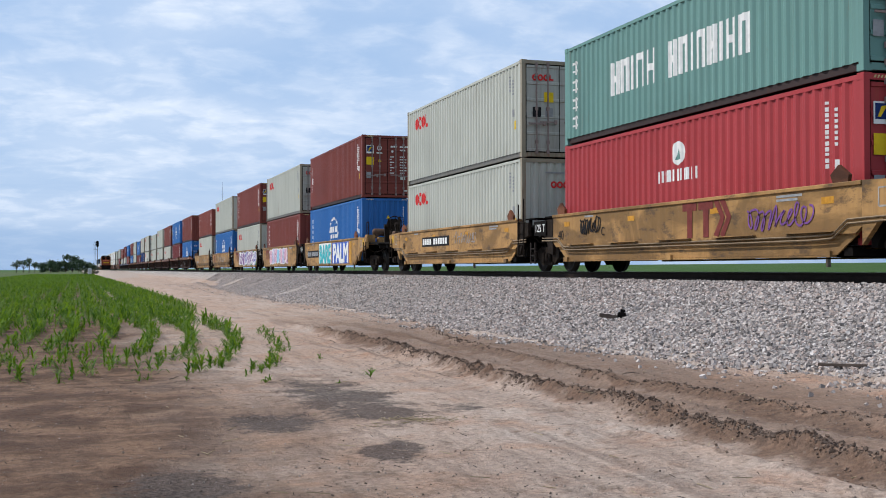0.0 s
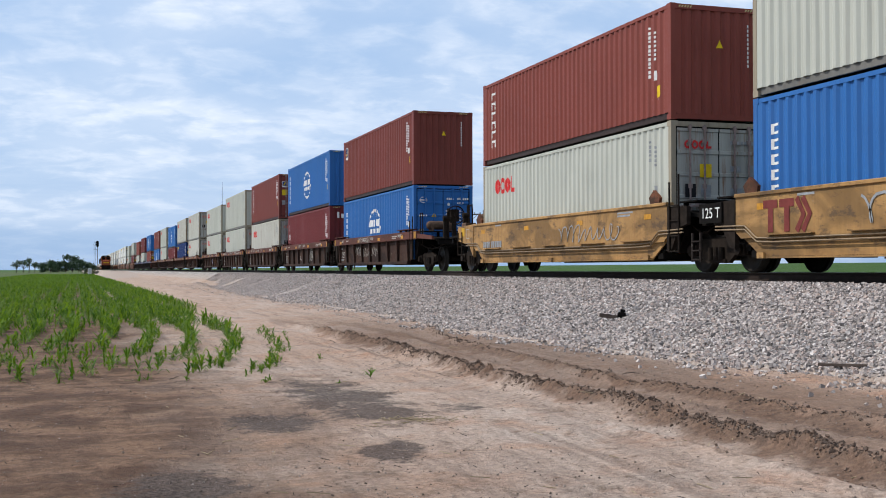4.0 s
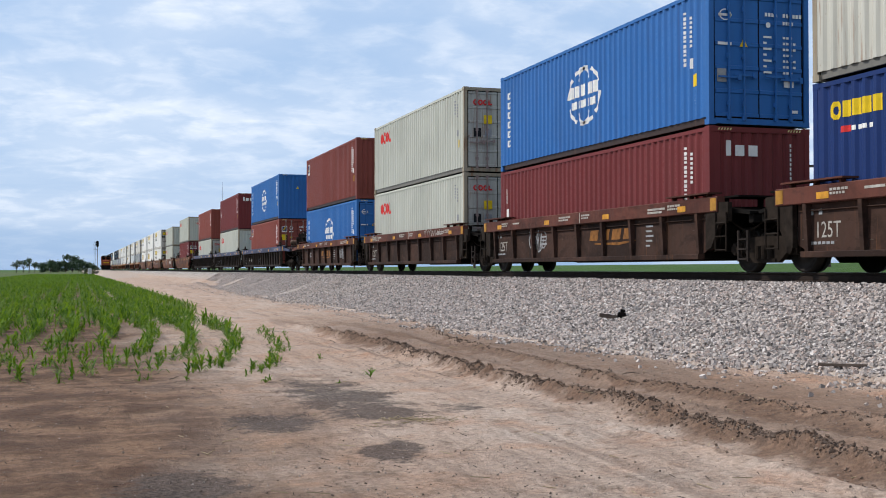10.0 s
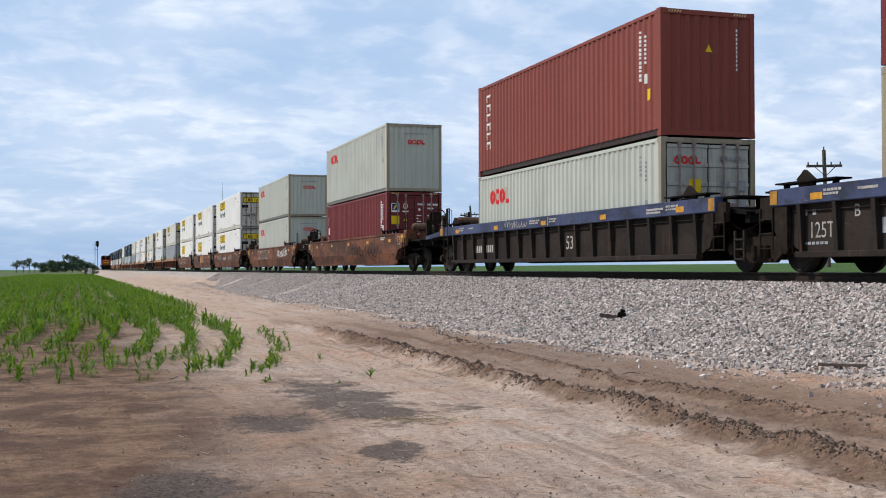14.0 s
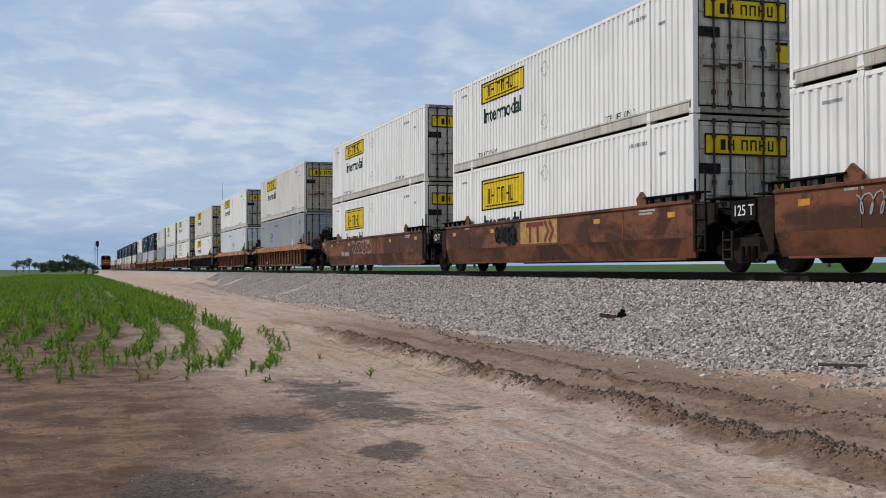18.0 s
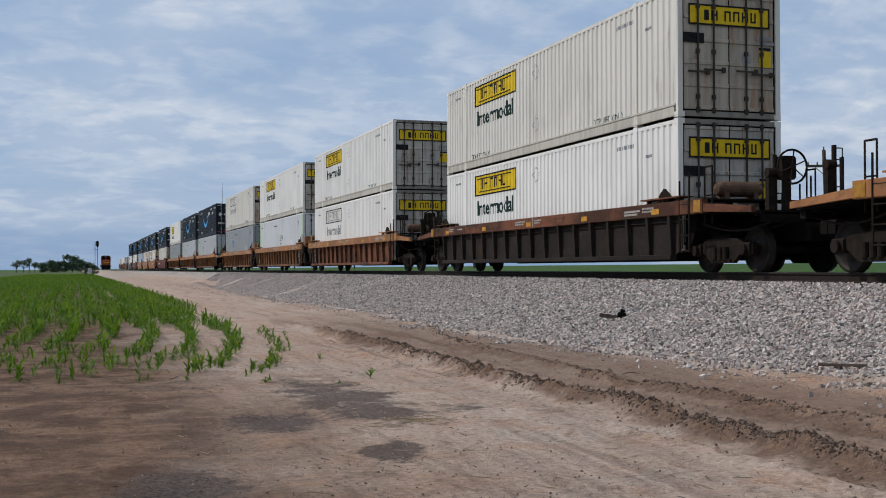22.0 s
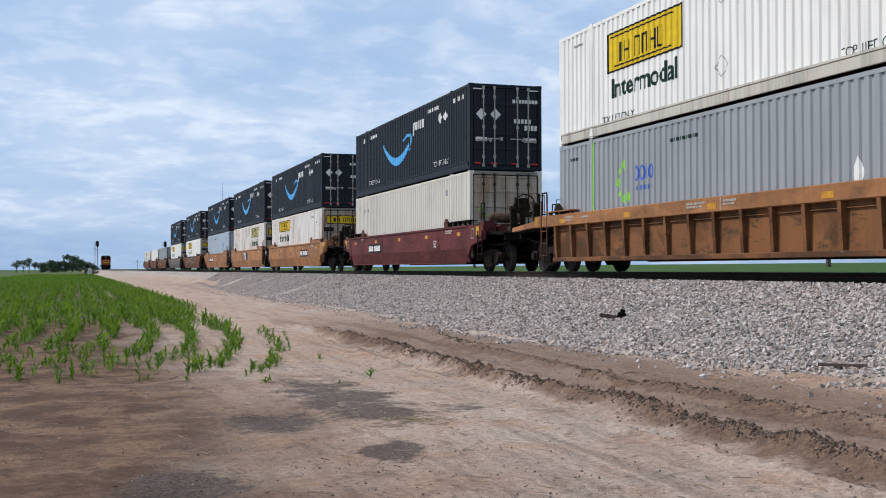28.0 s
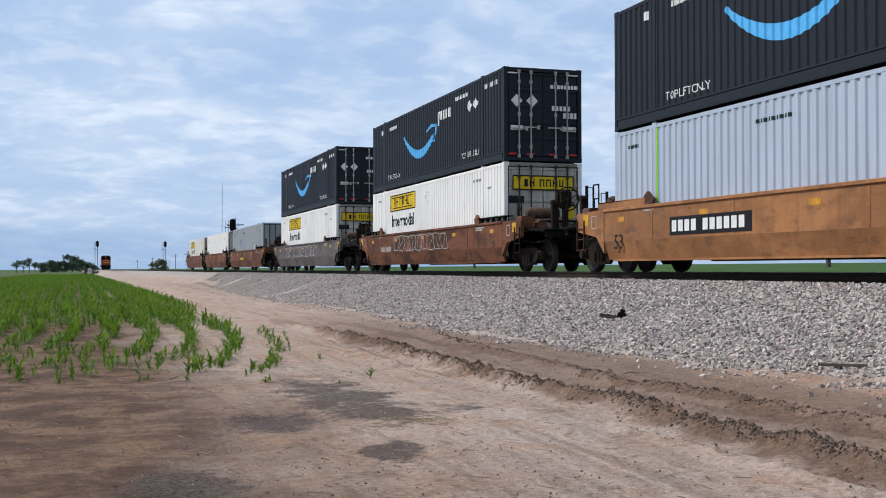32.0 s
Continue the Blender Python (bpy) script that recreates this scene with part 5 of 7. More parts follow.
def mark_smile(L, H):
    pts, ws = [], []
    for i in range(21):
        a = i / 20
        u = 4.95 + 3.95 * a
        v = 1.93 - 0.80 * math.sin(math.pi * min(1.0, a * 0.93)) ** 0.85 - 0.10 * a
        pts.append((u, v))
        ws.append(0.06 + 0.27 * math.sin(math.pi * (0.06 + 0.80 * a)))
    tip = stroke([(7.95, 1.80), (8.6, 1.98), (9.22, 1.93)], [0.06, 0.13, 0.09]) + stroke([(9.18, 1.96), (9.15, 1.66), (8.92, 1.36)], [0.13, 0.12, 0.05])
    big = rect(9.45, 9.56, 1.86, 2.36) + rect(9.56, 9.78, 2.28, 2.36) + rect(9.68, 9.78, 2.06, 2.28) + bars(9.86, 2.04, 2.36, [0.1, 0.08, 0.09, 0.09, 0.09, -0.01, 0.24], 0.045)
    dia = []
    for c in (12.9, 13.5):
        dia += [[(c - 0.25, 2.12), (c, 1.92), (c + 0.25, 2.12), (c, 2.32)]]
    small = bars(11.4, H - 0.42, H - 0.29, [0.1] * 9, 0.045) + bars(2.75, H - 0.45, H - 0.32, [0.09] * 9, 0.04) + rect(1.5, 1.68, H - 0.5, H - 0.3) + bars(L - 1.75, H - 0.45, H - 0.30, [0.08] * 7, 0.09)
    lift = text("TOP LIFT ONLY", 0.26, 2.5, 0.42) + text("TOP LIFT ONLY", 0.26, L - 4.1, 0.42)
    return [("smile_logo", stroke(pts, ws) + tip, SKY_INK, "light blue curved arrow"), ("side_lettering", big, WHITE_INK, "white lettering drawn as blocks"),
            ("placard", dia, WHITE_INK, "white diamonds"), ("small_lettering", small, WHITE_INK, ""), ("lift_lettering", lift, WHITE_INK, "small white words")]


def mark_plain(L, H):
    return [("small_mark", rect(0.7, 0.8, H - 0.6, H - 0.4) + bars(1.5, H - 0.75, H - 0.6, [0.1] * 6, 0.06) + rect(L - 2.6, L - 2.4, H - 0.7, H - 0.5), GREY_INK, "")]


DESIGN = {
    "oocl": lambda L, H: mark_red_blocks(H) + code_marks(L, H, GREY_INK),
    "oocl_low": lambda L, H: mark_red_blocks(H, H - 0.93) + code_marks(L, H, GREY_INK),
    "globe": lambda L, H: mark_globe(L, H, False) + code_marks(L, H, WHITE_INK),
    "column": lambda L, H: mark_column(L, H) + code_marks(L, H, WHITE_INK),
    "short": lambda L, H: mark_short(L, H) + code_marks(L, H, WHITE_INK),
    "badge": lambda L, H: mark_badge(L, H) + code_marks(L, H, WHITE_INK),
    "letters": lambda L, H: mark_letters(L, H),
    "crest": lambda L, H: mark_crest(L, H) + code_marks(L, H, WHITE_INK),
    "seal": lambda L, H: mark_seal(L, H) + code_marks(L, H, WHITE_INK),
    "truck": lambda L, H: mark_truck_sign(L, H),
    "truck_box": lambda L, H: mark_truck_sign(L, H, False),
    "truck_pale": lambda L, H: [(n, p, PALE_SIGN if i is YELLOW_INK else (DEEP_INK if i is BLACK_INK else i), lb) for n, p, i, lb in mark_truck_sign(L, H, True, False, False, 9.85)],
    "truck_faded": lambda L, H: mark_truck_sign(L, H, True, False, True),
    "leaf": lambda L, H: mark_leaf(L, H),
    "leaf_near": lambda L, H: mark_leaf(L, H, "near"),
    "leaf_corner": lambda L, H: mark_leaf(L, H, "mid", False) + [("edge_stripe", rect(L - 0.26, L - 0.13, 0.14, H - 0.1) + rect(0.13, 0.24, 0.14, H - 0.1), GREEN_INK, "bright green upright stripe")],
    "leaf_plain": lambda L, H: mark_leaf(L, H, "far", False),
    "smile": lambda L, H: mark_smile(L, H),
    "plain": lambda L, H: mark_plain(L, H),
}
WORDS = {
    "cream": "cream", "cream_old": "rust-streaked cream", "white": "white", "white_old": "grubby white", "white_rusty": "rust-stained white", "beige": "beige",
    "maroon": "maroon", "wine": "dark wine-red", "brick_red": "brick-red", "red": "red", "blue": "blue", "navy": "navy blue", "teal": "teal green",
    "grey": "grey", "silver": "silver-grey", "pale": "pale grey", "slate_blue": "blue-grey", "ink": "near-black",
}


def door_leaf(W, H, side):
    """One door of an end: a plate with a raised rim and shallow horizontal ribs."""
    b = Build()
    x0, x1 = (-W / 2 + 0.165, -0.016) if side < 0 else (0.016, W / 2 - 0.165)
    z0, z1 = 0.18, H - 0.155
    k = 5
    front = [(0.0, z0)]
    for i in range(k):
        a, c = z0 + 0.07 + (z1 - z0 - 0.07) * i / k, z0 + (z1 - z0 - 0.07) * (i + 1) / k
        front += [(0.0, a), (0.022, a + 0.012), (0.022, c - 0.012), (0.0, c)]
    front += [(0.0, z1)]
    b.slab([(y, z) for y, z in front] + [(0.05, z1), (0.05, z0)], x0, x1)
    return b.mesh("door")


def lock_rod_mesh(H):
    b = Build().tube((0, 0, 0.10), (0, 0, H - 0.08), 0.024, 6)
    for z in (0.16, 0.45, H * 0.5, H - 0.45, H - 0.14):
        b.box(-0.045, 0.045, -0.012, 0.03, z - 0.05, z + 0.05)
    return b.mesh("lock_rod")


def handle_mesh():
    return Build().box(-0.02, 0.50, -0.014, 0.014, -0.02, 0.02).box(0.44, 0.52, -0.02, 0.03, -0.06, 0.06).mesh("handle")


TINY = ("code_mark", "door_stencil", "small_mark", "small_lettering", "height_stripe", "end_stencil", "lift_lettering")


def container(ft, H, color, design, end):
    """A freight container with its base at z = 0; the end that faces smaller y has doors ('d') or is a blank wall ('b')."""
    L, W = LEN[ft], (W53 if ft == 53 else W40)
    side = SIDE53 if ft == 53 else SIDE40
    mat = P[color]
    thing = new("shipping_container")
    feet = "16-metre" if ft == 53 else "12-metre"
    finish = {"d": "doors at the leading end", "b": "a blank ribbed leading end"}[end]
    tagged(thing, f"{WORDS[color]} corrugated steel {feet} container with {finish}", "container", group="containers on the train")
    frame_parts(thing, ft, H, P["cream_frame"] if color.startswith("cream") else mat, P["white_frame"] if color in ("white", "white_old", "white_rusty", "beige") else None)
    off = (L - side.pts[-1][0]) / 2
    z_low = 0.165 if ft == 40 else 0.285
    for sx in (-1, 1):
        if ft == 40:
            rail = Build().box(*sorted((sx * (W / 2 - 0.05), sx * (W / 2 - 0.11))), -L / 2 + 0.17, L / 2 - 0.17, 0.03, 0.175)
            rail_mat = P["cream_rail"] if color.startswith("cream") else P["dark_rail"]
        else:
            rail = Build().box(*sorted((sx * (W / 2 + 0.004), sx * (W / 2 - 0.06))), -L / 2 + 0.17, L / 2 - 0.17, 0.05, 0.25, 0.012)
            rail.box(*sorted((sx * (W / 2 + 0.016), sx * (W / 2 - 0.05))), -L / 2 + 0.12, L / 2 - 0.12, 0.255, 0.30)
            rail.box(*sorted((sx * (W / 2 + 0.014), sx * (W / 2 - 0.05))), -L / 2 + 0.12, L / 2 - 0.12, 0.03, 0.055)
            rail_mat = P["white_rail"] if color in ("white", "white_old", "white_rusty", "beige") else mat
        top = Build().box(*sorted((sx * (W / 2 - 0.002), sx * (W / 2 - 0.07))), -L / 2 + 0.17, L / 2 - 0.17, H - 0.10, H - 0.02)
        part("top_rail", cached(("top_rail", ft, H, sx), lambda: top.mesh("top_rail")), mat, thing)
        part("bottom_rail", cached(("rail", ft, sx), lambda: rail.mesh("bottom_rail")), rail_mat, thing)
        part("side_panel", cached(("side", ft, H, sx), lambda: wave_sheet(side, lambda u, d, z: (sx * (W / 2 - 0.006 - d), L / 2 - off - u, z), z_low, H - 0.095).mesh("side_panel")), mat, thing)
    roof = Build()
    roof.box(-W / 2 + 0.06, W / 2 - 0.06, -L / 2 + 0.1, L / 2 - 0.1, H - 0.045, H - 0.025)
    part("roof", cached(("roof", ft, H), lambda: roof.mesh("roof")), mat, thing)
    base = Build()
    base.box(-W / 2 + 0.07, W / 2 - 0.07, -L / 2 + 0.13, L / 2 - 0.13, 0.06, 0.175)
    part("floor", cached(("base", ft), lambda: base.mesh("floor")), IRON, thing)
    rods = GALV_INK if color == "ink" else (ROD if ft == 53 else (mat if color in ("blue", "navy") else ROD_PALE))
    for sy in (-1, 1):
        if sy < 0 and end == "d":
            part("door_seal", cached(("seal", ft, H), lambda: Build().box(-W / 2 + 0.11, W / 2 - 0.11, -L / 2 + 0.045, -L / 2 + 0.075, 0.13, H - 0.11).mesh("door_seal")), BLACK, thing, "black rubber door seal")
            for dx in (-1, 1):
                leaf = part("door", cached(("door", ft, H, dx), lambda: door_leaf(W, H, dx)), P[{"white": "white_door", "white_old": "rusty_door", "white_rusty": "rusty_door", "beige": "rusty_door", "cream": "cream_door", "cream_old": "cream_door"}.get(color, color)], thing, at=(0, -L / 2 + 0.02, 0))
                for r in (0.32, 0.68):
                    part("lock_rod", cached(("rod", H), lambda: lock_rod_mesh(H)), rods, leaf, "upright lock rod", at=(dx * (0.06 + r * (W / 2 - 0.2)), -0.035, 0))
                    part("handle", cached("handle", handle_mesh), ROD if ft == 53 and color != "ink" else rods, leaf, at=(dx * (0.06 + r * (W / 2 - 0.2)) - 0.24, -0.05, 1.05 if r < 0.5 else 1.0))
        else:
            part("end_wall", cached(("end", ft, H, sy), lambda: wave_sheet(Wave(W - 0.24, 0.25, 0.09, 0.045, 0.036), lambda u, d, z: (-W / 2 + 0.12 + u, sy * (L / 2 - 0.02 - d), z), 0.135, H - 0.115).mesh("end_wall")), mat, thing)
    for name, polys, ink, label in DESIGN[design](L, H):
        for j, (one, shapes) in enumerate(split_shapes(name, polys)):
            part(one, cached(("decal", ft, H, design, name, j), lambda: decal(shapes, LAYER.get(name, 0), side, W, L)), ink, thing, label)["kind"] = "stuff" if len(shapes) > 8 and one in TINY else ""
    for name, polys, ink, label in end_marks(color, design, end, W, H):
        for j, (one, shapes) in enumerate(split_shapes(name, polys)):
            part(one, cached(("endmark", ft, H, design, end, color, name, j), lambda: flat_decal(one, shapes, -L / 2 + (0.002 if name == "height_stripe" else (0.014 if end == "d" else 0.012) - 0.003 * LAYER.get(name, 0)), -W / 2)), ink, thing, label)["kind"] = "stuff" if len(shapes) > 4 and one in TINY else ""
    return thing


def end_marks(color, design, end, W, H):
    out = []
    if design.startswith("truck") and end == "d":
        out.append(("sign_border", rect(0.27, W - 0.27, H - 0.86, H - 0.82) + rect(0.27, W - 0.27, H - 0.44, H - 0.40) + rect(0.27, 0.31, H - 0.82, H - 0.44) + rect(W - 0.31, W - 0.27, H - 0.82, H - 0.44), BLACK_INK, "black border of the door sign"))
        out.append(("door_sign", rect(0.31, W - 0.31, H - 0.82, H - 0.44), YELLOW_INK, "yellow sign across both doors"))
        out.append(("door_lettering", glyphs(0.66, H - 0.75, H - 0.52, [0.12, 0.16, -0.05, 0.16, 0.16, 0.16, 0.14], 0.06, 0.04), BLACK_INK, "black bars"))
        out.append(("door_plate", rect(W - 0.55, W - 0.24, H - 1.72, H - 1.36), YELLOW_INK, "small yellow notice plate"))
        out.append(("notice_header", rect(W - 0.55, W - 0.24, H - 1.335, H - 1.285), BLACK_INK, ""))
        out.append(("door_notice", rect(0.14, 0.66, H - 1.26, H - 1.04), BLACK_INK, "black notice plate"))
        st = bars(W - 0.6, H - 1.12, H - 1.03, [0.07] * 4, 0.03) + bars(W - 0.66, H - 1.22, H - 1.15, [0.055] * 7, 0.022) + rect(W - 0.98, W - 0.76, H - 1.66, H - 1.44)
        for c in (0.40, 0.42):
            z = H - 0.78 - (0.0 if c < 0.41 else 0.76)
            st += stroke([(c - 0.22, z - 0.2), (c, z - 0.02), (c + 0.22, z - 0.2), (c, z - 0.38), (c - 0.22, z - 0.2)], 0.018)[1 if c < 0.41 else 0:]
        out.append(("door_stencil", st, GREY_INK, ""))
    elif design == "smile":
        d = []
        for c in (0.42, 0.93):
            d += [[(c - 0.19, H * 0.645), (c, H * 0.575), (c + 0.19, H * 0.645), (c, H * 0.715)]]
        out.append(("door_placard", d, WHITE_INK, "white diamonds"))
        out.append(("door_stencil", bars(W - 1.05, H - 0.62, H - 0.5, [0.09] * 9, 0.025) + bars(W - 1.0, H * 0.55, H * 0.60, [0.09] * 5, 0.04) + bars(W - 0.62, H * 0.47, H * 0.53, [0.09] * 4, 0.03) + rect(W - 0.65, W - 0.2, H * 0.33, H * 0.38) + rect(0.22, 0.62, H * 0.33, H * 0.38) + rect(0.1, 0.45, H - 0.2, H - 0.16) + rect(W - 0.45, W - 0.1, H - 0.2, H - 0.16), WHITE_INK, ""))
        out.append(("reflector_tape", rect(0.16, 0.4, 0.2, 0.25) + rect(0.75, 1.0, 0.2, 0.25) + rect(1.5, 1.75, 0.2, 0.25) + rect(2.2, 2.44, 0.2, 0.25), RED_INK, "red reflective tape"))
    elif design.startswith("leaf") or design == "plain":
        out.append(("door_stencil", bars(1.55, H * 0.55, H * 0.62, [0.12] * 4, 0.05) + bars(1.6, H * 0.47, H * 0.53, [0.1] * 6, 0.03), BLACK_INK if color in ("pale", "beige") else WHITE_INK, ""))
        pet = []
        for i in range(6):
            a = 100 + 40 * i
            x, y = 0.55 + 0.18 * math.cos(radians(a)), H * 0.55 + 0.22 * math.sin(radians(a))
            pet += [[(x - 0.05, y - 0.01), (x + 0.01, y - 0.06), (x + 0.055, y + 0.01), (x - 0.01, y + 0.065)]]
        out.append(("leaf_logo", pet, GREEN_INK, "green petals mark"))
    elif design.startswith("oocl"):
        if end == "d":
            r = []
            for i in range(3):
                r += arc(0.42 + 0.18 * i, H - 0.52, 0.065, 0.075, 0, 360, 0.05, 10)
            r += rect(0.88, 0.93, H - 0.6, H - 0.44) + rect(0.93, 1.02, H - 0.6, H - 0.55)
            out.append(("door_logo", r, RED_INK if color == "cream" else PINK_INK, "red rounded mark"))
            out.append(("door_plate", rect(0.72, 1.02, H - 1.25, H - 0.95), YELLOW_INK, "yellow notice plate"))
            out.append(("door_vent", rect(0.35, 0.62, H - 1.7, H - 1.4), BLACK_INK, "dark vent plate"))
            out.append(("door_stencil", rect(0.75, 1.0, H - 1.68, H - 1.42) + bars(1.5, H - 0.5, H - 0.42, [0.06] * 8, 0.03) + bars(1.5, H - 1.1, H - 0.98, [0.12, 0.1], 0.05) + rect(1.95, 2.2, H - 1.2, H - 0.95) + bars(1.5, H - 1.6, H - 1.48, [0.12, 0.12], 0.05) + rect(1.95, 2.2, H - 1.62, H - 1.4), GREY_INK, ""))
        else:
            r = []
            for i in range(3):
                r += arc(1.02 + 0.2 * i, H - 0.78, 0.075, 0.08, 0, 360, 0.055, 10)
            r += rect(1.53, 1.59, H - 0.87, H - 0.69) + rect(1.59, 1.7, H - 0.87, H - 0.81)
            out.append(("end_logo", r, RED_INK, "red rounded mark"))
            out.append(("end_stencil", rect(0.75, 1.8, H - 0.445, H - 0.395), GREY_INK, ""))
    elif color == "wine" and end == "b":
        out.append(("end_lettering", rect(0.40, 0.52, H - 0.62, H - 0.30) + rect(0.62, 0.84, H - 0.62, H - 0.39) + rect(0.94, 1.16, H - 0.62, H - 0.39), WHITE_INK, "white lettering drawn as blocks"))
        out.append(("end_stencil", [q for i in range(11) for q in rect(1.95, 1.99, H - 1.4 + 0.1 * i, H - 1.335 + 0.1 * i)], WHITE_INK, ""))
        out.append(("end_plate", rect(1.55, 1.9, 0.4, 0.58), YELLOW_INK, "yellow notice plate"))
    elif end == "b":
        out.append(("end_stencil", [q for i in range(10) for q in rect(1.95, 1.99, H - 1.35 + 0.1 * i, H - 1.285 + 0.1 * i)], WHITE_INK, ""))
        out.append(("warning_sign", [[(1.15, H - 0.95), (1.33, H - 0.95), (1.24, H - 0.77)]], YELLOW_INK, "small yellow triangle"))
    else:
        st = bars(1.36, H - 0.56, H - 0.48, [0.06] * 4, 0.02) + bars(1.80, H - 0.56, H - 0.48, [0.06] * 6, 0.02) + bars(1.80, H - 0.72, H - 0.65, [0.05] * 4, 0.02)
        for r in range(7):
            z = H - 1.02 - 0.125 * r
            st += bars(1.32, z, z + 0.045, [0.20 if r % 2 == 0 else 0.08], 0) + bars(1.80, z, z + 0.05, [0.06] * (4 if r % 3 else 3), 0.025)
        st += rect(1.82, 2.06, H - 2.05, H - 1.92) + disc(1.44, H - 0.74, 0.06, 8) + rect(2.02, 2.16, 0.30, 0.36)
        out.append(("door_stencil", st, WHITE_INK, ""))
        if design == "globe":
            out.append(("round_badge", arc(0.40, H - 0.58, 0.13, 0.11, 0, 360, 0.025, 14) + rect(0.24, 0.56, H - 0.61, H - 0.56) + rect(0.22, 0.55, H - 1.22, H - 1.16), WHITE_INK, "small white globe mark"))
            out.append(("warning_sign", [[(0.74, H - 1.24), (0.94, H - 1.24), (0.84, H - 1.06)]], YELLOW_INK, "small yellow triangle"))
        else:
            out.append(("door_badge", rect(0.20, 0.55, H - 0.86, H - 0.48), WHITE_INK, "white-edged badge"))
            out.append(("badge_field", [[(u, v, ) for u, v in ((0.23, H - 0.78), (0.52, H - 0.78), (0.52, H - 0.51), (0.23, H - 0.51))]], P["navy"], "navy badge field"))
            out.append(("badge_flash", [[(0.28, H - 0.74), (0.34, H - 0.74), (0.48, H - 0.54), (0.36, H - 0.56)]], YELLOW_INK, "yellow flash"))
            out.append(("round_badge", arc(0.82, H - 0.60, 0.09, 0.11, 0, 360, 0.03, 12) + rect(0.68, 0.96, H - 0.86, H - 0.80) + rect(0.80, 0.84, H - 0.70, H - 0.50), WHITE_INK, "white round badge"))
            out.append(("door_plate", rect(0.20, 0.55, H - 1.38, H - 1.02), YELLOW_INK, "yellow notice plate"))
            out.append(("warning_sign", [[(0.74, H - 1.24), (0.92, H - 1.24), (0.83, H - 1.06)]], YELLOW_INK, "small yellow triangle"))
        out.append(("grey_plate", rect(0.20, 0.42, H - 2.0, H - 1.72), GREY_INK, "grey data plate"))
    if W < 2.5 and color in ("maroon", "wine", "brick_red", "blue", "navy", "red"):
        hz = []
        for e in (0.20, W - 0.55):
            for k in range(5):
                a = e + 0.07 * k
                hz += [[(a, H - 0.085), (a + 0.035, H - 0.085), (a + 0.06, H - 0.035), (a + 0.025, H - 0.035)]]
        out.append(("height_stripe", hz, PALE_SIGN, "pale yellow warning dashes"))
    return out


# ---- well cars; z = 0 is the rail head ----
CAR_TOP, CAR_LOW = 1.53, 0.27


def wheel_mesh():
    r = 0.46
    return Build().lathe_x([(-0.075, 0.12), (-0.07, 0.2), (-0.045, 0.22), (-0.045, r - 0.07), (-0.07, r - 0.05), (-0.07, r - 0.004), (0.03, r), (0.045, r + 0.028), (0.068, r + 0.026), (0.068, r - 0.06), (0.03, r - 0.08), (0.03, 0.14)], 0, 0, 0, 28).mesh("wheel", True)


def frame_side_mesh():
    """Cast side frame of a truck, with its springs and bearing boxes."""
    b = Build()
    ring = [(-1.12, 0.36), (-1.12, 0.56), (-0.78, 0.60), (-0.55, 0.70), (0.55, 0.70), (0.78, 0.60), (1.12, 0.56), (1.12, 0.36), (0.72, 0.40), (0.42, 0.20), (-0.42, 0.20), (-0.72, 0.40)]
    b.slab([(y, z) for y, z in ring], -0.05, 0.05)
    for y in (-0.915, 0.915):
        b.box(-0.10, 0.10, y - 0.16, y + 0.16, 0.34, 0.60, 0.03)
        b.tube((-0.17, y, 0.46), (-0.09, y, 0.46), 0.11, 12)
    for i in range(3):
        b.tube((-0.075, -0.2 + 0.2 * i, 0.26), (-0.075, -0.2 + 0.2 * i, 0.52), 0.07, 10)
    b.box(-0.09, 0.09, -0.36, 0.36, 0.19, 0.27)
    return b.mesh("side_frame")


def truck(parent, y):
    bol = part("truck", cached("bolster", lambda: Build().box(-1.0, 1.0, -0.22, 0.22, 0.5, 0.78, 0.05).box(-0.3, 0.3, -0.3, 0.3, 0.78, 0.86).mesh("truck")), BLACK, parent, "black cast-steel truck", at=(0, y, 0))
    for sx in (-1, 1):
        fr = part("side_frame", cached("side_frame", frame_side_mesh), IRON, bol, at=(sx * 1.0, 0, 0))
        if sx > 0:
            fr.rotation_euler = (0, 0, math.pi)
        for dy in (-0.915, 0.915):
            wh = part("wheel", cached("wheel", wheel_mesh), TREAD, bol, "worn steel wheel", at=(sx * 0.755, dy, 0.46))
            if sx > 0:
                wh.rotation_euler = (0, 0, math.pi)
    for dy in (-0.915, 0.915):
        part("axle", cached("axle", lambda: Build().tube((-0.99, 0, 0), (0.99, 0, 0), 0.085, 10).mesh("axle")), IRON, bol, at=(0, dy, 0.46))


FOLD = 0.74


def sweep(pts, r, k=6):
    """A bent rod that runs mainly along y."""
    b, n = Build(), len(pts)
    v = [(x + r * math.cos(2 * math.pi * i / k), y, z + r * math.sin(2 * math.pi * i / k)) for x, y, z in pts for i in range(k)]
    f = [(j * k + i, j * k + (i + 1) % k, (j + 1) * k + (i + 1) % k, (j + 1) * k + i) for j in range(n - 1) for i in range(k)]
    return b.add(v, f + [tuple(range(k)), tuple((n - 1) * k + i for i in range(k))])


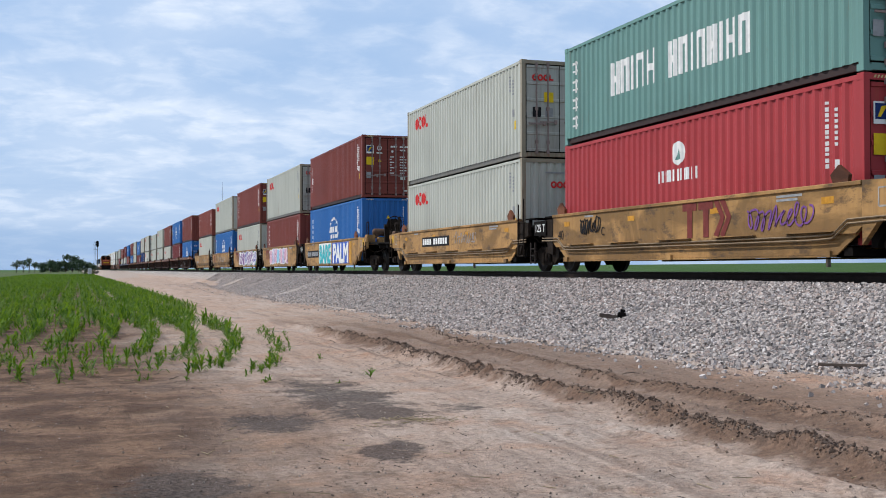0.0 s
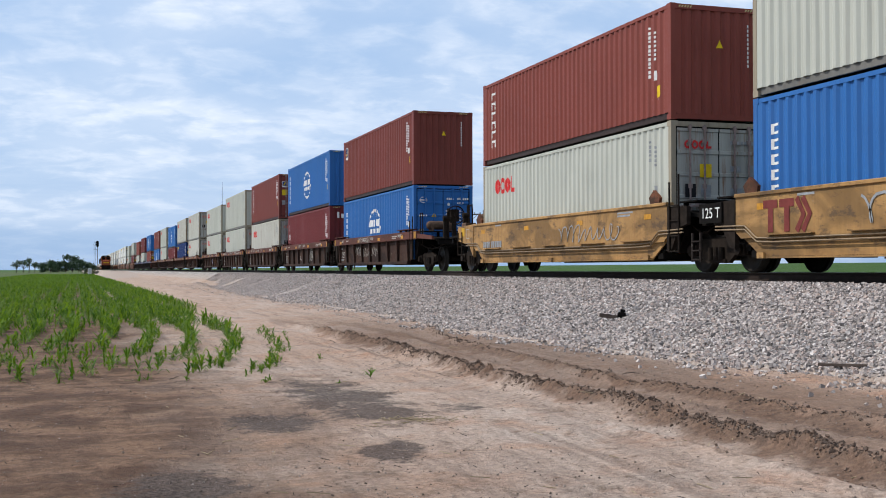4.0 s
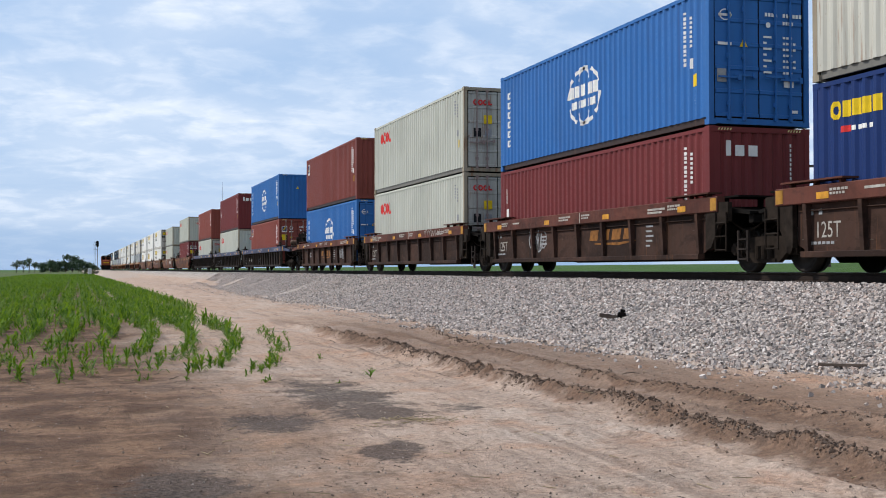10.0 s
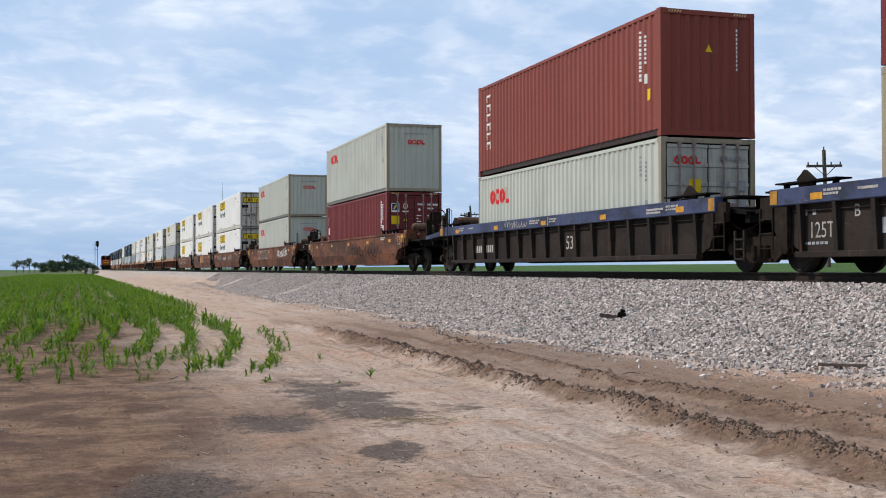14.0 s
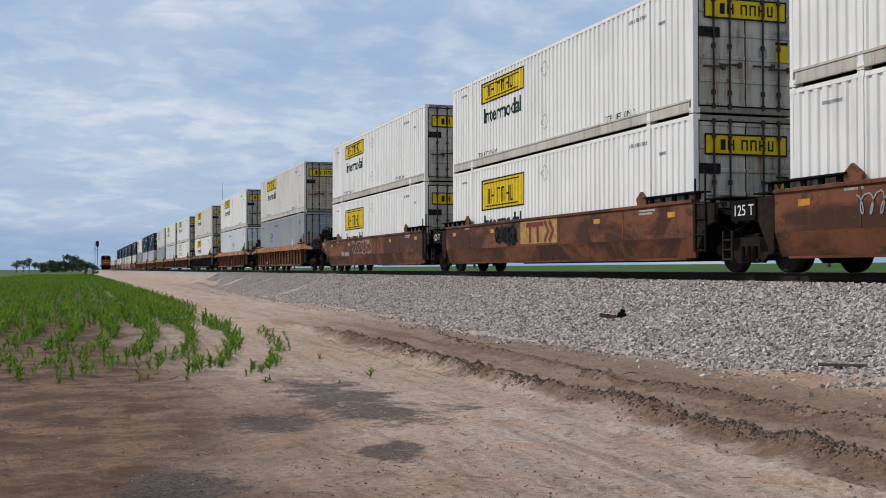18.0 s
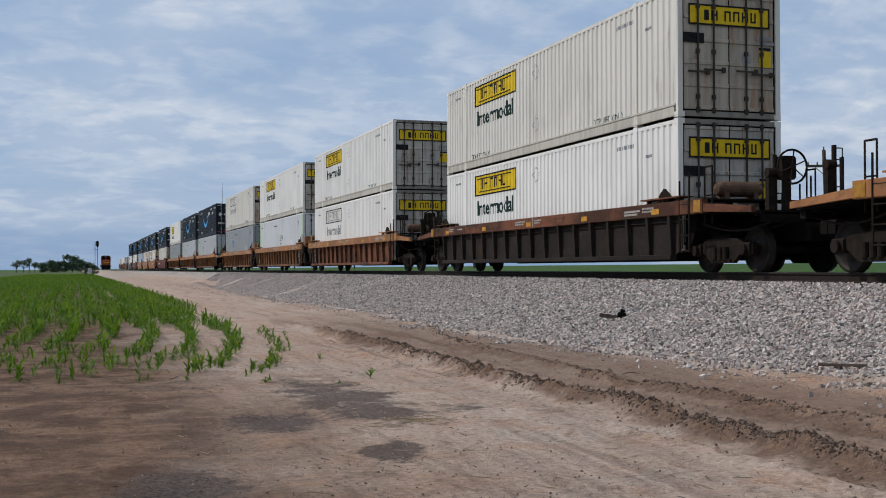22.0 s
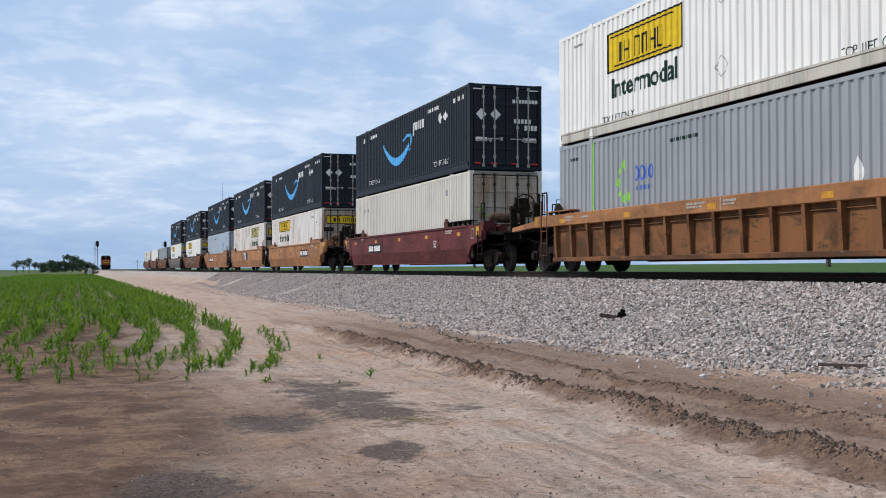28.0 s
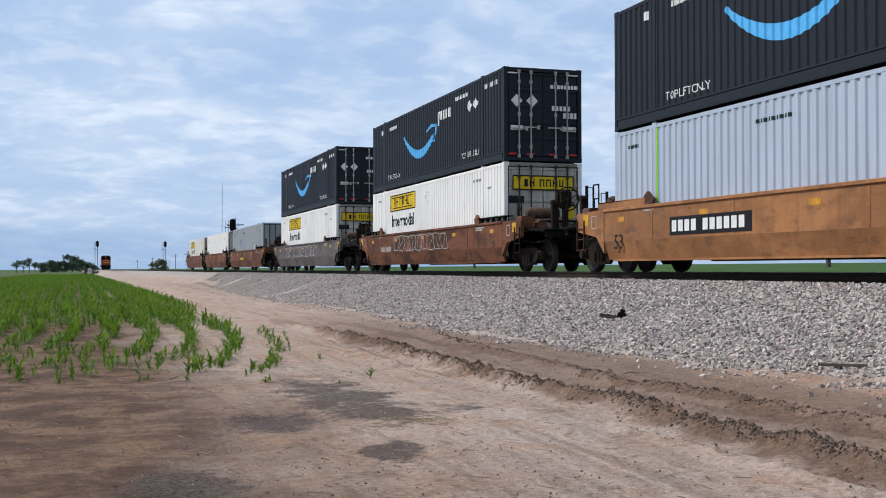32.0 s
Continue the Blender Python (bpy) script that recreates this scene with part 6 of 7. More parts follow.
def smooth_side(hb, step, bare=False):
    """A plate wall; on the long cars it ends where the lower third is folded inwards, on the bare yellow ones the lower part is set back."""
    if step and bare:
        b = Build().slab([(-hb, 0.78), (-hb + 0.18, 0.66), (hb - 0.18, 0.66), (hb, 0.78), (hb, CAR_TOP - 0.07), (-hb, CAR_TOP - 0.07)], -0.035, 0.035)
        b.slab([(-hb + 0.2, 0.655), (-hb + 0.75, CAR_LOW + 0.04), (hb - 0.75, CAR_LOW + 0.04), (hb - 0.2, 0.655)], 0.03, 0.06)
        b.box(-0.045, 0.06, -hb + 0.8, hb - 0.8, CAR_LOW, CAR_LOW + 0.035)
        return b.mesh("side_wall")
    low = [(-hb, 0.78), (-hb + 0.75, CAR_LOW), (hb - 0.75, CAR_LOW), (hb, 0.78)] if step else [(-hb, FOLD), (hb, FOLD)]
    return Build().slab(low + [(hb, CAR_TOP - 0.07), (-hb, CAR_TOP - 0.07)], -0.035, 0.035).mesh("side_wall")


def lower_side(hb):
    v = []
    for dx in (0.0, 0.07):
        v += [(-0.034 + dx, -hb, FOLD), (-0.034 + dx, hb, FOLD), (0.07 + dx, hb - 0.06, CAR_LOW + 0.03), (0.07 + dx, -hb + 0.06, CAR_LOW + 0.03)]
    return Build().add(v, [(0, 1, 2, 3), (7, 6, 5, 4), (0, 4, 5, 1), (1, 5, 6, 2), (2, 6, 7, 3), (3, 7, 4, 0)]).mesh("lower_side")


def smooth_fittings(thing, hb, step, body, bare):
    """Ledges, pipe and lugs on the wall that faces the road."""
    at = (-1.43, 0, 0)
    if step:
        for i in range(5 if bare else 0):
            y = -hb + 1.6 + i * (2 * hb - 3.2) / 4
            part("foot_ledge", cached("foot_ledge", lambda: Build().slab([(-0.9, 0.70), (0.5, 0.70), (0.5, 0.735), (0.42, 0.715), (-0.9, 0.715)], -0.12, -0.03).mesh("foot_ledge")), body, thing, at=(-1.43, y, 0))
        for y in (-hb + 0.9, hb - 0.9, 0.0):
            part("jacking_lug", cached("jacking_lug", lambda: Build().box(-0.09, -0.03, -0.11, 0.11, 0.27, 0.38).mesh("jacking_lug")), body, thing, at=(-1.43, y, 0))
        pts = [(-hb - 0.7, 0.92), (-hb + 0.35, 0.90), (-hb + 0.75, 0.66), (-hb + 1.3, 0.64), (hb - 1.3, 0.64), (hb - 0.75, 0.66), (hb - 0.35, 0.90), (hb + 0.7, 0.92)]
        if bare:
            for dz in (0.0, -0.07):
                part("brake_pipe", cached(("side_pipe", hb, dz), lambda: sweep([(-0.06, y, z + dz) for y, z in pts], 0.018).mesh("brake_pipe")), PIPE, thing, "pale galvanised brake pipe", at=at)
    else:
        for sx in (-1, 1):
            lo = part("lower_side", cached(("lower", hb), lambda: lower_side(hb)), body, thing, at=(sx * 1.43, 0, 0))
            fl = part("bottom_chord", cached(("flange", hb), lambda: Build().box(0.02, 0.14, -hb + 0.35, hb - 0.35, CAR_LOW - 0.01, CAR_LOW + 0.035).mesh("bottom_chord")), body, thing, at=(sx * 1.43, 0, 0))
            if sx > 0:
                lo.rotation_euler = fl.rotation_euler = (0, 0, math.pi)
        for y in (-hb + 3.2, -1.4, 2.6, hb - 2.4):
            part("seam_strip", cached("seam", lambda: Build().box(-0.042, -0.034, -0.04, 0.04, FOLD + 0.02, CAR_TOP - 0.09).mesh("seam_strip")), body, thing, at=(-1.43, y, 0))


def ribbed_side(hb):
    b = Build()
    b.slab([(-hb, 0.50), (-hb + 0.3, CAR_LOW + 0.1), (hb - 0.3, CAR_LOW + 0.1), (hb, 0.50), (hb, 1.25), (-hb, 1.25)], 0.06, 0.085)
    b.tube((0.03, -hb + 0.1, 1.10), (0.03, hb - 0.1, 1.10), 0.014, 5)
    return b.mesh("side_wall")


def rib_mesh():
    ring = [(0.06, 0.36), (-0.02, 0.38), (-0.07, 1.235), (0.06, 1.235)]
    return Build().prism(ring, -0.05, 0.05).mesh("rib")


def ladder_mesh():
    b = Build()
    for y in (-0.2, 0.2):
        b.tube((0, y, 0.42), (0, y, 2.1 if y < 0 else 1.95), 0.022, 6)
    for z in (0.45, 0.78, 1.11, 1.44):
        b.tube((0, -0.2, z), (0, 0.2, z), 0.014, 6)
    return b.mesh("ladder")


def short_ladder_mesh():
    b = Build()
    for y in (-0.2, 0.2):
        b.tube((0, y, 0.42), (0, y, 1.2), 0.018, 6)
    for z in (0.45, 0.72, 0.99):
        b.tube((0, -0.2, z), (0, 0.2, z), 0.014, 6)
    return b.mesh("ladder")


def rail_hoop_mesh():
    b = Build()
    for y in (-0.15, 0.15):
        b.tube((0, y, 1.0), (0, y, 2.2), 0.02, 6)
    b.tube((0, -0.15, 2.2), (0, 0.15, 2.2), 0.02, 6)
    b.tube((0, -0.15, 1.6), (0, 0.15, 1.6), 0.016, 6)
    return b.mesh("handrail")


def brake_wheel_mesh():
    b, r = Build(), 0.33
    for i in range(20):
        a0, a1 = 2 * math.pi * i / 20, 2 * math.pi * (i + 1) / 20
        b.tube((r * math.cos(a0), 0, r * math.sin(a0)), (r * math.cos(a1), 0, r * math.sin(a1)), 0.022, 6)
    for i in range(6):
        a = math.pi / 3 * i + 0.4
        b.tube((0, 0, 0), (r * math.cos(a), 0.0, r * math.sin(a)), 0.014, 5)
    b.tube((0, -0.02, 0), (0, 0.2, 0), 0.045, 8)
    b.box(-0.16, 0.16, 0.10, 0.30, -0.24, 0.22, 0.04).box(-0.07, 0.07, 0.14, 0.26, -1.0, -0.24)
    return b.mesh("brake_wheel")


def side_sheet(polys, x):
    """Flat lettering on the car side that faces smaller x; u from the car's middle, to the near end."""
    m = bpy.data.meshes.new("lettering")
    v, f = [], []
    for p in polys:
        f.append(tuple(range(len(v), len(v) + len(p))))
        v += [(x, -u, w) for u, w in p]
    m.from_pydata(v, [], f)
    return m


def well_car(well, style, color, near, far, half_near, half_far, marks=(), chord=None):
    """One well unit. near, far: 'joint' (shares a truck with its neighbour) or 'end' (own truck and coupler)."""
    hb = (LEN[well] + 0.5) / 2
    body, edge = P[color], P[chord or color]
    thing = new("well_car")
    tagged(thing, f"{CAR_WORDS[color]} steel double-stack well car with {'smooth' if style == 'smooth' else 'ribbed'} sides", "freight car", group="cars of the train")
    bare = not any(m[0].startswith("graffiti_") for m in marks)
    for sx in (-1, 1):
        if style == "smooth":
            w = part("side_wall", cached(("smooth", well, color == "car_yellow", bare), lambda: smooth_side(hb, color == "car_yellow", bare)), body, thing, at=(sx * 1.43, 0, 0))
            t = part("top_chord", cached(("lip", well), lambda: Build().box(-0.07, 0.12, -hb, hb, CAR_TOP - 0.075, CAR_TOP, 0.01).mesh("top_chord")), edge, thing, at=(sx * 1.43, 0, 0))
        else:
            w = part("side_wall", cached(("plate", well), lambda: ribbed_side(hb)), body, thing, at=(sx * 1.43, 0, 0))
            t = part("top_chord", cached(("chord", well), lambda: Build().box(-0.08, 0.10, -hb - 0.5, hb + 0.5, 1.22, CAR_TOP, 0.015).mesh("top_chord")), edge, thing, at=(sx * 1.43, 0, 0))
            c = part("bottom_chord", cached(("low", well), lambda: Build().box(-0.075, 0.085, -hb + 0.25, hb - 0.25, CAR_LOW, CAR_LOW + 0.11, 0.01).mesh("bottom_chord")), body, thing, at=(sx * 1.43, 0, 0))
            if sx > 0:
                c.rotation_euler = (0, 0, math.pi)
            k = 11 if well == 53 else 9
            k = k + 6 if well == 53 and sx < 0 else k
            for i in range(k):
                r = part("rib", cached("rib", rib_mesh), body, thing, at=(sx * 1.43, -hb + 0.35 + (2 * hb - 0.7) * i / (k - 1), 0))
                if sx > 0:
                    r.rotation_euler = (0, 0, math.pi)
        if sx > 0:
            w.rotation_euler = t.rotation_euler = (0, 0, math.pi)
    if style == "smooth":
        smooth_fittings(thing, hb, color == "car_yellow", body, bare)
    floor = Build()
    for i in range(6):
        y = -hb + 0.5 + (2 * hb - 1.0) * i / 5
        floor.box(-1.36, 1.36, y - 0.12, y + 0.12, 0.29, 0.40)
    floor.box(-1.36, -1.1, -hb + 0.4, hb - 0.4, 0.40, 0.43).box(1.1, 1.36, -hb + 0.4, hb - 0.4, 0.40, 0.43)
    part("well_floor", cached(("floor", well), lambda: floor.mesh("well_floor")), BLACK, thing)
    for sy, kind, half in ((-1, near, half_near), (1, far, half_far)):
        tip = half - (0.15 if kind == "joint" else 0.55)
        e = Build()
        # sloping bulkhead, thin deck and centre sill
        e.slab([(sy * (hb - 0.12), 0.42), (sy * (hb + 0.02), 0.42), (sy * (hb + 0.32), 0.95), (sy * (hb + 0.32), 1.34), (sy * (hb - 0.12), 1.34)], -1.2, 1.2)
        e.slab([(sy * (hb + 0.3), 1.25), (sy * tip, 1.13), (sy * tip, 1.20), (sy * (hb + 0.3), 1.34)], -1.3, 1.3)
        e.box(-0.32, 0.32, *sorted((sy * (hb + 0.3), sy * tip)), 0.72, 1.14)
        e.box(-1.22, 1.22, *sorted((sy * (tip - 0.16), sy * tip)), 0.98, 1.16)
        part("end_platform", cached(("plat", well, sy, kind, round(half, 2)), lambda: e.mesh("end_platform")), BLACK, thing, "black end platform over the truck")
        if kind == "joint":
            g = Build().slab([(sy * (hb + 0.01), 0.45), (sy * (hb + 0.22), 0.50), (sy * (hb + 0.5), 0.95), (sy * (hb + 0.85), 1.02), (sy * (hb + 0.85), 1.40), (sy * (hb + 0.01), 1.43)], -0.05, 0.05)
        elif style == "smooth":
            g = Build().slab([(sy * (hb + 0.01), 0.46), (sy * (hb + 0.42), 0.86), (sy * (hb + 1.55), 1.02), (sy * (hb + 1.55), 1.48), (sy * (hb + 0.01), CAR_TOP)], -0.05, 0.05)
        else:
            g = Build().box(-0.07, 0.07, *sorted((sy * (hb + 0.51), sy * (hb + 1.05))), 1.22, CAR_TOP, 0.012)
            g.slab([(sy * (hb + 1.05), 1.25), (sy * (tip - 0.05), 1.16), (sy * (tip - 0.05), 1.28), (sy * (hb + 1.05), 1.42)], -0.05, 0.05)
        for sx in (-1, 1):
            part("end_cheek", cached(("cheek", well, sy, kind, style, round(half, 2)), lambda: g.mesh("end_cheek")), IRON if kind == "joint" else (body if style == "smooth" else edge), thing, at=(sx * 1.43, 0, 0))
        if kind == "end" and style == "smooth":
            part("corner_reflector", cached(("scorner", well, sy), lambda: side_sheet(rect(-sy * (hb + 1.02) - 0.15, -sy * (hb + 1.02) + 0.15, 1.16, 1.44), -1.484)), YELLOW_CORNER, thing, "yellow reflective square")
            part("card_holder", cached(("holder", well, sy), lambda: side_sheet(stroke([(-sy * (hb + 0.55) + a, b) for a, b in ((-0.13, 1.08), (0.13, 1.08), (0.13, 1.38), (-0.13, 1.38), (-0.13, 1.08))], 0.035), -1.484)), GALV_INK, thing, "grey card holder frame")
        if kind == "end" and style == "ribbed":
            part("corner_reflector", cached(("corner", well, sy), lambda: side_sheet(rect(-sy * (hb + 0.86) - 0.14, -sy * (hb + 0.86) + 0.14, 1.25, 1.50), -1.508)), CORNER_INK, thing, "yellow reflective square")
        for x in (-1.15, -0.75):
            pts = [(x + 0.03 * i, sy * (hb + 0.5 + (tip - hb - 0.5) * i / 6), 1.02 - 0.18 * math.sin(math.pi * i / 6)) for i in range(7)]
            part("brake_pipe", cached(("hose", well, sy, round(half, 2), x), lambda: sweep(pts, 0.022).mesh("brake_pipe")), IRON, thing)
        w = Build()
        w.box(-1.3, 1.3, *sorted((sy * (hb + 0.2), sy * (hb + 0.95))), 1.50, 1.535)
        for x in (-1.2, -0.4, 0.4, 1.2):
            w.box(x - 0.04, x + 0.04, *sorted((sy * (hb + 0.3), sy * (hb + 0.4))), 1.1, 1.5)
        part("walkway", cached(("walk", well, sy), lambda: w.mesh("walkway")), BLACK, thing, "black tread-plate walkway")
        low_joint = style == "ribbed" and kind == "joint" and color in ("car_dark", "car_cocoa")
        short_end = style == "smooth" and kind == "end"
        for sx in (-1, 1):
            if low_joint:
                part("ladder", cached("short_ladder", short_ladder_mesh), IRON, thing, at=(sx * 1.5, sy * (hb + 0.62), 0))
            else:
                if sy < 0 or kind == "end":
                    part("ladder", cached("short_ladder" if short_end else "ladder", short_ladder_mesh if short_end else ladder_mesh), IRON if color not in ("car_orange", "car_ochre") else P["car_rust"], thing, at=(sx * 1.5, sy * (hb + (1.3 if short_end else 0.35)), 0.1 if short_end else 0))
                if kind == "end":
                    part("handrail", cached("hoop", rail_hoop_mesh), IRON, thing, at=(sx * 1.25, sy * (hb + 0.9), 0))
        if style == "ribbed" and kind == "joint":
            part("corner_reflector", cached(("jcorner", well, sy), lambda: side_sheet(rect(-sy * (hb + 0.36) - 0.11, -sy * (hb + 0.36) + 0.11, 1.25, 1.50), -1.518)), CORNER_INK, thing, "yellow reflective square")
            if not low_joint:
                part("end_panel", cached(("panel", well, sy), lambda: side_sheet(rect(-sy * (hb - 0.88) - 0.68, -sy * (hb - 0.88) + 0.68, 0.40, 1.22), -1.3735)), BLACK_INK, thing, "black painted end panel")
                bx = Build().box(-1.34, -0.98, *sorted((sy * (hb + 0.42), sy * (hb + 0.72))), 1.34, 1.95, 0.02)
                part("end_box", cached(("ebox", well, sy), lambda: bx.mesh("end_box")), P["car_orange"], thing, "orange steel box")
            if sy > 0:
                part("load_figure", cached(("t125r", well), lambda: side_sheet(text("125T", 0.40, -hb + 0.50, 0.62, 0.85), -1.378)), GALV_INK, thing, "white load figures")
                part("small_stencil", cached(("t125s", well), lambda: side_sheet(bars(-hb + 0.34, 0.50, 0.55, [0.09] * 6, 0.03) + bars(-hb + 0.34, 1.02, 1.12, [0.12, 0.1], 0.15), -1.378)), GREY_INK, thing)
            elif not low_joint:
                part("small_stencil", cached(("s125", well), lambda: side_sheet(rect(hb - 1.2, hb - 0.6, 1.0, 1.04) + rect(hb - 1.2, hb - 0.5, 0.9, 0.94) + rect(hb - 1.2, hb - 0.65, 0.8, 0.84) + rect(hb - 1.1, hb - 0.7, 0.6, 0.64), -1.378)), GREY_INK, thing)
        if style == "ribbed":
            wk = Build().box(-0.13, 0.2, *sorted((sy * (hb - 1.5), sy * (hb + 0.25))), CAR_TOP + 0.07, CAR_TOP + 0.10)
            for a in (1.3, 0.6, -0.1):
                wk.box(-0.05, 0.05, *sorted((sy * (hb - a), sy * (hb - a - 0.06))), CAR_TOP - 0.01, CAR_TOP + 0.08)
            part("side_step", cached(("step", well, sy), lambda: wk.mesh("side_step")), BLACK if chord == "car_blue" else edge, thing, at=(-1.43, 0, 0))
        elif well == 53 and color == "car_orange":
            sh = Build().slab([(sy * (hb - 2.1), CAR_TOP + 0.004), (sy * (hb + 0.3), CAR_TOP + 0.004), (sy * (hb + 0.3), CAR_TOP + 0.17), (sy * (hb - 2.1), CAR_TOP + 0.14)], -0.05, -0.02)
            sh.box(-0.05, 0.2, *sorted((sy * (hb - 2.1), sy * (hb + 0.3))), CAR_TOP + 0.14, CAR_TOP + 0.165)
            part("side_step", cached(("shelf", well, sy), lambda: sh.mesh("side_step")), body, thing, at=(-1.43, 0, 0))
        elif well == 53:
            wk = Build().box(-0.10, 0.22, *sorted((sy * (hb - 2.1), sy * (hb + 0.3))), CAR_TOP + 0.13, CAR_TOP + 0.16)
            for a in range(5):
                wk.box(-0.03, 0.03, *sorted((sy * (hb - 1.9 + 0.5 * a), sy * (hb - 1.78 + 0.5 * a))), CAR_TOP - 0.01, CAR_TOP + 0.135)
            part("side_step", cached(("grate", well, sy), lambda: wk.mesh("side_step")), BLACK, thing, "black grating step", at=(-1.43, 0, 0))
        lug = Build().slab([(-0.2, CAR_TOP - 0.01), (0.2, CAR_TOP - 0.01), (0.27, CAR_TOP + 0.14), (0.05, CAR_TOP + 0.30), (-0.22, CAR_TOP + 0.12)], -0.035, 0.035)
        for sx in (-1, 1) if color != "car_cocoa" else ():
            part("guide_lug", cached("lug", lambda: lug.mesh("guide_lug")), IRON if style == "ribbed" else P["car_rust"], thing, at=(sx * 1.44, sy * (hb - (2.25 if well == 53 and style == "smooth" else 0.55)), 0))
        if kind == "end" and style == "smooth":
            sb = Build().box(-1.40, -1.02, *sorted((sy * (hb + 1.0), sy * (hb + 1.4))), 1.18, 1.62, 0.03).box(-0.9, -0.62, *sorted((sy * (hb + 1.15), sy * (hb + 1.5))), 1.18, 1.5, 0.03)
            part("end_box", cached(("sbox", well, sy), lambda: sb.mesh("end_box")), body if sy < 0 else TANK, thing, "small steel boxes on the end platform")
        if kind == "end":
            truck(thing, sy * (half - 2.35))
            part("coupler", cached(("coupler", sy), lambda: Build().box(-0.12, 0.12, *sorted((0, sy * 0.75)), 0.72, 0.95, 0.03).box(-0.22, 0.22, *sorted((sy * 0.5, sy * 0.72)), 0.68, 1.0, 0.05).mesh("coupler")), BLACK, thing, at=(0, sy * (half - 0.72), 0))
            part("draft_sill", cached(("sill", sy, well), lambda: Build().box(-0.3, 0.3, *sorted((sy * (hb + 0.3), sy * (half - 0.4))), 0.62, 0.87).mesh("draft_sill")), BLACK, thing)
            post = Build()
            for x in (-0.75, 0.8):
                post.tube((x, 0, 1.05), (x, 0, 2.3), 0.045, 8)
            post.box(-1.2, 1.2, -0.05, 0.05, 1.1, 1.2).box(-0.93, -0.80, -0.06, 0.06, 1.15, 1.95, 0.03).tube((-0.95, -0.02, 1.95), (-0.76, -0.02, 1.95), 0.09, 10)
            for x, dx in ((-0.75, 0.18), (0.8, -0.18)):
                post.tube((x, 0, 2.25), (x + dx, 0, 2.25), 0.012, 5).tube((x + dx, 0, 2.25), (x + dx, 0, 1.55), 0.012, 5).tube((x + dx, 0, 1.55), (x, 0, 1.55), 0.012, 5)
            part("end_post", cached("post", lambda: post.mesh("end_post")), IRON, thing, at=(0, sy * (half - 0.9), 0))
            cyl = Build().lathe_x([(-0.55, 0.03), (-0.52, 0.12), (-0.44, 0.165), (0.44, 0.165), (0.52, 0.12), (0.55, 0.03)], -0.45, sy * (hb + 0.75), 1.75, 16)
            cyl.box(-0.85, -0.75, *sorted((sy * (hb + 0.60), sy * (hb + 0.90))), 1.53, 1.68).box(-0.15, -0.05, *sorted((sy * (hb + 0.60), sy * (hb + 0.90))), 1.53, 1.68)
            part("air_reservoir", cached(("tank", well, sy), lambda: cyl.mesh("air_reservoir")), TANK, thing, "rusty brown air tank")
            if sy < 0:
                part("brake_wheel", cached("brake", brake_wheel_mesh), IRON, thing, at=(-0.55, -(half - 0.62), 2.05))
        elif sy < 0:
            truck(thing, -half)
            part("joint_casting", cached("joint", lambda: Build().box(-0.45, 0.45, -0.9, 0.9, 0.86, 1.02, 0.04).mesh("joint_casting")), BLACK, thing, at=(0, -half, 0))
            if style == "smooth":
              part("load_plate", cached("plate125", lambda: Build().box(-1.52, -1.47, -0.42, 0.42, 1.0, 1.40).mesh("load_plate")), BLACK, thing, "black plate with white figures", at=(0, -half - 0.5, 0))
            stir = Build()
            for y in (-0.16, 0.16):
                stir.box(-0.02, 0.02, y - 0.025, y + 0.025, 0.22, 0.82)
            for z in (0.25, 0.44, 0.63):
                stir.box(-0.03, 0.06, -0.16, 0.16, z, z + 0.03)
            part("stirrup_step", cached("stirrup", lambda: stir.mesh("stirrup_step")), P["car_dark"], thing, at=(-1.45, -half + 0.15, 0))
            if style == "smooth":
              part("load_figure", cached("t125", lambda: side_sheet(text("125 T", 0.30, -0.34, 1.1), -1.526)), WHITE_INK, thing, at=(0, -half - 0.5, 0))
    # yellow reflectors, stencils and marks on the side that faces the road
    ref, k = [], 5 if well == 53 else 4
    zr = 1.25 if style == "smooth" else 1.34
    for i in range(k):
        u = -hb + 0.9 + (2 * hb - 1.8) * i / (k - 1)
        ref.append(rect(u - 0.17, u + 0.17, zr - 0.06, zr + 0.06))
    xs = -1.47 if style == "smooth" else -1.516
    for i, r in enumerate(ref):
        part("reflector", cached(("ref", style, well, i), lambda: side_sheet(r, xs)), ORANGE_INK, thing, "orange reflective strip")
    for j, (ua, ub, va) in enumerate(((hb - 2.4, hb - 1.62, 1.37), (hb - 2.4, hb - 1.75, 1.30), (-hb + 2.0, -hb + 2.5, 1.38))):
        part("stencil_line", cached(("stencil", style, well, j), lambda: side_sheet(rect(ua, ub, va, va + 0.045), xs)), GALV_INK if color not in ("car_yellow",) else GREY_INK, thing)
    if style == "ribbed":
        cs = rect(0.30, 0.345, 1.25, 1.50)
        for a, w in ((-1.0, 0.75), (0.42, 0.5), (hb - 1.5, 0.55), (-hb + 1.1, 0.5)):
            cs += bars(a, 1.405, 1.45, [w / 5 - 0.02] * 5, 0.02) + bars(a, 1.34, 1.38, [w / 6 - 0.02] * 5, 0.02)
        chord_marks = part("chord_stencil", cached(("chord_stencil", well), lambda: side_sheet(cs, -1.5175)), GALV_INK, thing, "rows of small white stencilling")
        tagged(chord_marks, kind="stuff")
    for name, polys, ink, label, lift in [(one, sh, i_, lb_, lf_) for n_, p_, i_, lb_, lf_ in marks for one, sh in (split_shapes(n_, p_) if n_ == "number_mark" else [(n_, p_)])]:
        low = min(q[1] for p in polys for q in p)
        part(name, side_sheet(polys, (-1.47 if style == "smooth" else (-1.511 if low > 1.2 else -1.374)) - 0.004 * lift), ink, thing, label)
